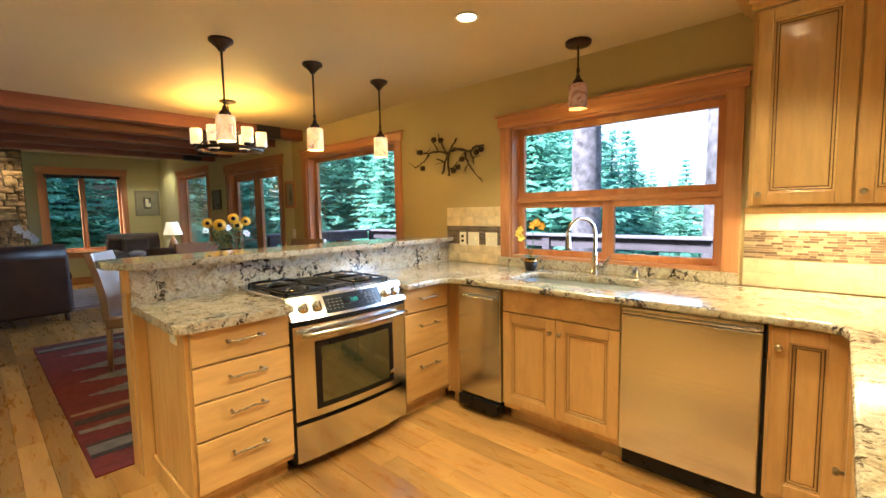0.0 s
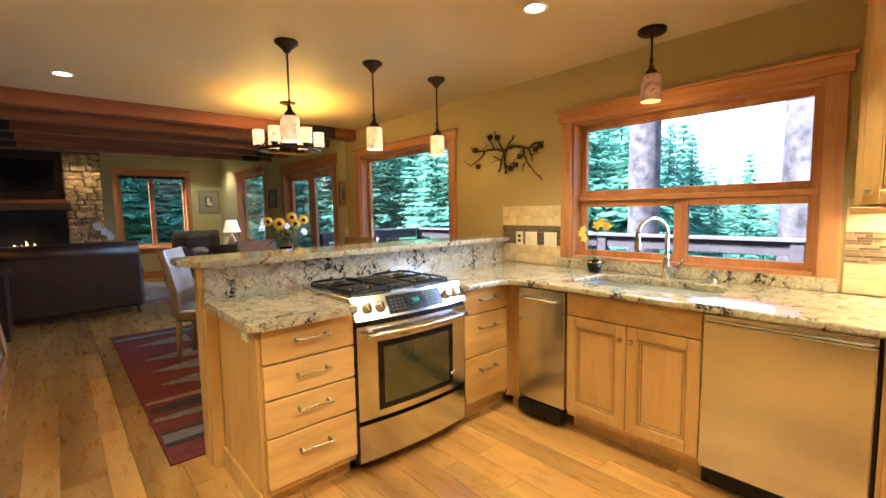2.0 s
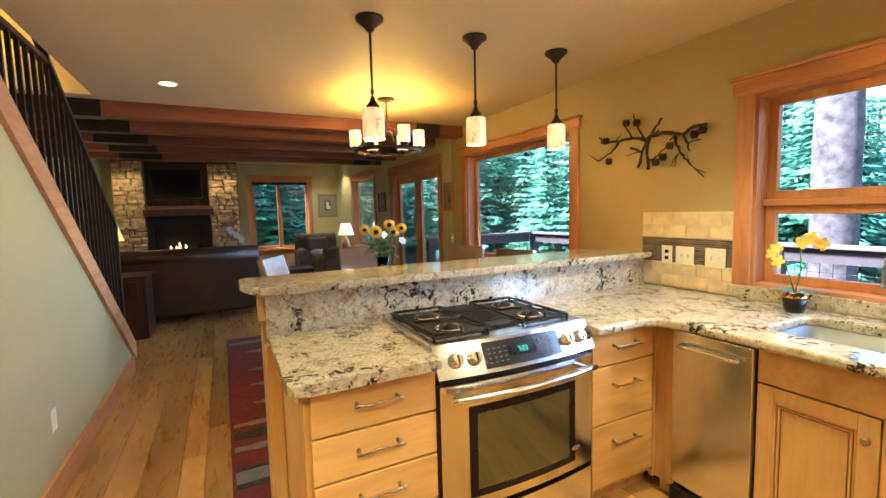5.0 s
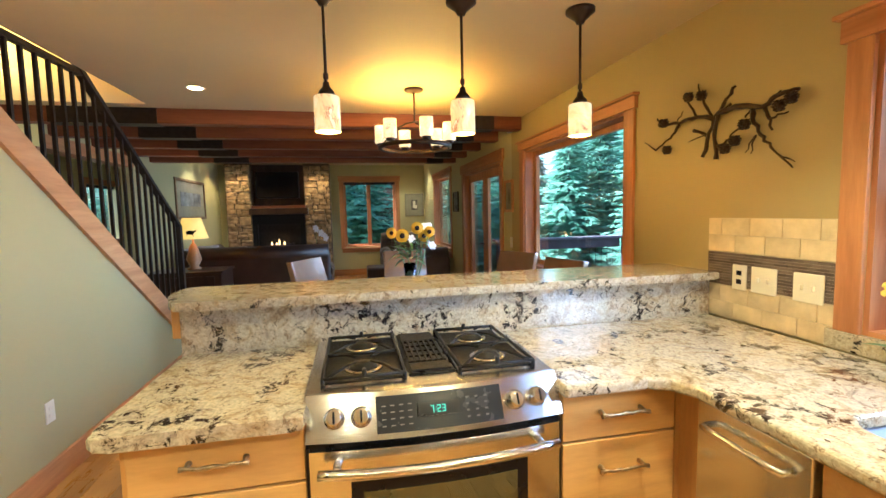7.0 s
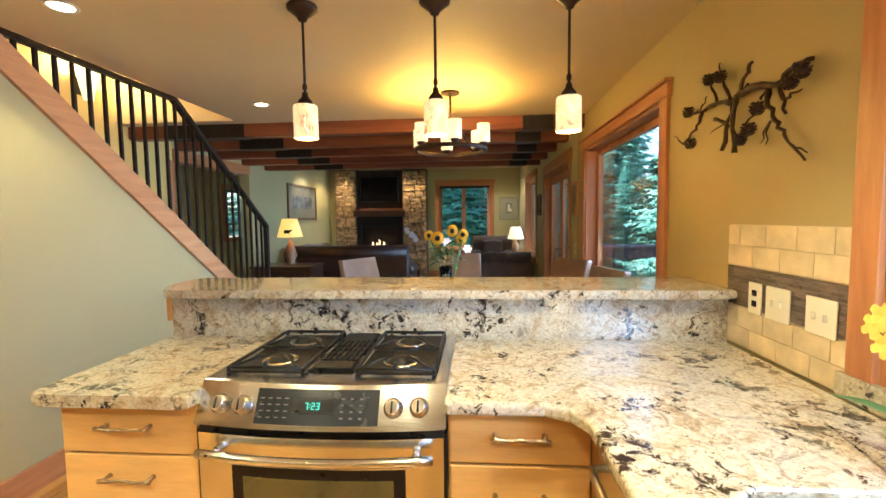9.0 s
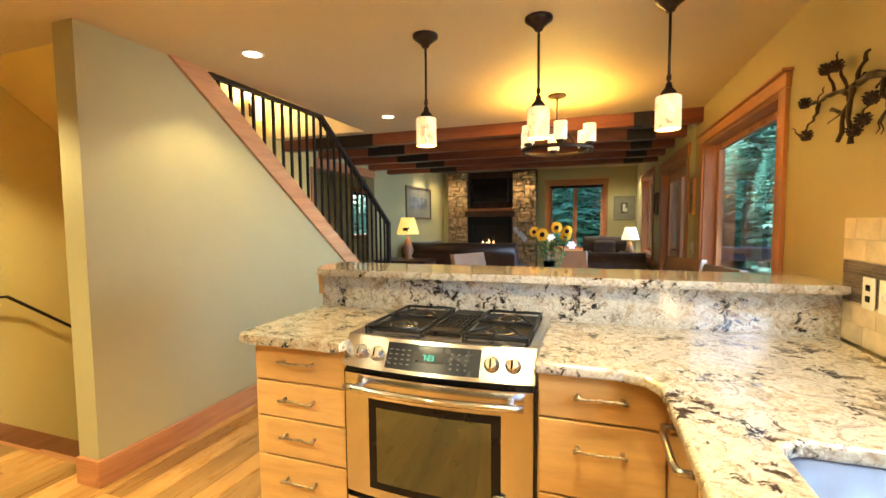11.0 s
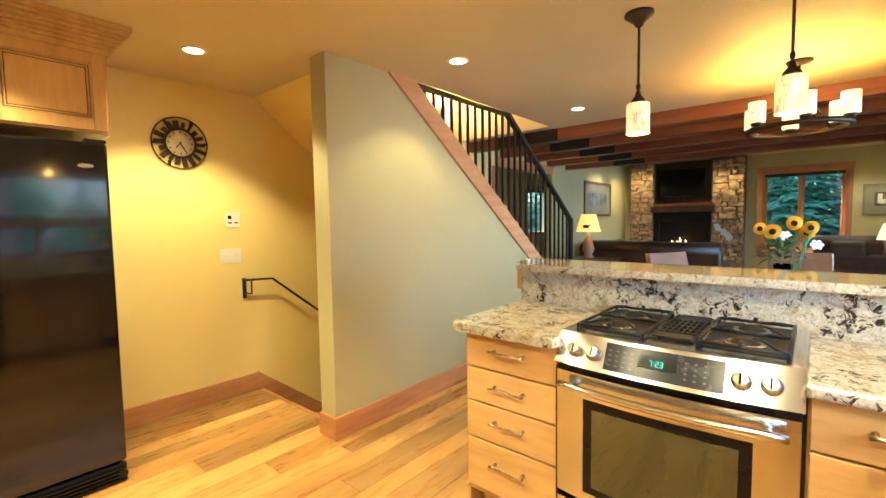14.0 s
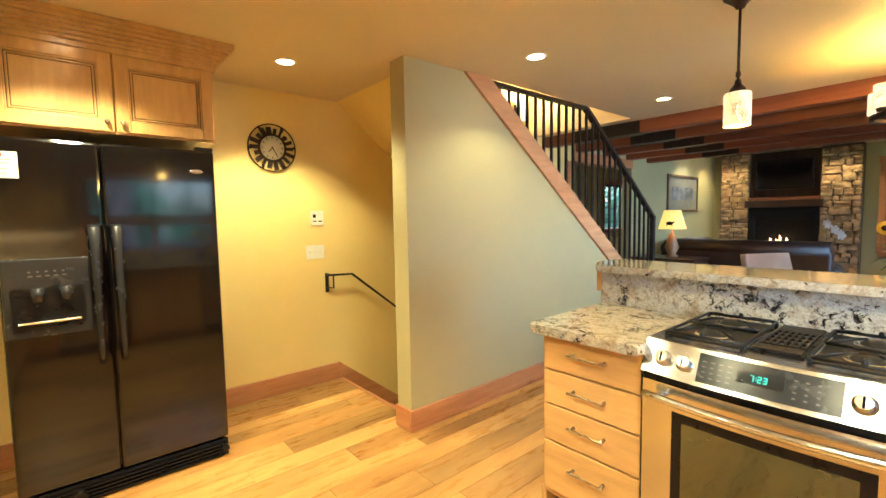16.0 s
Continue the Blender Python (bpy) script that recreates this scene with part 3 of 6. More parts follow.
# beams of the living room, with black steel sleeves
for bx, south, north in ((-3.24, (-1.87, -1.04), (1.77, 2.06)), (-3.97, (-1.50, -0.96), (1.76, 2.05)), (-4.70, (-1.40, -0.90), (1.85, 2.10)), (-5.43, (-1.40, -0.90), (1.85, 2.12)), (-6.16, (-1.42, -0.92), (1.86, 2.14))):
    b = thing("ceiling_beam", (bx, 0, 2.29), "reddish stained timber ceiling beam with black steel sleeves", "beam", "living room beams")
    put("timber", M_BEAM, b, (bx, bx + 0.14, SY, NY, 2.29, 2.615), bev=0.008)
    for y0, y1 in (south, north):
        put("steel_sleeve", M_RAILM, b, (bx - 0.006, bx + 0.146, y0, y1, 2.284, 2.45), label="black steel sleeve")


def pull(parent, u, v, m, length=0.17, horizontal=True):
    """A twig-like pewter bar pull."""
    r = random.Random(int(u * 997 + v * 131))
    pts, rad = [], []
    for i in range(9):
        t = i / 8 - 0.5
        a, bb = t * length, r.uniform(-0.003, 0.003)
        pts.append((u + a, v + bb, 0.032) if horizontal else (u + bb, v + a, 0.032))
        rad.append(r.uniform(0.0042, 0.0068))
    rad[0] = rad[-1] = 0.0075
    s_ = Shape().tube(pts, rad, 7)
    for k in (-0.42, 0.42):
        p = (u + k * length, v, 0) if horizontal else (u, v + k * length, 0)
        s_.tube([p, (p[0], p[1], 0.032)], [0.0085, 0.005], 7)
    return part("handle", s_, M_PEWTER, parent, "twisted pewter bar handle", m)


def knob(parent, u, v, m):
    s_ = Shape().tube([(u, v, 0.0), (u, v, 0.012), (u, v, 0.016), (u, v, 0.026), (u, v, 0.03)], [0.008, 0.006, 0.014, 0.014, 0.008], 10)
    return part("knob", s_, M_PEWTER, parent, "pewter knob", m)


def panel_door(parent, u0, u1, v0, v1, m, knob_at=None, name="door"):
    """Frame and raised bead door, dark brown in the grooves."""
    st = 0.058
    s_ = Shape()
    s_.box(u0, u0 + st, v0, v1, 0.0, 0.020, 0.003)
    s_.box(u1 - st, u1, v0, v1, 0.0, 0.020, 0.003)
    s_.box(u0 + st, u1 - st, v0, v0 + st, 0.0, 0.020, 0.003)
    s_.box(u0 + st, u1 - st, v1 - st, v1, 0.0, 0.020, 0.003)
    d = part(name, s_, M_CAB, parent, m=m)
    a0, a1, b0, b1 = u0 + st, u1 - st, v0 + st, v1 - st
    for o, hh in ((0.0, 0.017), (0.012, 0.014)):
        g = Shape()
        w_ = 0.008
        g.box(a0 + o, a0 + o + w_, b0 + o, b1 - o, 0.0, hh, 0.002)
        g.box(a1 - o - w_, a1 - o, b0 + o, b1 - o, 0.0, hh, 0.002)
        g.box(a0 + o + w_, a1 - o - w_, b0 + o, b0 + o + w_, 0.0, hh, 0.002)
        g.box(a0 + o + w_, a1 - o - w_, b1 - o - w_, b1 - o, 0.0, hh, 0.002)
        part("bead", g, M_CAB, d, m=m)
    put("groove", M_DKBROWN, d, (a0, a1, b0, b1, 0.0, 0.0062), m=m, label="dark brown groove")
    put("panel", M_CAB, d, (a0 + 0.024, a1 - 0.024, b0 + 0.024, b1 - 0.024, 0.0062, 0.0105), bev=0.002, m=m)
    if knob_at:
        knob(d, knob_at[0], knob_at[1], m @ Matrix.Translation((0, 0, 0.02)))
    return d


def drawer(parent, u0, u1, v0, v1, m, handle=True):
    d = put("drawer_front", M_CABH, parent, (u0 + 0.002, u1 - 0.002, v0 + 0.002, v1 - 0.002, 0.0, 0.02), bev=0.003, m=m)
    if handle:
        pull(d, (u0 + u1) / 2, v1 - 0.068 if v1 - v0 < 0.2 else v1 - 0.09, m @ Matrix.Translation((0, 0, 0.02)))
    return d


# peninsula
mE = face((-0.02, 0, 0), "E")
mN = face((0, 1.66, 0), "S")
cab = thing("drawer_cabinet", (-0.3, 0.22, 0), "honey maple base cabinet with four drawers and pewter pulls", "cabinet", "base cabinets")
put("body", M_CAB, cab, (-0.60, -0.022, 0.0, 0.452, 0.10, 0.872), (-0.60, -0.09, 0.02, 0.45, 0.0, 0.10))
put("side_panel", M_CAB, cab, (-0.60, -0.02, -0.018, 0.0, 0.10, 0.872), bev=0.002)
put("base_moulding", M_CAB, cab, (-0.60, -0.015, -0.034, -0.018, 0.0, 0.115), (-0.60, -0.015, -0.018, 0.0, 0.0, 0.10), bev=0.004)
for a, b_ in ((0.709, 0.868), (0.547, 0.704), (0.372, 0.542), (0.130, 0.367)):
    drawer(cab, 0.0, 0.452, a, b_, mE)
cab = thing("drawer_cabinet", (-0.3, 1.45, 0), "honey maple base cabinet with three drawers and pewter pulls", "cabinet", "base cabinets")
put("body", M_CAB, cab, (-0.60, -0.022, 1.225, 1.70, 0.10, 0.872), (-0.60, -0.09, 1.225, 1.70, 0.0, 0.10))
for a, b_ in ((0.711, 0.868), (0.435, 0.706), (0.130, 0.430)):
    drawer(cab, 1.23, 1.640, a, b_, mE)
put("corner_stile", M_CAB, cab, (-0.02, 0.0, 1.668, 1.735, 0.08, 0.872), (0.0, 0.10, 1.66, 1.735, 0.08, 0.872), (-0.02, 0.0, 1.642, 1.668, 0.08, 0.872))

# half wall behind the range, clad and capped
hw = thing("half_wall", (-0.72, 1.1, 0), kind="structure")
put("core", M_WALLG, hw, (-0.755, -0.655, -0.06, NY, 0.0, 1.095))
put("end_panel", M_CAB, hw, (-0.775, -0.655, -0.082, -0.06, 0.0, 1.095), (-0.775, -0.755, -0.06, 0.02, 0.0, 1.095), bev=0.003)
put("end_strip", M_CAB, hw, (-0.648, -0.598, -0.075, -0.0185, 0.0, 0.872), bev=0.003)
put("cleat", M_CAB, hw, (-0.645, -0.622, -0.10, -0.06, 0.98, 1.095), bev=0.003)
put("backing", M_DKBROWN, hw, (-0.655, -0.642, -0.058, NY, 0.0, 1.094))


def slab(name, poly, z0, z1, label, bev=0.010):
    """A polished granite slab with a chiselled, uneven edge."""
    s_ = Shape()
    pts = []
    rr = random.Random(4)
    for (x0, y0), (x1, y1) in zip(poly, poly[1:] + poly[:1]):
        n = max(1, int(math.hypot(x1 - x0, y1 - y0) / 0.03))
        for i in range(n):
            t = i / n
            j = 0.0 if i == 0 else rr.uniform(-0.0018, 0.0018)
            nx, ny = (y1 - y0), -(x1 - x0)
            ln = math.hypot(nx, ny)
            pts.append((x0 + (x1 - x0) * t + nx / ln * j, y0 + (y1 - y0) * t + ny / ln * j))
    s_.prism(pts, z0, z1, bev)
    return part(name, s_, M_GRAN, None, label, category="countertop")


slab("countertop", [(-0.615, -0.065), (0.025, -0.065), (0.045, -0.045), (0.045, 0.455), (-0.615, 0.455)], 0.874, 0.914, "cream and black speckled granite counter beside the range")
# the long counter: peninsula corner, sink run (with the sink's hole) and east run
s = Shape()
SKX0, SKX1, SKY0, SKY1 = 0.40, 1.18, 1.785, 2.17
outer = [(-0.615, 1.22), (0.045, 1.22), (0.045, 1.50), (0.075, 1.56), (0.14, 1.595), (0.38, 1.60), (1.96, 1.60), (2.03, 1.57), (2.055, 1.50), (2.055, -0.25), (2.70, -0.25), (2.70, 2.34), (-0.615, 2.34)]
inner = []
for cx, cy, a0 in ((SKX1 - 0.075, SKY1 - 0.075, 0), (SKX0 + 0.075, SKY1 - 0.075, 90), (SKX0 + 0.075, SKY0 + 0.075, 180), (SKX1 - 0.075, SKY0 + 0.075, 270)):
    inner += [(cx + 0.075 * math.cos(radians(a0 + 15 * k)), cy + 0.075 * math.sin(radians(a0 + 15 * k))) for k in range(7)]
sides = []
for z_ in (0.914, 0.874):
    es, both = [], []
    for loop in (outer, inner):
        vs = [s.bm.verts.new((x_, y_, z_)) for x_, y_ in loop]
        es += [s.bm.edges.new((vs[k], vs[(k + 1) % len(vs)])) for k in range(len(vs))]
        both.append(vs)
    bmesh.ops.triangle_fill(s.bm, edges=es, use_beauty=True)
    sides.append(both)
for up_, lo_ in zip(sides[0], sides[1]):
    for k in range(len(up_)):
        k2 = (k + 1) % len(up_)
        s.bm.faces.new((up_[k], lo_[k], lo_[k2], up_[k2]))
bmesh.ops.recalc_face_normals(s.bm, faces=s.bm.faces)
ct = part("countertop", s, M_GRAN, None, "cream and black speckled granite counter around the sink", category="countertop")
bv = ct.modifiers.new("bevel", "BEVEL")
bv.width, bv.segments, bv.limit_method, bv.angle_limit = 0.012, 3, "ANGLE", radians(40)
put("backsplash_strip", M_GRAN, None, (-0.065, 1.60, 2.335, 2.358, 0.915, 0.985), bev=0.003, label="low granite backsplash under the window", category="backsplash")
put("backsplash_riser", M_GRAN, None, (-0.640, -0.618, -0.070, 2.347, 0.875, 1.094), bev=0.002, label="granite riser between the counter and the raised bar", category="backsplash")
slab("bar_top", [(-0.965, -0.14), (-0.93, -0.16), (-0.76, -0.16), (-0.61, -0.10), (-0.560, -0.062), (-0.560, 2.347), (-0.965, 2.347)], 1.096, 1.132, "raised speckled granite bar top on the half wall")

# sink, undermounted
sk = thing("sink", (0.78, 1.98, 0.7), "undermounted stainless steel kitchen sink", "sink")
s = Shape()
def ring(x0, x1, y0, y1, r, z, n=6):
    out_ = []
    for cx, cy, a0 in ((x1 - r, y1 - r, 0), (x0 + r, y1 - r, 90), (x0 + r, y0 + r, 180), (x1 - r, y0 + r, 270)):
        for k in range(n + 1):
            a = radians(a0 + 90 * k / n)
            out_.append(s.bm.verts.new((cx + r * math.cos(a), cy + r * math.sin(a), z)))
    return out_
rings = [ring(SKX0 - 0.02, SKX1 + 0.02, SKY0 - 0.02, SKY1 + 0.02, 0.07, 0.8735), ring(SKX0 + 0.006, SKX1 - 0.006, SKY0 + 0.006, SKY1 - 0.006, 0.07, 0.8735), ring(SKX0 + 0.01, SKX1 - 0.01, SKY0 + 0.01, SKY1 - 0.01, 0.07, 0.70), ring(SKX0 + 0.03, SKX1 - 0.03, SKY0 + 0.03, SKY1 - 0.03, 0.06, 0.68)]
for a, b_ in zip(rings, rings[1:]):
    for k in range(len(a)):
        f = s.bm.faces.new((a[k], a[(k + 1) % len(a)], b_[(k + 1) % len(a)], b_[k]))
        f.smooth = True
s.bm.faces.new(rings[-1])
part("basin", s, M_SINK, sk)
part("drain", Shape().lathe([(0.0, 0.681), (0.035, 0.682), (0.045, 0.686), (0.045, 0.681)], (0.78, 1.98, 0)), M_CHROME, sk)

fa = thing("faucet", (0.80, 2.24, 0.914), "brushed nickel gooseneck kitchen faucet with side lever", "faucet")
part("body", Shape().lathe([(0.030, 0.0), (0.030, 0.006), (0.022, 0.012), (0.021, 0.12), (0.017, 0.135), (0.016, 0.16)], (0.80, 2.24, 0.914)), M_CHROME, fa)
arc = [(0.80, 2.24, 1.06 + 0.0)] + [(0.80, 2.24, 1.08 + k * 0.03) for k in range(5)]
arc += [(0.80 - 0.03 * (1 - math.cos(radians(a))) * 0, 2.24 - 0.10 * (1 - math.cos(radians(a))), 1.20 + 0.10 * math.sin(radians(a))) for a in range(10, 176, 15)]
dirx = Vector((-0.55, -0.83, 0)).normalized()
arc2 = [(0.80 + dirx.x * (2.24 - p[1]), 2.24 + dirx.y * (2.24 - p[1]), p[2]) for p in arc]
part("neck", Shape().tube(arc2, 0.0125, 12), M_CHROME, fa)
e = Vector(arc2[-1])
part("spray_head", Shape().tube([e, e + Vector((0, 0, -0.03)), e + Vector((0, 0, -0.10)), e + Vector((0, 0, -0.115))], [0.013, 0.016, 0.021, 0.019], 14), M_CHROME, fa)
part("lever", Shape().tube([(0.80, 2.24, 0.975), (0.86, 2.235, 0.985), (0.865, 2.235, 1.0)], [0.018, 0.02, 0.012], 10).tube([(0.86, 2.235, 0.99), (0.90, 2.20, 1.02), (0.915, 2.19, 1.05)], [0.010, 0.008, 0.006], 8), M_CHROME, fa)
sd = thing("soap_dispenser", (1.07, 2.23, 0.914), "short nickel air gap cap beside the sink", "soap dispenser")
part("cap", Shape().lathe([(0.026, 0), (0.026, 0.004), (0.019, 0.008), (0.019, 0.055), (0.021, 0.06), (0.019, 0.066), (0.0, 0.068)], (1.07, 2.23, 0.914)), M_CHROME, sd)

# sink run below the counter
tc = thing("trash_compactor", (0.29, 1.9, 0), "narrow stainless trash compactor with bar handle and black foot pedal", "appliance")
put("body", M_BLACKP, tc, (0.105, 0.455, 1.665, 1.735, 0.10, 0.868), (0.105, 0.35, 1.735, 2.25, 0.10, 0.868))
put("front", M_STEELX, tc, (0.108, 0.452, 0.125, 0.862, -0.012, 0.03), bev=0.004, m=mN)
put("toe_pedal", M_BLACKP, tc, (0.115, 0.445, 0.035, 0.115, -0.03, 0.055), bev=0.012, m=mN)
part("handle", Shape().tube([(0.155, 0.80, 0.03), (0.16, 0.80, 0.06), (0.20, 0.80, 0.066), (0.36, 0.80, 0.066), (0.40, 0.80, 0.06), (0.405, 0.80, 0.03)], 0.010, 10), M_CHROME, tc, m=mN)
sb = thing("sink_cabinet", (0.83, 1.95, 0), "honey maple sink base cabinet with two panelled doors", "cabinet", "base cabinets")
put("body", M_CAB, sb, (0.46, 1.20, 1.662, 1.735, 0.10, 0.872), (0.46, 0.48, 1.735, 2.3, 0.1, 0.66), (1.18, 1.20, 1.735, 2.3, 0.1, 0.66), (0.46, 1.20, 1.74, 1.78, 0.0, 0.10))
put("false_front", M_CABH, sb, (0.465, 1.197, 0.735, 0.866, 0.0, 0.02), bev=0.003, m=mN)
panel_door(sb, 0.465, 0.829, 0.135, 0.728, mN, (0.80, 0.65))
panel_door(sb, 0.833, 1.197, 0.135, 0.728, mN, (0.862, 0.65))
dwm = thing("dishwasher", (1.5, 1.9, 0), "stainless steel dishwasher with full-width pocket handle", "dishwasher")
put("body", M_BLACKP, dwm, (1.21, 1.805, 1.665, 2.25, 0.02, 0.868))
put("door", M_STEELX, dwm, (1.205, 1.796, 0.115, 0.829, -0.002, 0.035), bev=0.006, m=mN)
part("handle_lip", Shape().box(1.205, 1.796, 0.833, 0.866, -0.002, 0.028, 0.004).box(1.215, 1.786, 0.834, 0.846, 0.028, 0.046, 0.005), M_STEELX, dwm, m=mN)
put("toe_kick", M_BLACKP, dwm, (1.215, 1.80, 0.02, 0.105, -0.05, -0.02), m=mN)
nc = thing("narrow_cabinet", (1.94, 1.95, 0), "narrow honey maple base cabinet with a panelled door", "cabinet", "base cabinets")
put("body", M_CAB, nc, (1.81, 2.08, 1.662, 2.3, 0.10, 0.872), (1.81, 2.08, 1.74, 2.3, 0.0, 0.10))
panel_door(nc, 1.825, 2.062, 0.135, 0.862, mN, (1.85, 0.78))
ec = thing("base_cabinet", (2.4, 0.6, 0), "honey maple base cabinet under the granite counter by the fridge", "cabinet", "base cabinets")
put("body", M_CAB, ec, (2.082, 2.72, -0.22, 1.66, 0.10, 0.872), (2.15, 2.72, -0.22, 1.66, 0.0, 0.10))
mW = face((2.082, 0, 0), "W")
for k in range(4):
    panel_door(ec, -1.64 + k * 0.46, -1.64 + k * 0.46 + 0.45, 0.135, 0.862, mW, (-1.25 + k * 0.46, 0.5))
put("toe_board", M_CABH, None, (0.0, 0.105, 1.70, 1.74, 0.0, 0.08), bev=0.002, kind="structure")

# range
rg = thing("range", (-0.3, 0.835, 0), "stainless steel slide-in gas range with downdraft vent", "range")
Y0, Y1 = 0.458, 1.217
YC = (Y0 + Y1) / 2


def bowed(y0, y1, z0, z1, x_in, x_out, bow, tilt=0.0, n=12):
    """A front panel, swelling outwards in the middle; tilt leans its top back."""
    s_ = Shape()
    pts = [(x_in, y0)] + [(x_out + bow * (1 - ((2 * i / n) - 1) ** 2), y0 + (y1 - y0) * i / n) for i in range(n + 1)] + [(x_in, y1)]
    s_.prism(pts, z0, z1, 0.0, up=lambda x, y, z: (x - tilt * (z - z0), y, z))
    return s_


part("body", Shape().box(-0.60, -0.03, Y0 + 0.004, Y1 - 0.004, 0.06, 0.80).box(-0.50, -0.10, Y0 + 0.03, Y1 - 0.03, 0.0, 0.06), M_BLACKP, rg)
part("storage_drawer", bowed(Y0 + 0.003, Y1 - 0.003, 0.075, 0.272, -0.05, 0.01, 0.028), M_STEEL, rg)
dr = part("oven_door", bowed(Y0 + 0.003, Y1 - 0.003, 0.298, 0.792, -0.05, 0.012, 0.028), M_STEEL, rg)
part("window_frame", bowed(Y0 + 0.115, Y1 - 0.115, 0.335, 0.700, 0.0, 0.0275, 0.0135), M_BLACKP, dr, "black window surround")
part("window", bowed(Y0 + 0.150, Y1 - 0.150, 0.365, 0.668, 0.0, 0.0312, 0.0110), M_OVENG, dr, "dark oven window glass")
part("badge", Shape().ball((0.0, 0.0, 0.0), 0.02, (0.25, 1.3, 0.55)), M_CHROME, dr, m=Matrix.Translation((0.036, Y1 - 0.12, 0.40)))
hp = [(0.012 + 0.05 + 0.034 * (1 - (2 * t - 1) ** 2), Y0 + 0.03 + (Y1 - Y0 - 0.06) * t, 0.752) for t in [i / 14 for i in range(15)]]
part("door_handle", Shape().tube(hp, 0.0135, 10).tube([(0.01, hp[1][1], 0.752), (hp[1][0], hp[1][1], 0.752)], 0.012, 8).tube([(0.01, hp[-2][1], 0.752), (hp[-2][0], hp[-2][1], 0.752)], 0.012, 8), M_STEEL, dr)
for a, b_ in ((Y0 - 0.006, Y0 + 0.003), (Y1 - 0.003, Y1 + 0.006)):
    put("side_trim", M_BLACKP, rg, (-0.03, 0.005, a, b_, 0.08, 0.80))
put("gap_shadow", M_BLACKP, rg, (-0.06, 0.004, Y0 + 0.004, Y1 - 0.004, 0.792, 0.822))
cp = part("control_panel", bowed(Y0 - 0.004, Y1 + 0.004, 0.822, 0.936, -0.14, 0.022, 0.030, 0.55), M_STEEL, rg)
part("touch_pad", bowed(YC - 0.187, YC + 0.187, 0.836, 0.924, -0.08, 0.0385, 0.0080, 0.55), M_PANEL, cp, "dark touch panel")


def on_panel(y, z, lift=0.0):
    t = (y - Y0) / (Y1 - Y0)
    return Vector((0.022 + 0.030 * (1 - (2 * t - 1) ** 2) - 0.55 * (z - 0.822) + lift, y, z))


nrm = Vector((1, 0, 0.55)).normalized()
for yk in (Y0 + 0.075, Y0 + 0.150, Y1 - 0.150, Y1 - 0.075):
    p = on_panel(yk, 0.878)
    kb = part("control_knob", Shape().tube([p, p + nrm * 0.006, p + nrm * 0.010, p + nrm * 0.03, p + nrm * 0.033], [0.029, 0.029, 0.024, 0.022, 0.018], 20), M_CHROME, cp, "chrome burner knob")
    part("pointer", Shape().tube([p + nrm * 0.033 + Vector((-0.008, 0, 0.014)), p + nrm * 0.034 + Vector((0.008, 0, -0.014))], 0.003, 6), M_BLACKP, cp)
dsp = Shape()
pc_ = on_panel(YC + 0.0, 0.884, 0.0045)
mp_ = Matrix((( -0.482 * 0 , -0.482, 0.876, pc_.x), (1, 0, 0, pc_.y), (0, 0.876, 0.482, pc_.z), (0, 0, 0, 1)))
put("display", M_BLACKP, cp, (-0.07, 0.055, -0.018, 0.02, -0.002, 0.003), m=mp_)


def seven(parent, text, h, m, mat, name="digit"):
    """Segment digits as small bars."""
    seg = {"7": "abc", "2": "abged", "3": "abgcd"}
    w = h * 0.5
    t = h * 0.13
    bars = {"a": (0, w, h - t, h), "g": (0, w, h / 2 - t / 2, h / 2 + t / 2), "d": (0, w, 0, t), "b": (w - t, w, h / 2, h), "c": (w - t, w, 0, h / 2), "f": (0, t, h / 2, h), "e": (0, t, 0, h / 2)}
    x = 0
    for ch in text:
        if ch == ":":
            put(name, mat, parent, (x, x + t, h * 0.25, h * 0.25 + t, 0, 0.001), (x, x + t, h * 0.65, h * 0.65 + t, 0, 0.001), m=m)
            x += t * 2
            continue
        s_ = Shape()
        for c_ in seg[ch]:
            b = bars[c_]
            s_.box(x + b[0], x + b[1], b[2], b[3], 0, 0.001)
        part(name, s_, mat, parent, m=m)
        x += w * 1.45


seven(cp, "7:23", 0.020, mp_ @ Matrix.Translation((-0.032, -0.010, 0.0035)), M_LCD)
s = Shape()
for i in range(4):
    for j in range(4):
        s.box(-0.172 + i * 0.025, -0.160 + i * 0.025, -0.034 + j * 0.018, -0.031 + j * 0.018, 0.0, 0.0012)
for i in range(3):
    for j in range(4):
        s.box(0.075 + i * 0.028, 0.084 + i * 0.028, -0.034 + j * 0.018, -0.029 + j * 0.018, 0.0, 0.0012)
part("key_marks", s, M_MARK, cp, kind="stuff", m=mp_)
ck = part("cooktop", Shape().prism([(-0.585, Y0 - 0.008), (-0.045, Y0 - 0.008), (-0.035, Y0 + 0.1), (-0.030, YC), (-0.035, Y1 - 0.1), (-0.045, Y1 + 0.008), (-0.585, Y1 + 0.008)], 0.9155, 0.937, 0.006), M_STEEL, rg)
put("vent_tray", M_BLACKP, rg, (-0.565, -0.115, YC - 0.075, YC + 0.075, 0.9372, 0.943), bev=0.002)
s = Shape()
for k in range(7):
    y = YC - 0.06 + k * 0.02
    s.box(-0.44, -0.20, y - 0.0035, y + 0.0035, 0.943, 0.952)
for k in range(5):
    s.box(-0.44 + k * 0.056, -0.434 + k * 0.056, YC - 0.065, YC + 0.065, 0.944, 0.950)
part("vent_grate", s, M_IRON, rg)
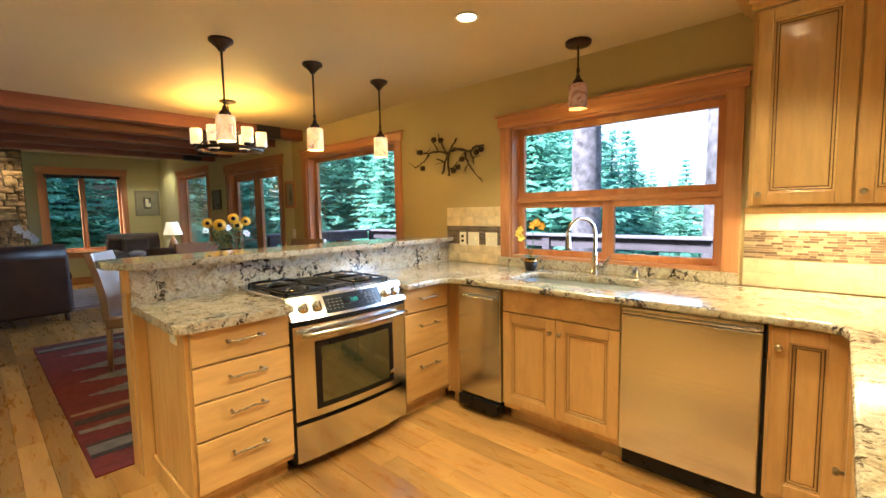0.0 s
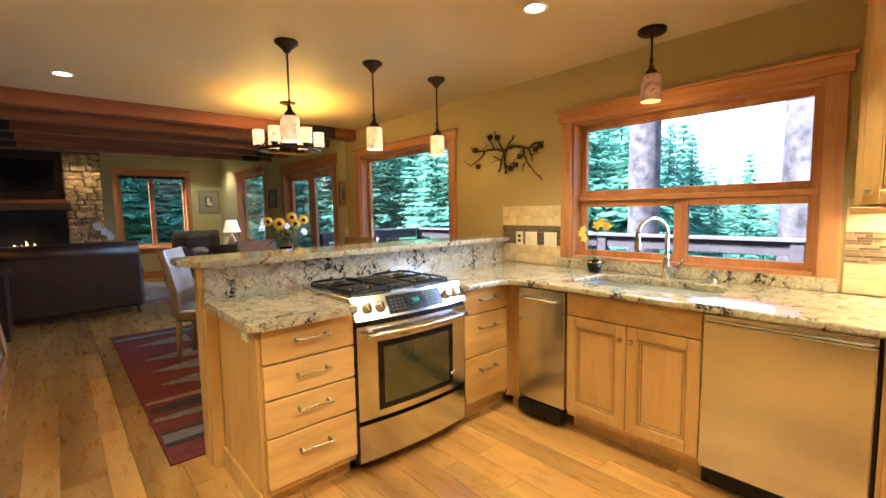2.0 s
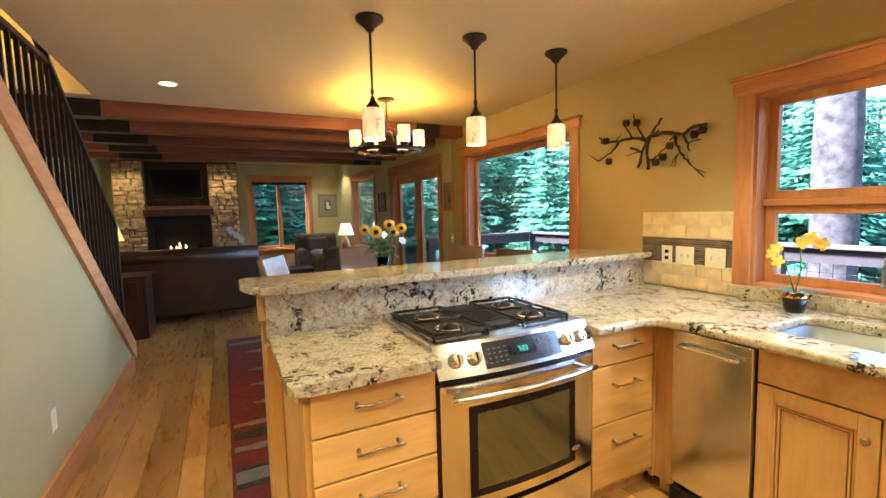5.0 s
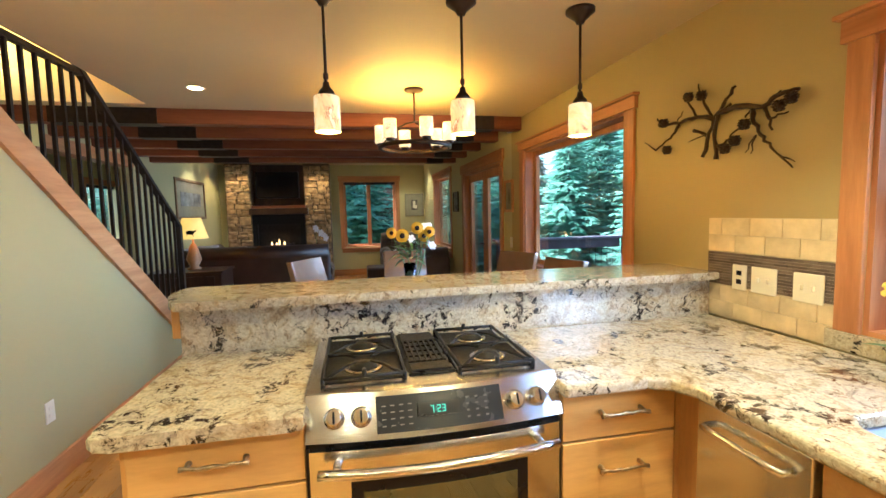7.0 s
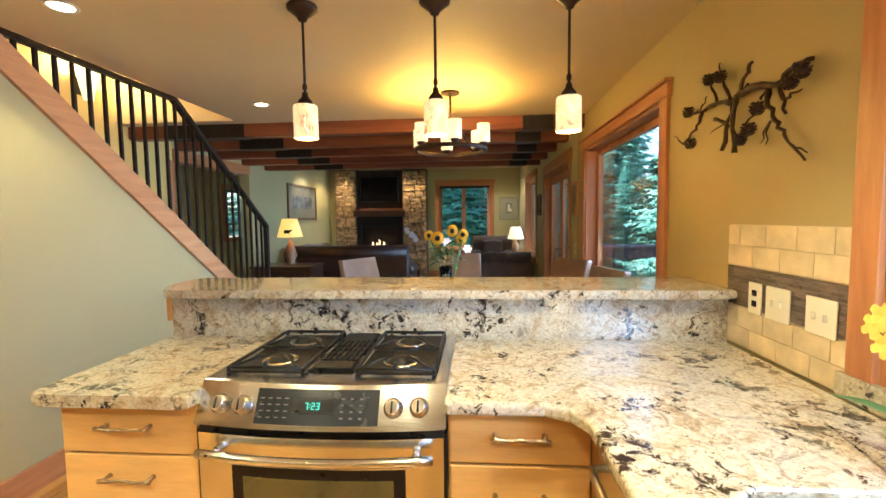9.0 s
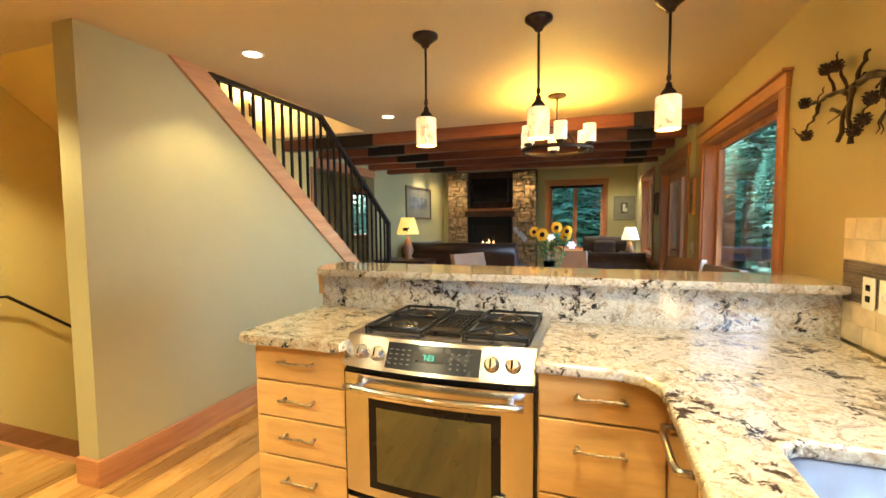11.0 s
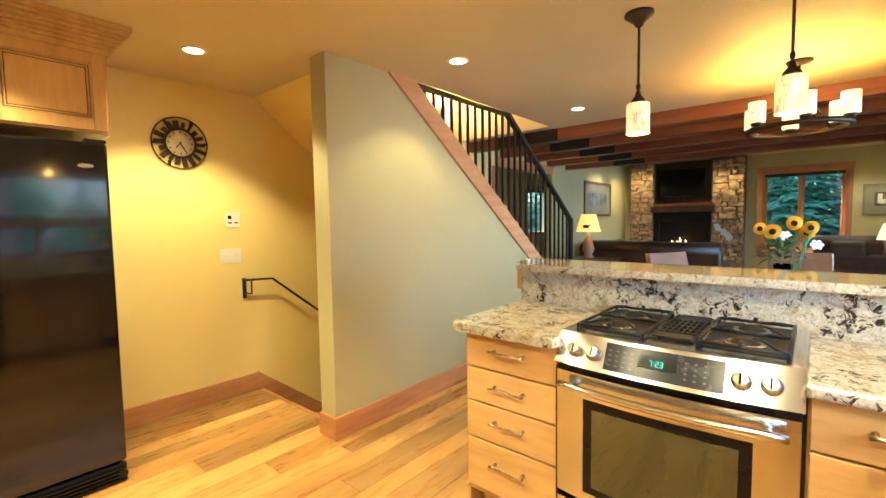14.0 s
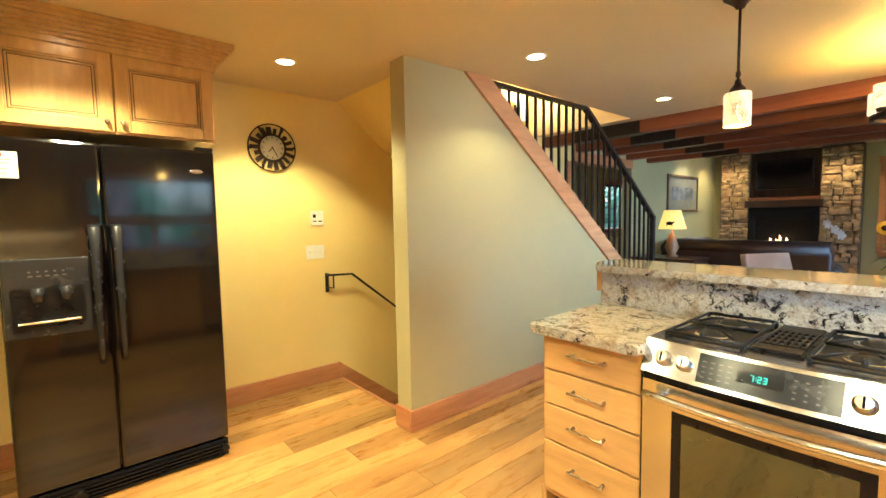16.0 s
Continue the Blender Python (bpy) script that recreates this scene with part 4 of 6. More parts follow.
for a, b_ in ((-0.195, -0.125), (-0.555, -0.445)):
    put("vent_cover", M_IRON, rg, (a, b_, YC - 0.066, YC + 0.066, 0.9432, 0.950), bev=0.002)
for side in (-1, 1):
    cy = YC + side * 0.215
    g = Shape()
    y0, y1, x0, x1 = cy - 0.125, cy + 0.125, -0.555, -0.105
    put("burner_pan", M_IRON, rg, (x0 + 0.004, x1 - 0.004, y0 + 0.004, y1 - 0.004, 0.9372, 0.9405))
    for p, q in (((x0, y0), (x1, y0)), ((x1, y0), (x1, y1)), ((x1, y1), (x0, y1)), ((x0, y1), (x0, y0)), (((x0 + x1) / 2, y0), ((x0 + x1) / 2, y1))):
        g.tube([(*p, 0.954), (*q, 0.954)], 0.0062, 6)
    for cx in (x0 + 0.112, x1 - 0.112):
        for a in range(45, 360, 90):
            dx, dy = math.cos(radians(a)), math.sin(radians(a))
            lim = min(0.112 / max(abs(dx), 1e-6), 0.125 / max(abs(dy), 1e-6))
            g.tube([(cx + dx * lim, cy + dy * lim, 0.956), (cx + dx * 0.080, cy + dy * 0.080, 0.970), (cx + dx * 0.035, cy + dy * 0.035, 0.970)], [0.006, 0.005, 0.0045], 5)
        part("burner_ring", Shape().lathe([(0.064, 0.9405), (0.062, 0.946), (0.050, 0.948), (0.048, 0.9405)], (cx, cy, 0), 24), M_CHROME, rg, "polished burner ring")
        part("burner", Shape().lathe([(0.047, 0.9405), (0.044, 0.950), (0.036, 0.952), (0.034, 0.958), (0.0, 0.961)], (cx, cy, 0)), M_IRON, rg, "black burner cap")
    for p in ((x0, y0), (x1, y0), (x1, y1), (x0, y1)):
        g.tube([(*p, 0.938), (*p, 0.956)], 0.007, 6)
    for p in ((x0, (y0 + y1) / 2), (x1, (y0 + y1) / 2)):
        g.tube([(p[0], p[1], 0.952), (p[0], p[1], 0.968), (p[0] + (0.016 if p[0] == x0 else -0.016), p[1], 0.972)], [0.010, 0.008, 0.005], 6)
    part("grate", g, M_IRON, rg, "cast iron burner grate")

# tile backsplash pieces on the north wall
def tile_field(u0, u1, name, owner):
    rr = random.Random(7)
    put("grout", M_GROUT, owner, (u0, u1, 0.915, 1.395, 0.0, 0.005), m=face((0, NY, 0), "S"))
    mN2 = face((0, NY, 0), "S")
    for (v0, v1, wid, rows, mat, nm) in ((0.917, 1.069, 0.152, 2, M_TILE, "tile"), (1.234, 1.394, 0.152, 2, M_TILE, "tile"), (1.074, 1.230, 0.06, 12, None, "mosaic_strip")):
        hgt = (v1 - v0) / rows
        for r in range(rows):
            if nm == "tile":
                u = u0 - (r % 2) * wid / 2
                while u < u1:
                    a, b = max(u, u0) + 0.0015, min(u + wid, u1) - 0.0015
                    if b - a > 0.01:
                        put("tile", mat, owner, (a, b, v0 + r * hgt + 0.0015, v0 + (r + 1) * hgt - 0.0015, 0.004, 0.010 + rr.uniform(0, 0.001)), m=mN2)
                    u += wid
    s_ = Shape(m=None)
    u = u0
    for r in range(12):
        hgt = 0.156 / 12
        u = u0
        while u < u1:
            w_ = rr.uniform(0.025, 0.09)
            s_.box(u + 0.0007, min(u + w_, u1) - 0.0007, 1.074 + r * hgt + 0.0006, 1.074 + (r + 1) * hgt - 0.0006, 0.004, 0.008 + rr.uniform(0, 0.002))
            u += w_
    return s_, mN2


def mosaic_mat():
    m_, N, L, b = nt("mosaic_strips")
    g = N.new("ShaderNodeNewGeometry")
    L.new(ramp(N, L, g.outputs["Random Per Island"], [(0.0, (0.10, 0.065, 0.04)), (0.35, (0.20, 0.14, 0.09)), (0.7, (0.32, 0.24, 0.15)), (1.0, (0.46, 0.36, 0.22))]), b.inputs["Base Color"])
    b.inputs["Roughness"].default_value = 0.3
    return m_


# Darker tones of the mosaic strips, for the band beside the bar.
def mosaic_dark():
    m_, N, L, b = nt("mosaic_strips_dark")
    g = N.new("ShaderNodeNewGeometry")
    L.new(ramp(N, L, g.outputs["Random Per Island"], [(0.0, (0.085, 0.06, 0.045)), (0.5, (0.13, 0.10, 0.08)), (1.0, (0.18, 0.14, 0.11))]), b.inputs["Base Color"])
    b.inputs["Roughness"].default_value = 0.35
    return m_


for nm, a, b_, mm in (("backsplash_tile", -0.635, -0.042, mosaic_dark()), ("backsplash_tile", 1.615, 2.70, mosaic_mat())):
    bt = thing(nm, ((a + b_) / 2, NY, 0.915), kind="structure")
    s_, m2 = tile_field(a, b_, nm, bt)
    part("mosaic_band", s_, mm, bt, kind="stuff", m=m2)

# upper cabinet on the north wall
uc = thing("upper_cabinet", (2.1, 2.19, 1.34), "honey maple wall cabinet with crown moulding above the counter", "cabinet", "upper cabinets")
mU = face((0, 2.04, 0), "S")
put("body", M_CAB, uc, (1.665, 2.72, 2.04, NY, 1.355, 2.30))
put("light_rail", M_CAB, uc, (1.655, 2.73, 2.022, 2.045, 1.325, 1.355), (1.655, 1.675, 2.045, NY, 1.325, 1.355), bev=0.004)
panel_door(uc, 1.685, 2.045, 1.368, 2.285, mU, (1.71, 1.42))
panel_door(uc, 2.055, 2.415, 1.368, 2.285, mU, (2.08, 1.42))
panel_door(uc, 2.425, 2.72, 1.368, 2.285, mU)


def crown(parent, poly, y_dir, x0, x1, yf, ret, z0=2.29, z1=2.44):
    """Crown moulding in steps along a front at yf and round one end."""
    s_ = Shape()
    for k, (o, a, b) in enumerate(((0.012, 0.0, 0.03), (0.022, 0.03, 0.048), (0.036, 0.048, 0.066), (0.052, 0.066, 0.084), (0.070, 0.084, 0.102), (0.088, 0.102, 0.120), (0.098, 0.120, 0.149))):
        ya, yb = (yf - o, ret) if y_dir < 0 else (ret, yf + o)
        s_.box(x0 - o, x1, ya, yb, z0 + a, z0 + b, 0.004)
    return part("crown", s_, M_CABH, parent)


crown(uc, None, -1, 1.665, 2.72, 2.02, NY)

# fridge and the cabinet over it
FX0, FX1, FXS, FYF, FZ = 0.985, 1.90, 1.505, -1.575, 1.81
fr = thing("refrigerator", (1.44, -1.95, 0), "black side-by-side refrigerator with ice and water dispenser", "refrigerator")
put("body", M_FRIDGE, fr, (FX0 + 0.005, FX1 - 0.005, SY + 0.03, FYF - 0.075, 0.03, FZ - 0.01), bev=0.004)
mF = face((0, FYF, 0), "N")
dL = put("fridge_door", M_FRIDGE, fr, (-FXS + 0.003, -FX0, 0.12, FZ, -0.07, 0.0), bev=0.014, m=mF)
dR = part("freezer_door", Shape().box(-FX1, -FXS - 0.003, 0.12, FZ, -0.07, 0.0, 0.014), M_FRIDGE, fr, m=mF)
for u, nmd, d_ in ((-FXS + 0.045, "handle", dL), (-FXS - 0.045, "handle", dR)):
    hs = Shape()
    rings_ = []
    for z_, w_, o_ in ((0.70, 0.013, 0.0), (0.705, 0.015, 0.03), (0.78, 0.016, 0.052), (1.00, 0.018, 0.062), (1.25, 0.022, 0.060), (1.385, 0.027, 0.050), (1.40, 0.026, 0.028), (1.405, 0.024, 0.0)):
        t_ = 0.016 if o_ > 0.04 else 0.012
        rings_.append([hs.bm.verts.new(p) for p in ((u - w_, z_, o_ - t_), (u - w_ * 0.7, z_, o_ + t_ * 0.6), (u, z_, o_ + t_), (u + w_ * 0.7, z_, o_ + t_ * 0.6), (u + w_, z_, o_ - t_))])
    for p_, q_ in zip(rings_, rings_[1:]):
        for k in range(5):
            f = hs.bm.faces.new((p_[k], p_[(k + 1) % 5], q_[(k + 1) % 5], q_[k]))
            f.smooth = True
    hs.bm.faces.new(rings_[0])
    hs.bm.faces.new(rings_[-1])
    part("door_handle", hs, M_FRIDGED, d_, "charcoal bar handle", mF)
part("grille", Shape().box(-FX1, -FX0, 0.0, 0.10, -0.05, -0.02, 0.004).box(-FX1 + 0.02, -FX0 - 0.03, 0.015, 0.022, -0.02, 0.0).box(-FX1 + 0.02, -FX0 - 0.03, 0.035, 0.042, -0.02, 0.0).box(-FX1 + 0.02, -FX0 - 0.03, 0.055, 0.062, -0.02, 0.0).box(-FX1 + 0.02, -FX0 - 0.03, 0.075, 0.082, -0.02, 0.0), M_BLACKP, fr, m=mF)
part("foot_cap", Shape().tube([(-FX0 - 0.02, 0.05, -0.02), (-FX0 - 0.02, 0.05, 0.004)], 0.02, 12), M_BLACKP, fr, m=mF)
part("foot_cover", Shape().tube([(-FX1 + 0.22, 0.04, -0.02), (-FX1 + 0.22, 0.04, 0.015)], [0.04, 0.03], 12), M_BLACKP, fr, m=mF)
part("hinge_cap", Shape().box(-FX0 - 0.09, -FX0, FZ, FZ + 0.02, -0.07, -0.015, 0.004), M_BLACKP, fr, m=mF)
part("badge", Shape().ball((0, 0, 0), 0.028, (1.3, 0.45, 0.15)), M_CHROME, dL, m=mF @ Matrix.Translation((-1.08, 1.69, 0.001)))
dp = part("dispenser", Shape().box(-1.895 + 0.004, -1.575, 0.88, 1.25, -0.01, 0.014, 0.008), M_FRIDGED, dR, "charcoal water dispenser", mF)
put("dispenser_recess", M_BLACKP, dR, (-1.865, -1.60, 0.915, 1.115, 0.010, 0.0155), m=mF)
put("dispenser_tray", M_CHROME, dR, (-1.845, -1.62, 0.945, 0.957, 0.015, 0.03), bev=0.003, m=mF)
for u in (-1.67, -1.77):
    part("dispenser_spout", Shape().tube([(u, 1.11, 0.02), (u, 1.05, 0.03)], [0.03, 0.022], 10), M_FRIDGED, dR, m=mF)
s = Shape()
for k in range(5):
    s.box(-1.80 + k * 0.03, -1.783 + k * 0.03, 1.165, 1.171, 0.014, 0.0155)
    s.box(-1.80 + k * 0.03, -1.79 + k * 0.03, 1.185, 1.192, 0.014, 0.0155)
part("dispenser_marks", s, M_MARK, dR, kind="stuff", m=mF)
st = put("sticker", M_WHITEP, None, (-1.885, -1.80, 1.62, 1.74, 0.001, 0.002), m=mF, label="white energy sticker on the refrigerator door", category="sticker")
put("sticker_bar", plain("sticker_red", (0.5, 0.06, 0.05), 0.5), st, (-1.88, -1.85, 1.715, 1.735, 0.002, 0.0025), m=mF)
put("sticker_text", M_MARK, st, (-1.88, -1.82, 1.70, 1.704, 0.002, 0.0025), (-1.88, -1.83, 1.685, 1.689, 0.002, 0.0025), (-1.88, -1.84, 1.66, 1.664, 0.002, 0.0025), (-1.88, -1.84, 1.64, 1.644, 0.002, 0.0025), m=mF)
fc = thing("fridge_cabinet", (1.45, -1.95, 1.86), "honey maple wall cabinet with crown moulding over the refrigerator", "cabinet", "upper cabinets")
put("body", M_CAB, fc, (0.955, 2.10, SY, -1.64, 1.868, 2.29))
mC = face((0, -1.64, 0), "N")
panel_door(fc, -1.422, -0.965, 1.878, 2.272, mC, (-1.395, 1.925))
panel_door(fc, -1.890, -1.430, 1.878, 2.272, mC, (-1.460, 1.925))
crown(fc, None, 1, 0.955, 2.10, -1.62, SY, z0=2.27)
# lamps
def can(x, y, z=CH, watts=CAN_W, col=SOFT):
    c_ = thing("recessed_light", (x, y, z), "lit recessed ceiling can light with pale trim, some added out of view", "recessed light", "recessed lights")
    part("trim_ring", Shape().lathe([(0.050, -0.001), (0.052, -0.006), (0.066, -0.005), (0.069, 0.0)], (x, y, z), 28), M_CANRIM, c_)
    part("lens", Shape().lathe([(0.0, -0.002), (0.050, -0.002)], (x, y, z), 28), M_CANGLOW, c_)
    spot(x, y, z - 0.012, watts, col)


# Cans at x above 1.6 are out of view, added to brighten the kitchen.
for x, y in ((0.455, 1.33), (-2.41, -0.505), (-0.68, -0.567), (0.53, -1.613), (1.78, 1.22), (1.80, 0.0), (1.62, -1.12)):
    can(x, y, watts=CAN_W * (0.12 if x < -2 else 0.22 if x < 0 else 1.0 if y == -1.12 else 0.60 if x > 1.7 else 0.78))


def pendant(x, y, drop=0.43, zs=1.905, watts=PEND_W, mat=None, flat=False):
    p = thing("pendant_light", (x, y, CH), "bronze pendant lamp with cylindrical amber art glass shade", "pendant light", "pendants over the counter")
    bell = [(0.070, CH), (0.070, CH - 0.014), (0.054, CH - 0.026), (0.026, CH - 0.050), (0.018, CH - 0.066), (0.0, CH - 0.068)]
    dish = [(0.080, CH), (0.080, CH - 0.018), (0.072, CH - 0.026), (0.014, CH - 0.030), (0.0, CH - 0.031)]
    part("canopy", Shape().lathe(dish if flat else bell, (x, y, 0), 28), M_BRONZE, p)
    part("rod", Shape().tube([(x, y, CH - 0.03), (x, y, zs + 0.10)], 0.0065, 8), M_BRONZE, p)
    part("rod_joint", Shape().lathe([(0.0, zs + 0.165), (0.011, zs + 0.163), (0.011, zs + 0.140), (0.0, zs + 0.138)], (x, y, 0), 12), M_BRONZE, p)
    part("socket", Shape().lathe([(0.0, zs + 0.128), (0.012, zs + 0.126), (0.016, zs + 0.104), (0.032, zs + 0.086), (0.038, zs + 0.066), (0.0, zs + 0.065)], (x, y, 0), 18), M_BRONZE, p)
    part("shade", Shape().lathe([(0.030, zs + 0.066), (0.054, zs + 0.064), (0.0565, zs + 0.058), (0.0565, zs - 0.088), (0.0525, zs - 0.088), (0.0525, zs + 0.056), (0.03, zs + 0.060)], (x, y, 0), 32), mat or M_SHADE, p, "amber swirled art glass shade")
    bulb(x, y, zs - 0.105, watts)
    return p


for y in (0.515, 1.132, 1.732):
    pendant(-0.797, y)
tagged(pendant(0.735, 2.10, zs=2.09, watts=0.45, mat=M_SHADED, flat=True), "bronze pendant lamp with a dim rose-brown marbled glass shade")

cx, cy = -2.25, 1.115
ch = thing("chandelier", (cx, cy, CH), "round iron chandelier with six amber glass cylinder shades", "chandelier")
part("canopy", Shape().lathe([(0.075, CH), (0.075, CH - 0.012), (0.06, CH - 0.02), (0.015, CH - 0.028), (0.0, CH - 0.03)], (cx, cy, 0), 20), M_BRONZE, ch)
part("rod", Shape().tube([(cx, cy, CH - 0.02), (cx, cy, 2.17)], 0.007, 8), M_BRONZE, ch)
for k in range(3):
    a = radians(k * 120 + 20)
    pts = [(cx, cy, 2.17)] + [(cx + 0.268 * t * math.cos(a), cy + 0.268 * t * math.sin(a), 2.17 - 0.19 * t * t) for t in (0.25, 0.5, 0.75, 1.0)]
    part("arm", Shape().tube(pts, 0.007, 7), M_BRONZE, ch)
s = Shape()
s.lathe([(0.262, 1.960), (0.262, 1.988), (0.290, 1.988), (0.290, 1.960), (0.262, 1.960)], (cx, cy, 0), 40, cap=False)
part("ring", s, M_BRONZE, ch)
for k in range(6):
    a = radians(k * 60 + 10)
    x, y = cx + 0.275 * math.cos(a), cy + 0.275 * math.sin(a)
    part("cup", Shape().lathe([(0.0, 1.99), (0.03, 1.992), (0.036, 2.01), (0.02, 2.02)], (x, y, 0), 14), M_BRONZE, ch)
    part("shade", Shape().lathe([(0.02, 2.012), (0.050, 2.015), (0.050, 2.150), (0.046, 2.150), (0.046, 2.02)], (x, y, 0), 22), M_SHADEC, ch, "glowing cream glass cylinder shade")
    bulb(x, y, 2.175, CHAND_W)

# black steel balustrade on the stairs
bal = thing("stair_balustrade", (-3.6, -1.11, 0), "black steel stair balustrade with square balusters and sloping handrail", "railing")
YB = -1.125
RZ = lambda x: min(0.725 * (x + 3.645) + 1.37, 2.46)
put("newel_post", M_RAILM, bal, (-3.67, -3.62, YB - 0.025, YB + 0.025, 0.0, 1.37), bev=0.004)
s = Shape()
s.prism([(-3.665, RZ(-3.665) + 0.02), (-2.13, 2.48), (-2.13, 2.43), (-3.665, RZ(-3.665) - 0.025)], YB - 0.028, YB + 0.028, 0.004, up=lambda a, b, c_: (a, c_, b))
part("handrail", s, M_RAILM, bal)
put("top_rail", M_RAILM, bal, (-2.16, -0.87, YB - 0.02, YB + 0.02, 2.405, 2.438))
x = -3.53
while x < -0.95:
    z0, z1 = C1 - SL * -x, RZ(x)
    if z1 > z0 + 0.03:
        put("baluster", M_RAILM, bal, (x - 0.010, x + 0.010, YB - 0.010, YB + 0.010, z0 - 0.01, min(z1, 2.42)))
    x += 0.112
upr = thing("upper_rail", (-2.2, -1.11, 2.44), "black steel handrail continuing up the stair well", "railing")
part("handrail", Shape().tube([(-2.16, -1.13, 2.45), (-1.2, -1.13, 3.2), (-0.4, -1.13, 3.8)], 0.022, 6), M_RAILM, upr)

# wall things by the stairs and fridge
mS = face((0, SY, 0), "N")
ck_ = thing("wall_clock", (0.40, SY, 1.975), "round wall clock with dark pierced metal surround and cream dial", "clock")
mk = mS @ Matrix.Translation((-0.40, 1.975, 0)) @ Matrix.Diagonal((1.06, 1.06, 1, 1))


def disc(r0, r1, z, h=0.006, n=40):
    s_ = Shape()
    s_.lathe([(r0, z), (r1, z), (r1, z + h), (r0, z + h), (r0, z)], n=n, cap=False)
    return s_


part("outer_hoop", disc(0.168, 0.176, 0.012), M_BRONZE, ck_, m=mk)
s = disc(0.088, 0.104, 0.014)
rr = random.Random(3)
for k in range(18):
    a = 2 * math.pi * k / 18
    w_ = rr.uniform(0.018, 0.038)
    r1 = rr.uniform(0.135, 0.170)
    mm = Matrix.Rotation(a, 4, "Z")
    s.box(0.098, r1, -w_ / 2, w_ / 2, 0.014, 0.018, m=mm)
    if k % 3 == 0:
        s.tube([mm @ Vector((0.14, 0, 0.016)), mm @ Vector((0.165, 0.012, 0.016)), mm @ Vector((0.172, -0.004, 0.016))], [0.014, 0.009, 0.004], 6)
part("surround", s, M_BRONZE, ck_, m=mk, kind="stuff")
part("dial", Shape().lathe([(0.0, 0.012), (0.090, 0.012), (0.092, 0.017), (0.0, 0.017)], n=36), plain("dial_cream", (0.70, 0.66, 0.50), 0.4), ck_, m=mk)
s = Shape()
for k in range(12):
    mm = Matrix.Rotation(2 * math.pi * k / 12, 4, "Z")
    s.box(0.066, 0.078, -0.003, 0.003, 0.017, 0.0185, m=mm)
part("hour_marks", s, M_BLACKP, ck_, kind="stuff", m=mk)
for nm, ang, ln in (("hour_hand", radians(90 - 222), 0.045), ("minute_hand", radians(90 - 150), 0.065)):
    part(nm, Shape().box(-0.01, ln, -0.003, 0.003, 0.019, 0.021, m=Matrix.Rotation(ang, 4, "Z")), M_BLACKP, ck_, m=mk)
th = thing("thermostat", (0.05, SY, 1.42), "white wall thermostat plate with small black display", "thermostat")
put("plate", M_WHITEP, th, (-0.108, 0.004, 1.36, 1.48, 0, 0.018), bev=0.004, m=mS)
put("display", M_BLACKP, th, (-0.091, -0.064, 1.425, 1.452, 0.018, 0.0195), m=mS)
put("dial", M_CANRIM, th, (-0.040, -0.014, 1.428, 1.450, 0.018, 0.0195), m=mS)
put("button", M_BLACKP, th, (-0.091, -0.060, 1.390, 1.400, 0.018, 0.0195), m=mS)
put("button", M_BLACKP, th, (-0.043, -0.012, 1.390, 1.400, 0.018, 0.0195), m=mS)


def switch_plate(u, v, gang, m, name="light_switch", outlet=False, parent_label="cream toggle switch plate on the wall"):
    w_ = 0.045 * gang + 0.028
    o = m @ Vector((u, v, 0))
    t_ = thing(name, o, parent_label, "outlet" if outlet else "light switch")
    put("plate", M_WHITEP, t_, (u - w_ / 2, u + w_ / 2, v - 0.058, v + 0.058, 0, 0.006), bev=0.002, m=m)
    for g in range(gang):
        c_ = u - 0.0225 * (gang - 1) + 0.045 * g
        if outlet:
            for dv in (-0.02, 0.02):
                put("socket", M_BLACKP if outlet == 2 else M_CANRIM, t_, (c_ - 0.013, c_ + 0.013, v + dv - 0.011, v + dv + 0.011, 0.006, 0.0085), bev=0.002, m=m)
        else:
            put("toggle", M_WHITEP, t_, (c_ - 0.005, c_ + 0.005, v - 0.010, v + 0.012, 0.006, 0.018), bev=0.002, m=m)
    return t_


switch_plate(-0.076, 1.135, 3, mS, parent_label="cream three-gang switch plate by the stairs")
mNW = face((0, NY - 0.011, 0), "S")
switch_plate(-0.447, 1.122, 1, mNW, "outlet", 2, "cream outlet plate on the tile backsplash")
switch_plate(-0.326, 1.122, 2, mNW, parent_label="cream two-gang switch plate on the tile backsplash")
switch_plate(-0.137, 1.122, 2, mNW, parent_label="cream two-gang switch plate beside the window trim")
mStair = face((0, -1.06, 0), "N")
switch_plate(1.47, 0.41, 1, mStair, "outlet", 1, "cream outlet plate low on the stair wall")
mNorth = face((0, NY, 0), "S")
switch_plate(-3.42, 1.10, 1, mNorth, parent_label="cream switch plate between the door and window")
put("outlet_strip", M_WHITEP, None, (-0.60 + 0.42, -0.60 + 0.50, -0.026, -0.0185, 0.80, 0.868), bev=0.002, label="small cream outlet on the cabinet side panel", category="outlet")
sm = put("motion_detector", M_WHITEP, None, (-3.44, -3.36, NY - 0.04, NY, 2.31, 2.39), bev=0.01, label="small white motion detector high on the wall", category="sensor")
hr = thing("stair_handrail", (0.0, SY, 0.95), "thin black metal handrail going down beside the stairs", "railing")
put("bracket_plate", M_RAILM, hr, (-0.035, -0.005, SY, SY + 0.012, 0.78, 0.945), bev=0.002)
part("bracket_arm", Shape().tube([(-0.02, SY + 0.01, 0.935), (-0.02, SY + 0.07, 0.935)], 0.008, 6).tube([(-0.02, SY + 0.01, 0.82), (-0.05, SY + 0.07, 0.82), (-0.05, SY + 0.07, 0.93)], 0.008, 6), M_RAILM, hr)
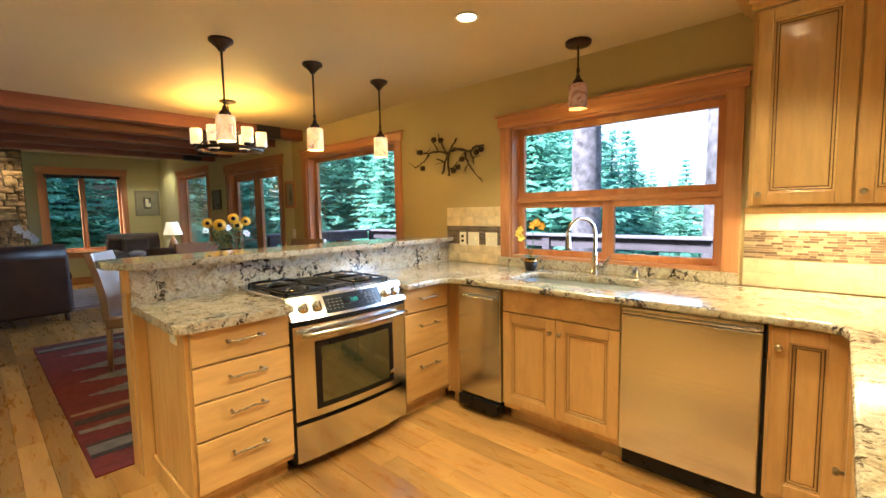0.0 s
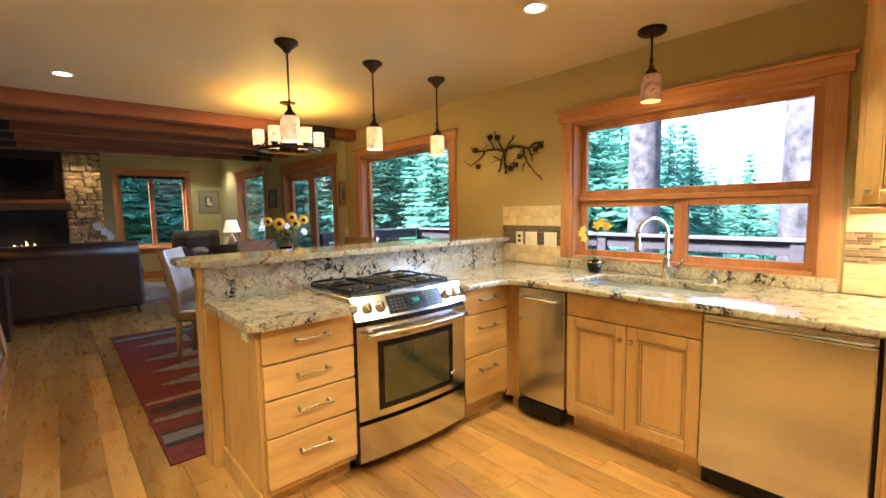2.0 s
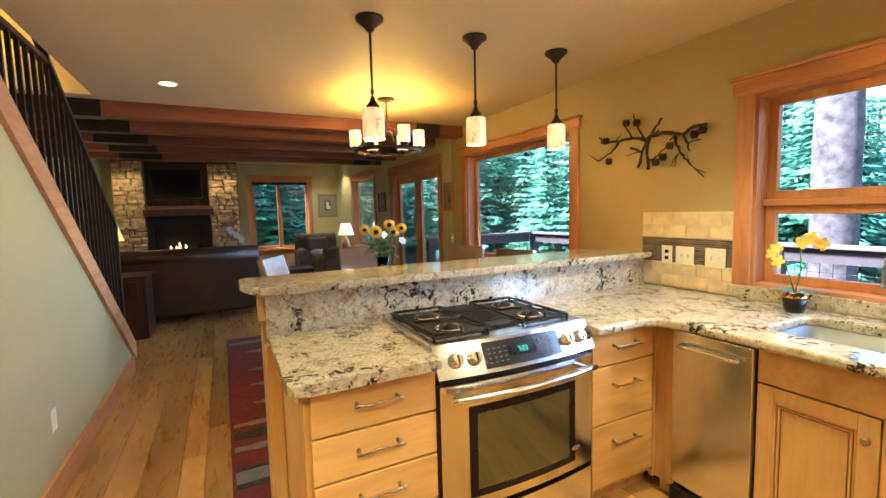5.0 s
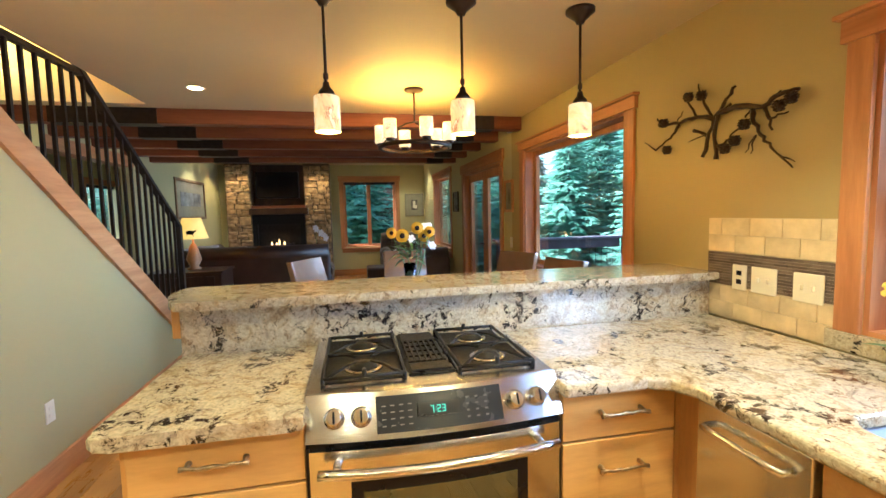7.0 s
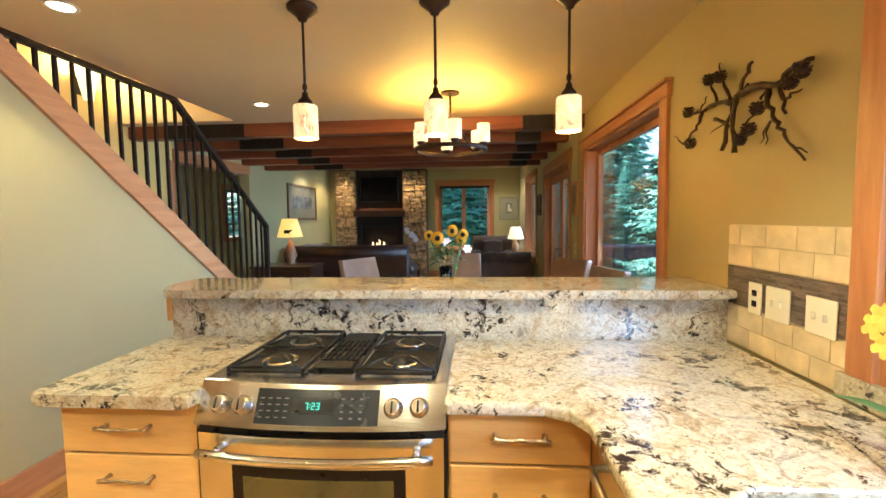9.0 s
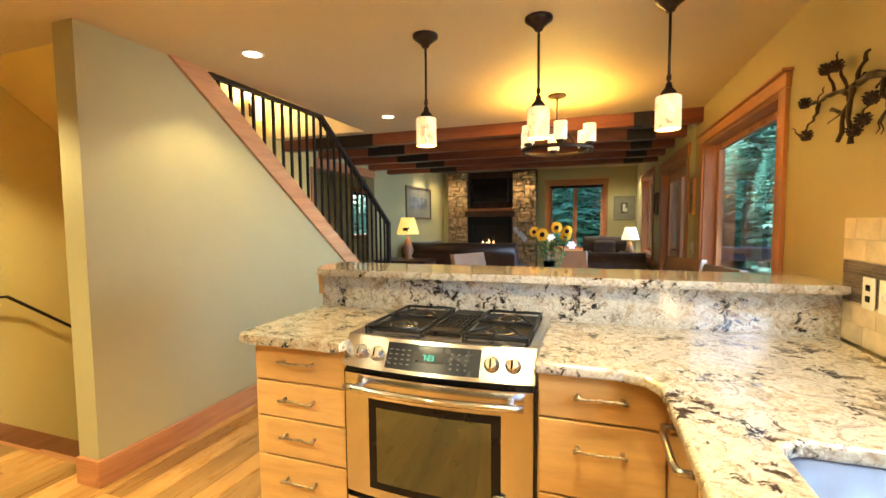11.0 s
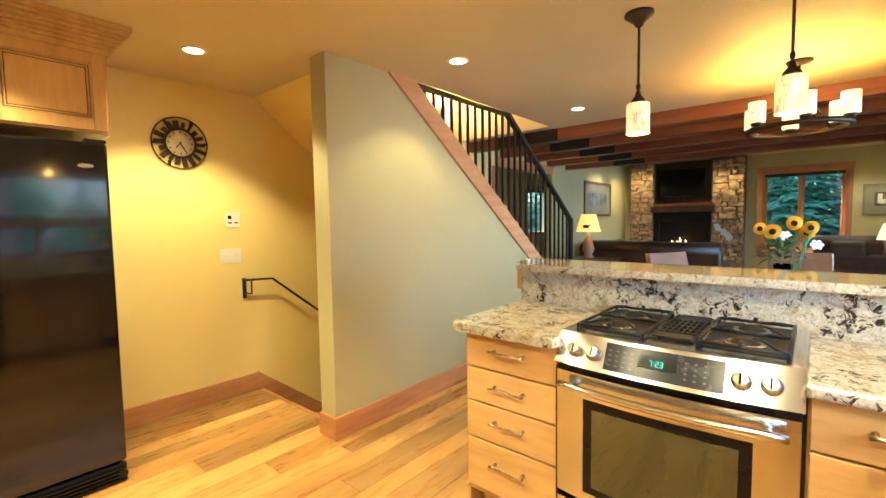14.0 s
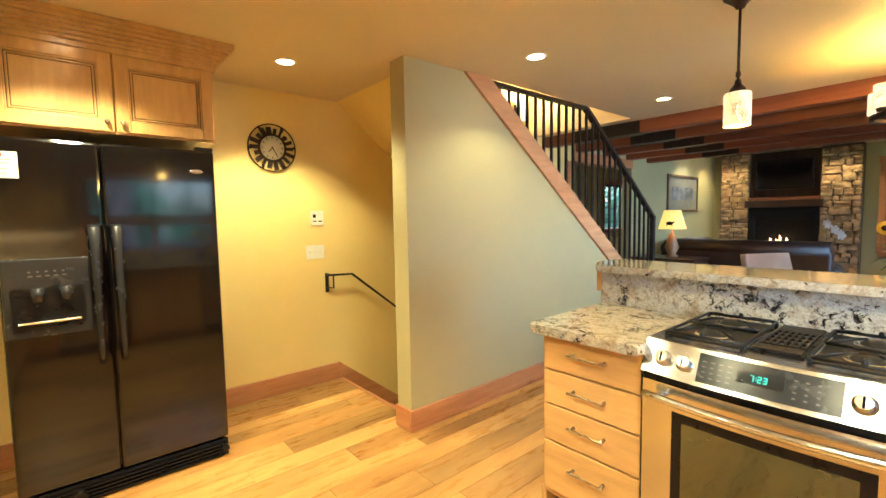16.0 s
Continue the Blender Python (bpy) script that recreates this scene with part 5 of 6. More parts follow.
part("rail", Shape().tube([(0.0, SY + 0.07, 0.935), (-0.23, SY + 0.07, 0.925), (-2.63, SY + 0.07, -0.98)], 0.010, 8), M_RAILM, hr)
# Unseen lamp, added to give the lower stair well its yellow glow.
sc = thing("stair_sconce", (-1.45, SY, 1.55), "unseen lamp added for the yellow glow in the lower stair well", "wall lamp")
part("shade", Shape().lathe([(0.03, 1.47), (0.055, 1.62), (0.05, 1.62), (0.026, 1.475)], (-1.45, SY + 0.07, 0)), M_LSHADE2, sc)
put("back_plate", M_BRONZE, sc, (-1.49, -1.41, SY, SY + 0.015, 1.45, 1.6))
bulb(-1.45, SY + 0.09, 1.66, 8, (1.0, 0.70, 0.26), 0.04)
sc = thing("well_sconce", (-2.45, SY, 2.75), "lit wall sconce in the upper stair well", "wall lamp")
part("shade", Shape().lathe([(0.04, 2.55), (0.085, 2.80), (0.08, 2.80), (0.036, 2.555)], (-2.56, SY + 0.09, 0)), M_LSHADE2, sc)
put("back_plate", M_BRONZE, sc, (-2.60, -2.52, SY, SY + 0.015, 2.6, 2.75))
bulb(-2.56, SY + 0.12, 2.86, 6, (1.0, 0.72, 0.32), 0.05)

# branch and pine cone wall art, placed from pixels to fit the camera's view
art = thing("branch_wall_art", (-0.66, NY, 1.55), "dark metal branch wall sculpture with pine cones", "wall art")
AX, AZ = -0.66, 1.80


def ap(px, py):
    """Casts a pixel of one camera view onto the wall, along that camera's ray."""
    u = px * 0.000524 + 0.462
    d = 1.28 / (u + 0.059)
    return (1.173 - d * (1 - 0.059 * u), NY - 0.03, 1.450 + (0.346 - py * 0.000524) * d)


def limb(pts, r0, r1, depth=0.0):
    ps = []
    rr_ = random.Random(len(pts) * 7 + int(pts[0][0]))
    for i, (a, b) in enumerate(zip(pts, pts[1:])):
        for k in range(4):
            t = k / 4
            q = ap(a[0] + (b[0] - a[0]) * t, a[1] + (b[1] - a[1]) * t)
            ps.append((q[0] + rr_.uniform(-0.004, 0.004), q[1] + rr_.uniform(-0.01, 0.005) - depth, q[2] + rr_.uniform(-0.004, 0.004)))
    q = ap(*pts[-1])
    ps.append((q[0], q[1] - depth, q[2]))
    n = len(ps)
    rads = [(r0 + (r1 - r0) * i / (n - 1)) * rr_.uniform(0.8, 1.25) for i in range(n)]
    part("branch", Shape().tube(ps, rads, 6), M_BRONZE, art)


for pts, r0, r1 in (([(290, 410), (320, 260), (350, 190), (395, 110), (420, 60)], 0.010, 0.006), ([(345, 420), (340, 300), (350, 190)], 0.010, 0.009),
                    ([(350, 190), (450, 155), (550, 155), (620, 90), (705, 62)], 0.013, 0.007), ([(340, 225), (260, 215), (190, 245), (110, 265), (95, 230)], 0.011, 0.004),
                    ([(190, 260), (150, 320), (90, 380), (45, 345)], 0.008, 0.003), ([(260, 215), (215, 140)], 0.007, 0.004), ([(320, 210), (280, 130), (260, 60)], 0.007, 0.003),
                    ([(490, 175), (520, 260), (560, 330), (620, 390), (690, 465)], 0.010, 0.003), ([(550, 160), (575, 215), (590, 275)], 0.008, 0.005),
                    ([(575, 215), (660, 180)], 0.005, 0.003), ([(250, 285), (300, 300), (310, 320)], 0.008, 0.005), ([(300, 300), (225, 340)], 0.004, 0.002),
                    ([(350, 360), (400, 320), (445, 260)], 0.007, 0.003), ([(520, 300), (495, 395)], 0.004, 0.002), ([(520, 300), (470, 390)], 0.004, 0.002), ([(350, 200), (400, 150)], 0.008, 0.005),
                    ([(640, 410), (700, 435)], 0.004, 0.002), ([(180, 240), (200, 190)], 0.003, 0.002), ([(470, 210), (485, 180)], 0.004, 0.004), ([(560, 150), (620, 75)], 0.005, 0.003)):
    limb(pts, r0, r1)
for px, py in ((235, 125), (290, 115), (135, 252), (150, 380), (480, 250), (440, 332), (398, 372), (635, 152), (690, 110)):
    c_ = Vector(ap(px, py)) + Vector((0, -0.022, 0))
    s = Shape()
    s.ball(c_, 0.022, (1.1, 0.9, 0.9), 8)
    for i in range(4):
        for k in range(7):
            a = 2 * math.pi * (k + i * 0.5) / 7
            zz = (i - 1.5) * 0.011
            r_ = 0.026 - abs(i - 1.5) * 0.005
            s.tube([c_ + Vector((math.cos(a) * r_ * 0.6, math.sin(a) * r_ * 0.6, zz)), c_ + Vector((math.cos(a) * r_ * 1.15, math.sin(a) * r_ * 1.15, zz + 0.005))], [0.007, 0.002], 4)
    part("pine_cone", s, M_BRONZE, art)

# orchid in a black pot on the counter
ox, oy = 0.33, 2.20
orc = thing("potted_orchid", (ox, oy, 0.915), "small yellow orchid in a black pot by the sink", "potted plant")
part("pot", Shape().lathe([(0.036, 0.915), (0.042, 0.93), (0.052, 0.985), (0.048, 0.985), (0.044, 0.975), (0.0, 0.973)], (ox, oy, 0), 24), M_BLACKP, orc)
part("foil", Shape().lathe([(0.048, 0.975), (0.052, 0.992), (0.040, 1.0), (0.030, 1.012), (0.0, 1.01)], (ox, oy, 0), 11), plain("copper_foil", (0.75, 0.40, 0.12), 0.25, 1.0), orc)


def blade(base, d, ln, w_, droop, name, mat, parent):
    s_ = Shape()
    side = Vector((-d[1], d[0], 0))
    prev = None
    for i in range(6):
        t = i / 5
        c_ = Vector(base) + Vector((d[0], d[1], 0)) * ln * t + Vector((0, 0, ln * (0.5 * t - droop * t * t)))
        ww = w_ * math.sin(math.pi * min(0.98, 0.12 + 0.86 * t))
        row = [s_.bm.verts.new(c_ + side * ww), s_.bm.verts.new(c_ - Vector((0, 0, 0.15 * ww))), s_.bm.verts.new(c_ - side * ww)]
        if prev:
            for k in range(2):
                f = s_.bm.faces.new((prev[k], prev[k + 1], row[k + 1], row[k]))
                f.smooth = True
        prev = row
    return part(name, s_, mat, parent)


for k, (a, ln) in enumerate(((10, 0.13), (75, 0.11), (150, 0.12), (215, 0.15), (290, 0.12), (340, 0.10))):
    blade((ox, oy, 1.0), (math.cos(radians(a)), math.sin(radians(a))), ln, 0.020, 0.35, "leaf", M_LEAF, orc)


def flower(c_, r, parent, mat, n=5, name="bloom", up=(0, -1, 0.2)):
    q = Vector(up).to_track_quat("Z", "Y").to_matrix().to_4x4()
    s_ = Shape()
    for k in range(n):
        mm = Matrix.Translation(c_) @ q @ Matrix.Rotation(2 * math.pi * k / n, 4, "Z")
        pts = [(0.0, 0), (r * 0.45, r * 0.34), (r * 0.85, r * 0.28), (r, 0), (r * 0.85, -r * 0.28), (r * 0.45, -r * 0.34)]
        vs = [s_.bm.verts.new(mm @ Vector((x_, y_, 0.12 * x_ + 0.25 * abs(y_)))) for x_, y_ in pts]
        s_.bm.faces.new(vs)
    return part(name, s_, mat, parent)


st1 = [(ox, oy, 1.0), (ox - 0.03, oy, 1.10), (ox - 0.05, oy - 0.01, 1.17), (ox - 0.085, oy - 0.02, 1.20)]
st2 = [(ox, oy, 1.0), (ox + 0.02, oy, 1.12), (ox + 0.015, oy, 1.22), (ox + 0.06, oy - 0.01, 1.26), (ox + 0.10, oy, 1.25)]
part("stem", Shape().tube(st1, 0.003, 6), M_GREEN, orc)
part("stem", Shape().tube(st2, 0.003, 6), M_GREEN, orc)
for c_ in ((ox - 0.085, oy - 0.03, 1.19), (ox - 0.06, oy - 0.03, 1.155), (ox - 0.07, oy - 0.03, 1.215)):
    flower(Vector(c_), 0.032, orc, plain("orchid_lemon", (0.72, 0.62, 0.12), 0.5))
for c_ in ((ox + 0.03, oy - 0.02, 1.25), (ox + 0.065, oy - 0.02, 1.27), (ox + 0.10, oy - 0.01, 1.245)):
    flower(Vector(c_), 0.034, orc, plain("orchid_gold", (0.75, 0.42, 0.04), 0.5))

# dining
RUGR = plain("rug_red", (0.13, 0.014, 0.013), 0.95, 0, 0.25, 14, 0.6)
RUGK = plain("rug_black", (0.03, 0.022, 0.024), 0.95, 0, 0.3, 14, 0.6)
RUGG = plain("rug_grey", (0.17, 0.15, 0.13), 0.95, 0, 0.25, 14, 0.6)
RUGT = plain("rug_tan", (0.26, 0.16, 0.09), 0.95, 0, 0.25, 14, 0.6)
rug = thing("area_rug", (-2.49, 0.98, 0), "red woven rug with grey and black stepped bands", "rug")
RX0, RX1, RY0, RY1 = -4.17, -0.80, -0.25, 2.15
put("field", RUGR, rug, (RX0, RX1, RY0, RY1, 0.0, 0.010), bev=0.003)


def ragged(name, mat, xc, half, z, seed, y0=RY0 + 0.02, y1=RY1 - 0.02, amp=0.5):
    """A band across the rug with a stepped, toothed outline."""
    rr_ = random.Random(seed)
    s_ = Shape()
    y = y0
    n = 24
    for i in range(n):
        a, b_ = y0 + (y1 - y0) * i / n, y0 + (y1 - y0) * (i + 1) / n
        w_ = half * (1 - amp * abs(((i * 2 / n * 2) % 2) - 1)) * rr_.uniform(0.8, 1.1)
        s_.box(xc - w_, xc + w_, a, b_, 0.010, z)
    part(name, s_, mat, rug, kind="stuff")


for nm, mt, xc, hw_, z_ in (("grey_band", RUGG, -3.93, 0.13, 0.0108), ("black_band", RUGK, -4.04, 0.05, 0.0116), ("black_band", RUGK, -3.86, 0.035, 0.0117), ("tan_band", RUGT, -1.80, 0.06, 0.0112),
                       ("black_band", RUGK, -1.64, 0.10, 0.0116), ("grey_band", RUGG, -1.46, 0.07, 0.0112), ("grey_band", RUGG, -1.13, 0.15, 0.0108), ("black_band", RUGK, -1.05, 0.05, 0.0116), ("black_band", RUGK, -1.22, 0.03, 0.0117)):
    ragged(nm, mt, xc, hw_, z_, int(-xc * 10))
for xc in (-3.55, -2.95, -2.55, -2.15):
    s = Shape()
    for k in range(9):
        t = k / 8
        s.box(xc - 0.16 * t, xc + 0.16 * t, -0.14 + k * 0.06, -0.14 + (k + 1) * 0.06, 0.010, 0.0112)
        if k > 4:
            s.box(xc - 0.08 * t, xc + 0.08 * t, -0.14 + k * 0.06, -0.14 + (k + 1) * 0.06, 0.0112, 0.0118)
    part("diamond_motif", s, RUGG, rug, kind="stuff")

tb = thing("dining_table", (-2.25, 1.13, 0.012), "dark wood rectangular dining table on square legs", "table")
put("tabletop", M_DARKWOOD, tb, (-3.0, -1.5, 0.68, 1.58, 0.725, 0.762), bev=0.006)
put("apron", M_DARKWOOD, tb, (-2.93, -1.57, 0.75, 1.51, 0.64, 0.724), bev=0.003)
for x, y in ((-2.93, 0.75), (-1.57, 0.75), (-2.93, 1.51), (-1.57, 1.51)):
    put("leg", M_DARKWOOD, tb, (x - 0.04, x + 0.04, y - 0.04, y + 0.04, 0.012, 0.64), bev=0.005)


def dining_chair():
    """Faces +x; back at -x."""
    c_ = thing("dining_chair", (0, 0, 0), "brown leather parsons dining chair with oak legs", "chair", "chairs round the table")
    for x, y in ((-0.19, -0.19), (-0.19, 0.19), (0.20, -0.19), (0.20, 0.19)):
        s_ = Shape().tube([(x * 1.08, y, 0.0), (x, y, 0.40)], [0.022, 0.028], 4)
        part("leg", s_, M_CHAIRW, c_)
    s_ = Shape().box(-0.21, 0.24, -0.225, 0.225, 0.38, 0.49, 0.025, 3)
    part("seat", s_, M_CHAIRL, c_)
    s_ = Shape()
    prof = [(-0.225, 0.45), (-0.235, 0.65), (-0.27, 0.85), (-0.325, 1.04), (-0.265, 1.045), (-0.215, 0.85), (-0.175, 0.65), (-0.165, 0.45)]
    s_.prism(prof, -0.225, 0.225, 0.015, up=lambda a, b, c__: (a, c__, b))
    part("backrest", s_, M_CHAIRL, c_)
    return c_


chr_ = dining_chair()
chr_.location = (-2.72, 0.42, 0.012)
chr_.rotation_euler[2] = radians(60)
ORG[chr_.name] = Vector(chr_.location)
for x, y, a in ((-3.12, 1.15, 3), (-2.62, 1.92, -62), (-1.92, 2.0, -75)):
    copy_thing(chr_, pose(x, y, 0.012, 0, 0, a))

fl = thing("sunflower_vase", (-2.33, 1.06, 0.762), "sunflowers and lilies in a clear green glass vase", "flowers")
vx, vy = -2.33, 1.06
part("vase", Shape().lathe([(0.0, 0.764), (0.045, 0.764), (0.05, 0.80), (0.044, 0.90), (0.058, 1.04), (0.054, 1.04), (0.040, 0.90), (0.045, 0.80), (0.0, 0.775)], (vx, vy, 0), 24), M_VASE, fl)
for k, (dx, dy, z, r) in enumerate(((0.02, -0.02, 1.27, 0.062), (0.04, 0.10, 1.33, 0.055), (-0.05, 0.17, 1.26, 0.055), (0.10, 0.19, 1.30, 0.05), (-0.06, -0.10, 1.29, 0.05))):
    c_ = Vector((vx + dx, vy + dy - 0.04, z))
    part("stem", Shape().tube([(vx + dx * 0.1, vy + dy * 0.1, 0.80), (vx + dx * 0.5, vy + dy * 0.5, 1.05), c_ + Vector((-0.03, 0, -0.01))], 0.005, 6), M_GREEN, fl)
    head = flower(c_, r * 0.95, fl, M_PETY, 18, "petals", (1, -0.35, 0.15))
    mm = Matrix.Translation(c_ + Vector((0.008, -0.003, 0))) @ Vector((1, -0.35, 0.15)).to_track_quat("Z", "Y").to_matrix().to_4x4()
    part("petal_ring", Shape().lathe([(0.0, 0.0), (r * 0.85, 0.001), (r * 0.85, -0.004), (0.0, -0.006)], n=18, m=mm), M_PETY, head)
    part("seed_head", Shape().lathe([(0.0, 0.016), (r * 0.26, 0.013), (r * 0.36, 0.004), (r * 0.38, -0.008), (0.0, -0.012)], n=16, m=mm), M_SEED, head)
rr = random.Random(11)
for k in range(44):
    a, el = rr.uniform(0, 6.28), rr.uniform(0.05, 0.16)
    blade((vx + 0.4 * el * math.cos(a), vy + 0.4 * el * math.sin(a), rr.uniform(1.04, 1.22)), (math.cos(a), math.sin(a)), rr.uniform(0.09, 0.17), 0.016, rr.uniform(0.1, 0.9), "leaf", M_LEAF, fl)
for dx, dy, z in ((0.03, 0.22, 1.18), (0.02, 0.05, 1.24)):
    flower(Vector((vx + dx, vy + dy - 0.04, z)), 0.04, fl, M_PETW, 6, "lily", (1, 0.2, 0.5))

# living room
fp = thing("fireplace", (WX, -1.05, 0), "ledge stone fireplace wall with black firebox and timber mantel", "fireplace", kind="structure")
SX = -9.12
FP0, FP1 = -2.095, 0.13
put("mortar_core", M_MORTAR, fp, (WX + 0.001, SX, FP0, -1.56, 0, 2.615), (WX + 0.001, SX, -0.45, FP1, 0, 2.615), (WX + 0.001, SX, -1.56, -0.45, 1.28, 1.48))
put("tv_niche", M_DARKWOOD, fp, (WX + 0.001, WX + 0.06, -1.56, -0.45, 1.48, 2.615))
put("mantel", M_DARKWOOD, fp, (WX + 0.06, SX + 0.20, -1.60, -0.36, 1.49, 1.63), bev=0.01)
put("mantel_shelf", M_BEAM, fp, (WX + 0.06, SX + 0.16, -1.55, -0.41, 1.631, 1.69), bev=0.006)
put("surround", M_IRON, fp, (SX, SX + 0.05, -1.56, -1.46, 0.3, 1.49), (SX, SX + 0.05, -0.55, -0.45, 0.3, 1.49), (SX, SX + 0.05, -1.46, -0.55, 1.28, 1.49))
put("firebox", M_SOOT, fp, (WX + 0.001, WX + 0.03, -1.56, -0.45, 0.3, 1.28), (WX + 0.03, SX, -1.56, -1.50, 0.3, 1.28), (WX + 0.03, SX, -0.51, -0.45, 0.3, 1.28))
put("hearth", M_STONE, fp, (WX + 0.001, SX + 0.42, -1.75, -0.33, 0.0, 0.32), bev=0.02)
rr = random.Random(5)
for k in range(5):
    y = -1.25 + k * 0.10
    part("log", Shape().tube([(SX - 0.10, y - 0.06, 0.75), (SX - 0.06, y + 0.14, 0.78 + 0.01 * k)], 0.03, 7), M_BARK, fp)
for y, h_ in ((-1.20, 0.07), (-1.04, 0.13), (-0.93, 0.08), (-1.10, 0.05)):
    part("flame", Shape().tube([(SX - 0.03, y, 0.81), (SX - 0.03, y + 0.01, 0.81 + h_ * 0.5), (SX - 0.03, y - 0.005, 0.81 + h_)], [0.02, 0.018, 0.002], 6), M_FIRE, fp)
bulb(SX - 0.05, -1.04, 0.80, 0.5, (1.0, 0.5, 0.16), 0.03)
def stones(y0, y1):
    """Irregular ledge stones laid in ragged courses."""
    z = 0.01
    rr_ = random.Random(int(abs(y0) * 100))
    while z < 2.55:
        h_ = rr_.uniform(0.05, 0.15)
        y = y0
        while y < y1 - 0.02:
            w_ = rr_.uniform(0.10, 0.34)
            ye = min(y + w_, y1)
            if y1 - ye < 0.06:
                ye = y1
            split = h_ > 0.11 and rr_.random() < 0.4
            for (a, b_) in (((0, 0.5), (0.5, 1)) if split else ((0, 1),)):
                za, zb = z + h_ * a + rr_.uniform(-0.016, 0.006), min(z + h_ * b_ + rr_.uniform(-0.006, 0.016), 2.60)
                if zb - za < 0.02:
                    continue
                s_ = Shape()
                poly = [(y + 0.004 + rr_.uniform(0, 0.012), za), (ye - 0.004 - rr_.uniform(0, 0.02), za + rr_.uniform(-0.004, 0.008)), (ye - 0.004, (za + zb) / 2), (ye - 0.004 - rr_.uniform(0, 0.02), zb - rr_.uniform(0, 0.010)), ((y + ye) / 2, zb + rr_.uniform(-0.004, 0.004)), (y + 0.004 + rr_.uniform(0, 0.015), zb - rr_.uniform(0, 0.010)), (y + 0.003, (za + zb) / 2)]
                d_ = rr_.uniform(0.008, 0.075)
                lo = [s_.bm.verts.new((SX - 0.01, p, q)) for p, q in poly]
                cyy, czz = (y + ye) / 2, (za + zb) / 2
                hi = [s_.bm.verts.new((SX + d_ + rr_.uniform(-0.012, 0.012), p + (cyy - p) * 0.10, q + (czz - q) * 0.16)) for p, q in poly]
                n_ = len(poly)
                for i in range(n_):
                    s_.bm.faces.new([lo[i], lo[(i + 1) % n_], hi[(i + 1) % n_], hi[i]])
                ctr = s_.bm.verts.new((SX + d_ + 0.012, cyy, czz))
                for i in range(n_):
                    s_.bm.faces.new([hi[i], hi[(i + 1) % n_], ctr])
                part("stone", s_, M_STONE, fp)
            y = ye
        z += h_


stones(FP0, -1.57)
stones(-0.44, FP1)
tv = thing("television", (SX, -1.05, 1.8), "flat black wall television above the mantel", "television")
put("body", M_BLACKP, tv, (WX + 0.12, SX + 0.01, -1.465, -0.56, 1.855, 2.44), bev=0.008)
put("screen", M_SCREEN, tv, (SX + 0.010, SX + 0.013, -1.445, -0.58, 1.88, 2.415))
put("bracket", M_BLACKP, tv, (WX + 0.061, WX + 0.119, -1.2, -0.9, 2.0, 2.2))
# Unseen cans, added to brighten the fireplace stone and living room walls.
for y in (-1.85, -0.15):
    can(SX + 0.45, y, 2.62, 11, (1.0, 0.72, 0.30))
can(-7.6, -1.9, 2.62, 9, (1.0, 0.82, 0.55))
can(-8.6, 1.95, 2.62, 10, (1.0, 0.85, 0.5))


def picture(m, u0, u1, v0, v1, fr_mat, mat_col, art_col, label, fw=0.035, ft=0.025):
    o = m @ Vector(((u0 + u1) / 2, v0, 0))
    p_ = thing("framed_picture", o, label, "picture")
    part("frame", Shape().box(u0, u0 + fw, v0, v1, 0, ft, 0.003).box(u1 - fw, u1, v0, v1, 0, ft, 0.003).box(u0 + fw, u1 - fw, v0, v0 + fw, 0, ft, 0.003).box(u0 + fw, u1 - fw, v1 - fw, v1, 0, ft, 0.003), fr_mat, p_, m=m)
    put("mat_board", mat_col, p_, (u0 + fw, u1 - fw, v0 + fw, v1 - fw, 0, 0.008), m=m)
    k = 0.26 * min(u1 - u0, v1 - v0)
    put("print", art_col, p_, (u0 + fw + k, u1 - fw - k, v0 + fw + k, v1 - fw - k, 0.008, 0.010), m=m)
    return p_


mWst = face((WX, 0, 0), "E")
P1 = plain("print_dark", (0.10, 0.09, 0.08), 0.5, 0, 0.8, 9)
P2 = plain("print_blue", (0.16, 0.17, 0.18), 0.5, 0, 0.7, 6)
MB = plain("mat_olive", (0.25, 0.24, 0.17), 0.7)
pw = picture(mWst, 1.875, 2.335, 1.377, 1.932, plain("frame_pewter", (0.22, 0.20, 0.13), 0.4), MB, P1, "framed print with olive mat and small dark image")
put("pale_figure", M_WHITEP, pw, (2.07, 2.13, 1.58, 1.75, 0.010, 0.011), (2.10, 2.17, 1.57, 1.65, 0.010, 0.0112), m=mWst)
picture(mS, 6.87, 8.36, 1.43, 2.15, plain("frame_bronze", (0.16, 0.10, 0.05), 0.4), MB, P2, "large framed landscape print in a bronze frame", 0.05)
picture(mNorth, -6.22, -5.86, 1.46, 1.80, M_DARKWOOD, P2, P2, "small dark framed picture beside the french doors", 0.02)
picture(mNorth, -3.60, -3.34, 1.44, 1.80, M_TRIM, MB, P1, "small wood framed picture between the door and window", 0.03)


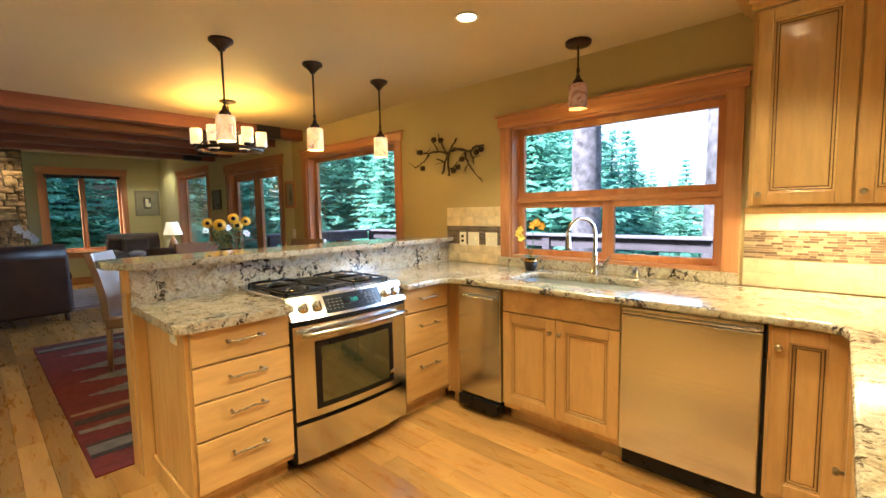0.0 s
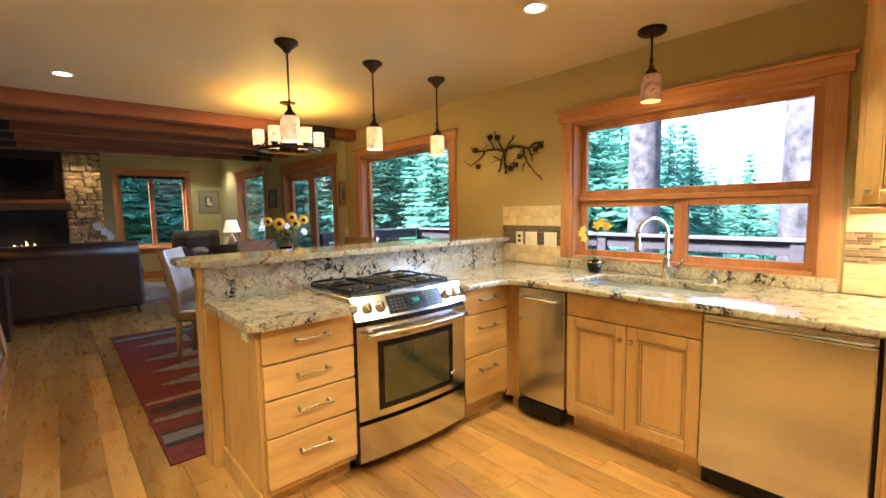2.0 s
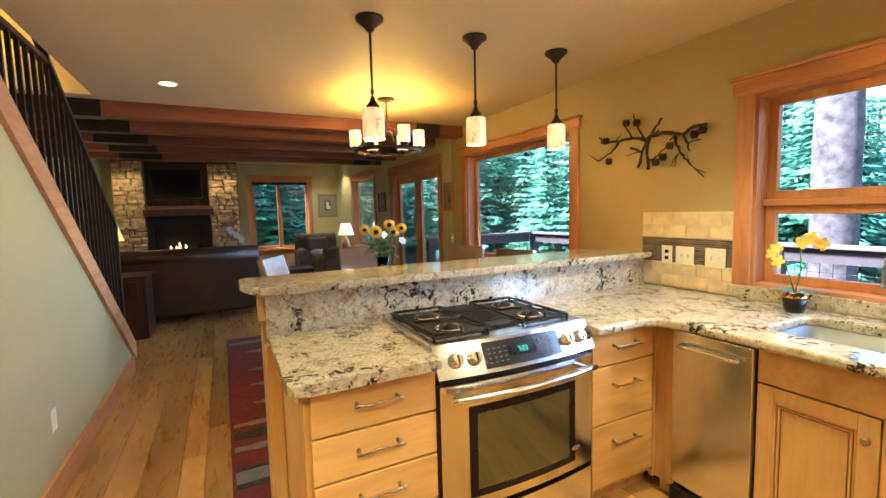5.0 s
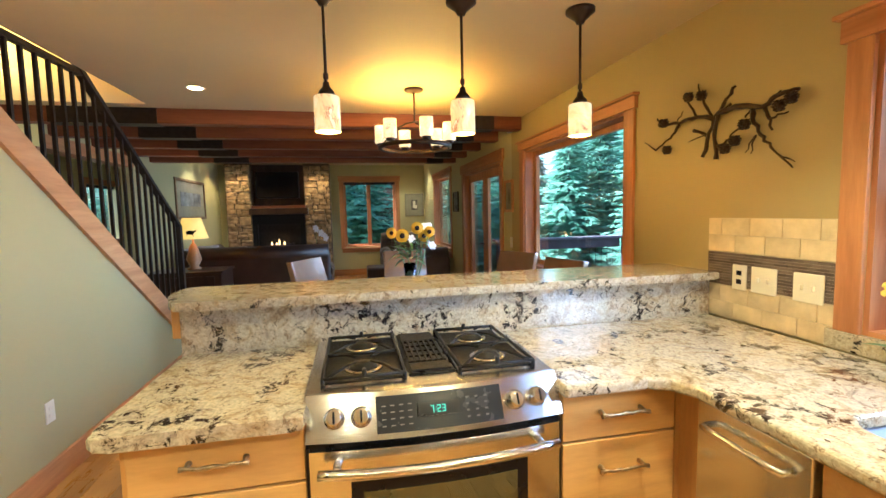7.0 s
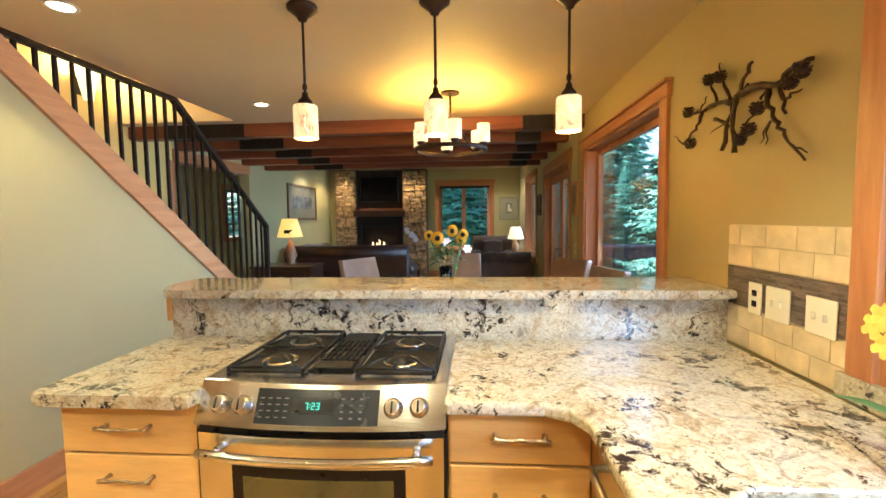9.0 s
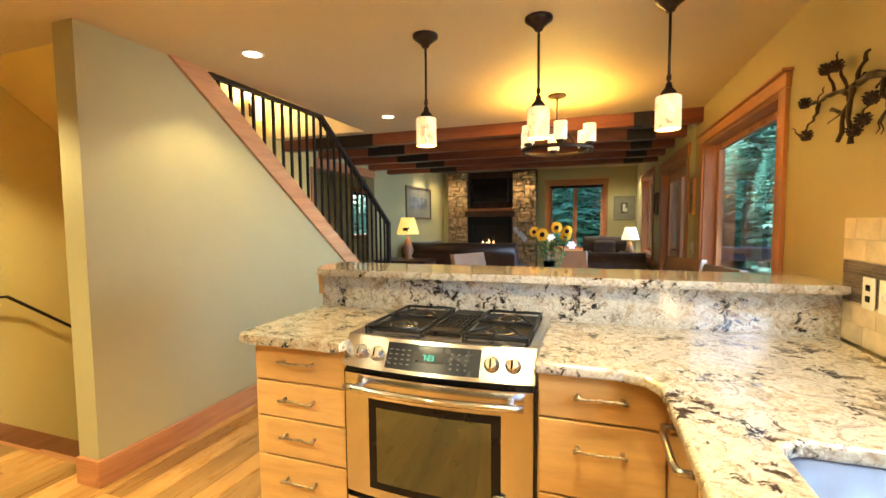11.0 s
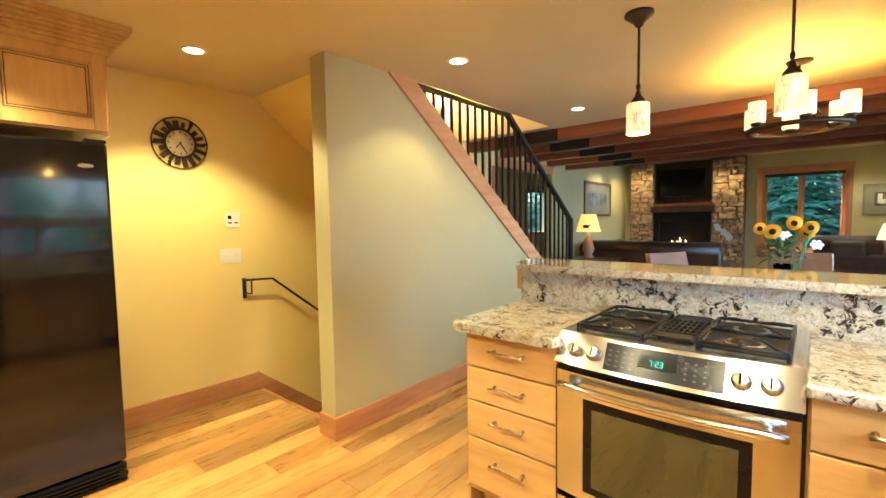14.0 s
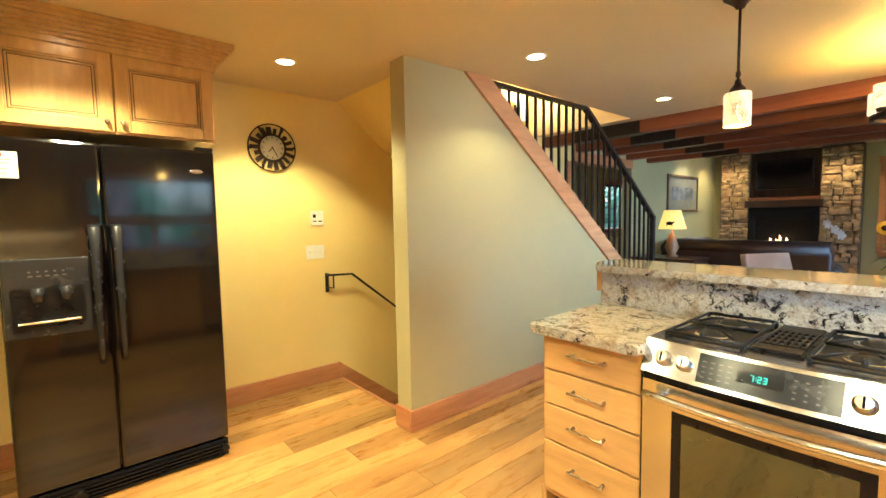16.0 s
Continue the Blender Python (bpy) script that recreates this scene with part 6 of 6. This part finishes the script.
def sofa(name, x0, x1, y0, y1, back, label, mat, arm=0.24, back_h=0.88, seat=0.44, cushions=3, pillows=()):
    """Box frame sofa with rolled back; back: which side the back is on (E, W, S)."""
    cx_, cy_ = (x0 + x1) / 2, (y0 + y1) / 2
    t_ = thing(name, (cx_, cy_, 0), label, "sofa" if cushions > 1 else "armchair")
    if back in "EW":
        L_, D_ = y1 - y0, x1 - x0
        mm = Matrix.Translation((cx_, cy_, 0)) @ Matrix.Rotation(radians(-90 if back == "W" else 90), 4, "Z")
    elif back == "S":
        L_, D_ = x1 - x0, y1 - y0
        mm = Matrix.Translation((cx_, cy_, 0)) @ Matrix.Rotation(0, 4, "Z")
    else:
        L_, D_ = x1 - x0, y1 - y0
        mm = Matrix.Translation((cx_, cy_, 0)) @ Matrix.Rotation(radians(180), 4, "Z")
    h, d = L_ / 2, D_ / 2
    part("base", Shape().box(-h + 0.03, h - 0.03, -d + 0.03, d - 0.03, 0.10, 0.30, 0.02), mat, t_, m=mm)
    part("backrest", Shape().box(-h + 0.02, h - 0.02, -d, -d + 0.24, 0.10, back_h - 0.08, 0.04, 3).tube([(-h + 0.04, -d + 0.12, back_h - 0.09), (h - 0.04, -d + 0.12, back_h - 0.09)], 0.13, 14), mat, t_, m=mm)
    for sx in (-1, 1):
        part("arm", Shape().box(min(sx * h, sx * (h - arm)), max(sx * h, sx * (h - arm)), -d + 0.05, d - 0.02, 0.10, 0.56, 0.04, 3).tube([(sx * (h - arm / 2), -d + 0.12, 0.58), (sx * (h - arm / 2), d - 0.01, 0.56)], arm * 0.55, 12), mat, t_, m=mm)
    w_ = (L_ - 2 * arm) / cushions
    for k in range(cushions):
        a = -h + arm + k * w_
        part("seat_cushion", Shape().box(a + 0.005, a + w_ - 0.005, -d + 0.22, d - 0.02, 0.30, seat, 0.035, 3), mat, t_, m=mm)
        part("back_cushion", Shape().box(a + 0.01, a + w_ - 0.01, -d + 0.20, -d + 0.40, seat, back_h - 0.05, 0.06, 3), mat, t_, m=mm)
    for x, y in ((-h + 0.08, -d + 0.06), (h - 0.08, -d + 0.06), (-h + 0.08, d - 0.08), (h - 0.08, d - 0.08)):
        part("foot", Shape().tube([(x, y, 0), (x, y, 0.10)], [0.025, 0.032], 8), M_DARKWOOD, t_, m=mm)
    return t_


sofa("sofa", -6.36, -5.48, -1.72, 0.27, "E", "dark brown leather sofa with its back to the dining area", M_LEATHER, back_h=0.98)
s2_ = sofa("sofa", -8.35, -6.4, SY + 0.10, -1.30, "S", "dark brown leather loveseat against the south wall", M_LEATHER, cushions=2)
part("throw_blanket", Shape().box(-7.6, -6.6, SY + 0.08, SY + 0.45, 0.89, 0.93, 0.02).box(-7.3, -6.5, SY + 0.40, -1.6, 0.47, 0.60, 0.05), M_THROW, None, "grey blue throw blanket over the loveseat", category="blanket")
arm = sofa("armchair", -8.95, -8.05, 1.20, 2.15, "W", "brown upholstered armchair with a small cushion", M_GREYUP, cushions=1, back_h=0.98)
part("pillow", Shape().ball((0, 0, 0), 0.2, (0.5, 1.0, 0.6), 12), M_THROW, None, "small grey pillow on the armchair", m=Matrix.Translation((-8.38, 1.62, 0.57)), category="pillow")
ch2 = sofa("armchair", -7.2, -6.2, 1.30, 2.28, "E", "grey brown upholstered club chair near the french doors", M_GREYUP, cushions=1, back_h=0.80)
part("pillow", Shape().ball((0, 0, 0), 0.22, (0.5, 1.0, 0.7), 12), M_GREYUP, None, "dark pillow on the club chair", m=Matrix.Translation((-6.62, 1.8, 0.64)), category="pillow")
ot = thing("ottoman", (-7.7, 1.1, 0), "brown leather ottoman in front of the armchairs", "ottoman")
put("cushion", M_LEATHER, ot, (-7.75, -7.15, 0.85, 1.35, 0.12, 0.42), bev=0.04)
for x, y in ((-7.70, 0.9), (-7.2, 0.9), (-7.70, 1.3), (-7.2, 1.3)):
    put("foot", M_DARKWOOD, ot, (x - 0.025, x + 0.025, y - 0.025, y + 0.025, 0, 0.12))


def table_lamp(x, y, z, h, mat, label, r=0.16):
    t_ = thing("table_lamp", (x, y, z), label, "table lamp")
    part("base", Shape().lathe([(0.0, z), (0.085, z), (0.09, z + 0.02), (0.05, z + 0.04), (0.095, z + h * 0.20), (0.055, z + h * 0.42), (0.035, z + h * 0.48), (0.012, z + h * 0.52), (0.01, z + h * 0.8), (0.0, z + h * 0.8)], (x, y, 0), 18), M_CHAIRW, t_)
    part("shade", Shape().lathe([(r, z + h * 0.60), (r * 0.58, z + h), (r * 0.56, z + h), (r * 0.98, z + h * 0.60)], (x, y, 0), 26), mat, t_, "glowing cream lamp shade")
    bulb(x, y, z + h * 0.78, LAMP_W, (1.0, 0.72, 0.36), 0.03).data.use_shadow = True
    return t_


et = thing("end_table", (-5.02, -1.50, 0), "black wood end table with drawer beside the sofa", "table")
put("body", M_DARKWOOD, et, (-5.36, -4.80, -1.95, -1.08, 0.0, 0.735), bev=0.004)
put("top", M_DARKWOOD, et, (-5.38, -4.78, -1.97, -1.06, 0.735, 0.765), bev=0.006)
put("drawer", M_DARKWOOD, et, (-4.80, -4.785, -1.86, -1.16, 0.53, 0.70), bev=0.003)
put("knob", M_BRONZE, et, (-4.785, -4.76, -1.53, -1.50, 0.60, 0.63), bev=0.005)
l1 = table_lamp(-5.12, -1.49, 0.765, 0.69, M_LSHADE, "carved wood table lamp with an amber wildlife shade", 0.19)
s = Shape().ball((0, 0, 0), 0.04, (0.25, 1.3, 0.7), 8).tube([(0, -0.035, -0.01), (0, -0.04, -0.05)], 0.005, 5).tube([(0, 0.03, -0.01), (0, 0.035, -0.05)], 0.005, 5).tube([(0, 0.045, 0.01), (0, 0.07, 0.025)], [0.014, 0.008], 5)
part("silhouette", s, M_BLACKP, l1, m=Matrix.Translation((-5.12 + 0.172, -1.46, 1.265)) )
put("end_table_small", M_DARKWOOD, None, (-8.0, -7.6, 1.95, 2.30, 0.0, 0.62), bev=0.01, label="small dark wood side table under a lamp", category="table")
table_lamp(-7.8, 2.12, 0.62, 0.62, M_LSHADE2, "table lamp with a pale linen shade by the window", 0.17)
op = thing("white_orchid", (-7.55, -0.05, 0.45), "tall white orchid on a low table by the sofa", "potted plant")
part("pot", Shape().lathe([(0.05, 0.45), (0.07, 0.57), (0.06, 0.57), (0.0, 0.55)], (-7.55, -0.05, 0)), M_WHITEP, op)
part("stem", Shape().tube([(-7.55, -0.05, 0.55), (-7.55, -0.10, 0.9), (-7.55, -0.10, 1.15), (-7.55, 0.02, 1.15), (-7.55, 0.12, 1.02)], 0.005, 6), M_GREEN, op)
rr = random.Random(9)
for k in range(9):
    t = k / 8
    flower(Vector((-7.50, -0.10 + 0.2 * t + rr.uniform(-0.03, 0.03), 1.22 - 0.20 * t + rr.uniform(-0.03, 0.03))), 0.055, op, M_PETW, 5, "bloom", (1, 0, 0.1))
for a in (0, 80, 160, 240, 310):
    blade((-7.55, -0.05, 0.56), (math.cos(radians(a)), math.sin(radians(a))), 0.25, 0.035, 0.4, "leaf", M_LEAF, op)
cft = thing("coffee_table", (-7.4, -0.45, 0), "dark wood coffee table in front of the sofa", "table")
put("top", M_DARKWOOD, cft, (-7.8, -7.1, -1.1, 0.15, 0.41, 0.45), bev=0.008)
for x, y in ((-7.75, -1.05), (-7.15, -1.05), (-7.75, 0.10), (-7.15, 0.10)):
    put("leg", M_DARKWOOD, cft, (x - 0.03, x + 0.03, y - 0.03, y + 0.03, 0, 0.41))
lr = thing("area_rug", (-7.4, 0.2, 0), "pale grey and blue woven living room rug", "rug")
put("field", plain("rug_pale", (0.24, 0.23, 0.30), 0.95, 0, 0.3, 7, 0.5), lr, (-8.6, -6.25, -0.9, 1.15, 0, 0.010), bev=0.003)
put("border", RUGR, lr, (-8.5, -6.35, 0.95, 1.05, 0.010, 0.0112), (-8.5, -6.35, -0.8, -0.7, 0.010, 0.0112), (-6.45, -6.35, -0.7, 0.95, 0.010, 0.0112))

# light under the wall cabinet
ul = new("under_cabinet_light", bpy.data.lights.new("under_cabinet_light", "AREA"))
ul.data.shape, ul.data.size, ul.data.size_y, ul.data.energy, ul.data.color = "RECTANGLE", 1.0, 0.05, UNDER_W, (1.0, 0.72, 0.32)
ul.matrix_world = look((2.2, 2.18, 1.345), (2.2, 2.19, 0))
put("light_strip", M_CANRIM, None, (1.70, 2.70, 2.15, 2.20, 1.348, 1.355), label="slim light strip under the wall cabinet", category="light fixture")

# outdoors
struct("ground", M_GROUND, (-400, 400, -400, -60, -1.6, -1.4), (-400, 400, 60, 500, -1.6, -1.4), (-400, -60, -60, 60, -1.6, -1.4), (60, 400, -60, 60, -1.6, -1.4))
gs = Shape()
rr = random.Random(2)
G = 40
xs = [-60 + 120 * i / G for i in range(G + 1)]
gv = [[gs.bm.verts.new((x, y, -1.4 + (0.35 * noise.noise(Vector((x * 0.12, y * 0.12, 0))) if max(abs(x), abs(y)) < 59 and (abs(x + 3) > 10 or abs(y) > 8) else (-1.2 if abs(x + 3) < 8 and abs(y) < 4.5 else 0)))) for y in xs] for x in xs]
for i in range(G):
    for j in range(G):
        gs.bm.faces.new((gv[i][j], gv[i + 1][j], gv[i + 1][j + 1], gv[i][j + 1]))
part("ground_near", gs, M_GROUND, None, kind="structure")

deck = thing("deck", (-1, 3.7, -0.2), kind="structure")
for k in range(16):
    y = NY + WT + 0.02 + k * 0.146
    put("deck_board", M_DECK, deck, (-5.2, 6.0, y, y + 0.140, -0.16, -0.13))
put("rim_joist", M_DECK, deck, (-5.2, 6.0, 4.86, 4.90, -0.45, -0.13))


def rail_run(x0, y0, x1, y1, posts):
    """Deck railing: flat cap, rail below, wire grid and posts."""
    r_ = thing("deck_railing", (x0, y0, -0.13), "weathered grey deck railing with wire grid panels", "railing", "deck railings")
    d = Vector((x1 - x0, y1 - y0, 0))
    L_ = d.length
    mm = Matrix.Translation((x0, y0, 0)) @ Matrix.Rotation(math.atan2(d.y, d.x), 4, "Z")
    put("cap", M_DECKCAP, r_, (-0.06, L_ + 0.06, -0.08, 0.08, 1.0, 1.035), bev=0.004, m=mm)
    put("top_rail", M_DECK, r_, (0, L_, -0.025, 0.025, 0.86, 0.998), m=mm)
    put("bottom_rail", M_DECK, r_, (0, L_, -0.025, 0.025, -0.02, 0.07), m=mm)
    for p in posts:
        put("post", M_DECK, r_, (p - 0.055, p + 0.055, -0.055, 0.055, -0.3, 0.999), m=mm)
    s_ = Shape()
    n = int(L_ / 0.10)
    for i in range(1, n):
        s_.tube([mm @ Vector((i * L_ / n, 0, 0.07)), mm @ Vector((i * L_ / n, 0, 0.86))], 0.003, 4, False)
    for k in range(1, 8):
        s_.tube([mm @ Vector((0, 0, 0.07 + k * 0.1)), mm @ Vector((L_, 0, 0.07 + k * 0.1))], 0.003, 4, False)
    part("wire_grid", s_, M_RAILM, r_, kind="stuff")


rail_run(-4.85, 4.80, 5.8, 4.80, [0.0, 1.95, 3.87, 5.9, 7.8, 9.7])
rail_run(-4.90, 2.70, -4.90, 4.70, [0.05])


def pine_trunk(x, y, r, h_=14):
    t_ = thing("pine_tree", (x, y, -1.4), "tall old pine trunk with furrowed grey bark", "tree", "old pines")
    s_ = Shape()
    N_, K_ = 40, 90
    rows = []
    for i in range(K_ + 1):
        z = -1.5 + (h_ + 1.5) * i / K_
        row = []
        for k in range(N_):
            a = 2 * math.pi * k / N_
            p = Vector((math.cos(a) * 2.2 + x, math.sin(a) * 2.2, z * 0.9))
            q = noise.noise(p * 1.6) * 0.5 + abs(noise.noise(Vector((p.x * 3.2, p.y * 3.2, p.z * 1.2)))) * 0.9
            rr_ = r * (1 - 0.015 * (z + 1.5)) * (1 + 0.10 * q)
            row.append(s_.bm.verts.new((x + math.cos(a) * rr_, y + math.sin(a) * rr_, z)))
        rows.append(row)
    for a, b in zip(rows, rows[1:]):
        for k in range(N_):
            f = s_.bm.faces.new((a[k], a[(k + 1) % N_], b[(k + 1) % N_], b[k]))
            f.smooth = True
    part("trunk", s_, M_BARK, t_)
    rq = random.Random(int(x * 10))
    for k in range(9):
        a, z = rq.uniform(0, 6.28), rq.uniform(4.5, h_)
        tip = Vector((x + math.cos(a) * 2.2, y + math.sin(a) * 2.2, z - 0.3))
        part("limb", Shape().tube([(x, y, z), tip], [0.05, 0.01], 6), M_BARK, t_)
        spray = Shape()
        for j in range(60):
            c_ = Vector((x, y, z)).lerp(tip, rq.uniform(0.35, 1.0)) + Vector((rq.uniform(-.35, .35), rq.uniform(-.35, .35), rq.uniform(-.25, .15)))
            d_ = Vector((rq.uniform(-1, 1), rq.uniform(-1, 1), rq.uniform(-0.6, 0.3))).normalized() * 0.22
            w_ = d_.cross(Vector((0, 0, 1))).normalized() * 0.035
            vs = [spray.bm.verts.new(v) for v in (c_, c_ + d_ * 0.5 + w_, c_ + d_, c_ + d_ * 0.5 - w_)]
            spray.bm.faces.new(vs)
        part("foliage", spray, M_NEEDLE, t_, kind="stuff")
    return t_


pine_trunk(-1.22, 6.55, 0.24)
pine_trunk(0.98, 5.75, 0.27)


def conifer(seed, h_, r, fine=True, top=False):
    """A young spruce: trunk, whorls of drooping boughs, each with feathery sprays of needles."""
    t_ = thing("spruce_tree", (0, 0, 0), "dense green young spruce with drooping layered boughs", "tree", "forest spruces")
    rq = random.Random(seed)
    part("trunk", Shape().tube([(0, 0, -0.3), (0, 0, h_ * 0.5), (0, 0, h_)], [0.016 * h_, 0.010 * h_, 0.01], 7), M_BARK, t_)
    vs, fs = [], []
    z = 0.03 * h_
    while z < h_ * 0.985:
        f = 1 - z / h_
        R = r * (f ** 0.85) * rq.uniform(0.8, 1.15) + 0.05
        n = int((10 if fine else 7) + 5 * f)
        off = rq.uniform(0, 6.28)
        for k in range(n):
            a = off + 2 * math.pi * k / n + rq.uniform(-0.25, 0.25)
            L_ = R * rq.uniform(0.6, 1.18)
            dx, dy = math.cos(a), math.sin(a)
            m_ = max(3, int(L_ / (0.024 * h_ if fine else 0.06 * h_) + 2))
            for j in range(m_):
                t = (j + 0.6) / m_
                zc = z - 0.30 * L_ * t + 0.22 * L_ * t * t + rq.uniform(-0.04, 0.04)
                x0, y0 = dx * L_ * t, dy * L_ * t
                w_ = (0.26 if fine else 0.38) * L_ * (1 - 0.75 * t) + (0.012 if fine else 0.022) * h_
                for sg in (-1, 1):
                    q = w_ * rq.uniform(0.7, 1.3)
                    ex, ey = x0 + (-dy * sg * 0.85 + dx * 0.6) * q, y0 + (dx * sg * 0.85 + dy * 0.6) * q
                    ez = zc - 0.30 * q + rq.uniform(-0.04, 0.05)
                    wd = q * (0.22 if fine else 0.34)
                    i0 = len(vs)
                    mx, my, mz = (x0 + ex) / 2, (y0 + ey) / 2, (zc + ez) / 2
                    vs += [(x0, y0, zc), (mx + dx * wd, my + dy * wd, mz - wd * 0.5), (ex, ey, ez), (mx - dx * wd, my - dy * wd, mz + wd * 0.7)]
                    fs.append((i0, i0 + 1, i0 + 2, i0 + 3))
        z += h_ * ((0.017 if fine else 0.032) + (0.010 if fine else 0.018) * f)
    me = bpy.data.meshes.new("crown")
    me.from_pydata(vs, [], fs)
    me.materials.append(M_NEEDLE)
    ob = new("crown", me)
    ob.parent = t_
    tagged(ob, kind="stuff")
    return t_


near = [(conifer(31, 6.0, 1.6), 6.0), (conifer(32, 8.0, 1.9), 8.0)]
far = [(conifer(41, 9.0, 2.2, False), 9.0), (conifer(42, 7.0, 1.9, False), 7.0), (conifer(43, 11.0, 2.4, False), 11.0)]
GZ = -1.45


def skyline(az):
    """How high, in degrees over the eye, the tree tops reach along a bearing from the kitchen."""
    for lo, hi, e in ((98, 103.5, 6.5), (103.5, 107, 3.5), (107, 108.5, 6), (108.5, 112.5, 10), (112.5, 116, 8), (116, 123, 15), (150, 156, 7)):
        if lo <= az < hi:
            return e
    return 16


spots = []
rq = random.Random(77)
for x, y, big in ((-5.6, 7.4, 1), (-7.4, 8.4, 1), (-9.6, 7.4, 1), (-3.3, 8.2, 0), (-6.6, 10.8, 1), (-11.5, 9.5, 1), (-4.6, 7.0, 0), (-8.6, 5.8, 0), (-11.2, 5.2, 1),
                  (-2.2, 8.6, 0), (-12.4, 0.2, 1), (-11.6, -0.6, 0), (-16.0, 0.0, 1), (-9.0, -7.5, 1), (-7.2, -8.0, 0), (-10.6, -7.0, 1), (-6.2, -9.5, 1), (-11.2, -5.0, 0), (-12.6, -5.8, 1), (-14.5, -5.6, 1), (-15.0, -7.4, 1), (-12.9, -7.4, 1)):
    spots.append((x, y, near[big], None))
for az in range(94, 176, 3):
    a = az + rq.uniform(-1, 1)
    d = rq.uniform(11.0, 14.5)
    spots.append((2 + d * math.cos(radians(a)), -0.6 + d * math.sin(radians(a)), near[rq.randrange(2)], min(skyline(a), 13) * rq.uniform(0.75, 1.0)))
for i in range(110):
    a = rq.uniform(60, 186)
    d = rq.uniform(15, 34)
    spots.append((2 + d * math.cos(radians(a)), -0.6 + d * math.sin(radians(a)), far[rq.randrange(3)], skyline(a) * rq.uniform(0.7, 1.0)))
used = set()
for x, y, (tree, hh), el in spots:
    d = math.hypot(x - 2, y + 0.6)
    want = hh if el is None else (1.42 - GZ + d * math.tan(radians(el)))
    sc_ = max(0.35, min(1.5, want / hh))
    if tree.name not in used:
        used.add(tree.name)
        ob = tree
        ob.matrix_basis = pose(x, y, GZ, 0, 0, (x * 97 + y * 31) % 360)
    else:
        ob = copy_thing(tree, pose(x, y, GZ, 0, 0, (x * 97 + y * 31) % 360))
    ob.scale = (sc_, sc_, sc_)

lc = thing("log_building", (-13.4, 0.9, -1.4), "dark log building with a pale deck beyond the window", "building")
for k in range(22):
    part("log", Shape().tube([(-13.2, 1.45, -1.2 + k * 0.24), (-13.2, 4.9, -1.2 + k * 0.24)], 0.12, 8), M_LOG, lc)
put("deck", M_DECKCAP, lc, (-13.05, -12.3, 1.5, 4.5, 0.55, 0.65))

# floor: backing, then the planks
for nm, b_ in (("floor", (-9.4, -3.62, SY, NY, -0.25, -0.012)), ("floor", (-3.62, -0.11, -1.20, NY, -0.25, -0.012)), ("floor", (-0.11, EX, SY, NY, -0.25, -0.012)), ("floor", (-9.1, -3.0, -3.9, SY, -0.25, -0.012))):
    fo = struct(nm, M_DARKWOOD, b_)
put("stair_nosing", M_TRIMY, None, (-0.135, -0.105, SY + 0.02, -1.20, -0.05, 0.001), bev=0.004, kind="structure")
rq = random.Random(12)
FO = thing("floor_planks", (0, 0, 0), kind="structure")
widths = [0.125, 0.155, 0.19]
y = SY
row = 0
proto = {}
while y < NY - 0.01:
    w_ = rq.choice(widths)
    w_ = min(w_, NY - y)
    x = WX - rq.uniform(0, 1.2)
    spans = [(WX, EX)] if y >= -1.20 else ([(WX, -3.62), (-0.105, EX)] if y + w_ <= -1.06 else [(WX, -3.62), (-0.105, EX)])
    while x < EX:
        L_ = rq.choice((0.9, 1.2, 1.5, 1.8, 2.1))
        for a, b_ in spans:
            p, q = max(x, a), min(x + L_, b_)
            if q - p > 0.02:
                key = (round(q - p, 3), round(w_, 3))
                if key in proto:
                    ob = new("plank", proto[key])
                else:
                    s_ = Shape().box(0.0008, q - p - 0.0008, 0.0008, w_ - 0.0008, -0.0115, 0.0, 0.0012, 1)
                    me = bpy.data.meshes.new("plank")
                    s_.bm.to_mesh(me)
                    s_.bm.free()
                    me.materials.append(M_FLOOR)
                    proto[key] = me
                    ob = new("plank", me)
                ob.location = (p, y, 0)
                ob.parent = FO
        x += L_
    y += w_
    row += 1
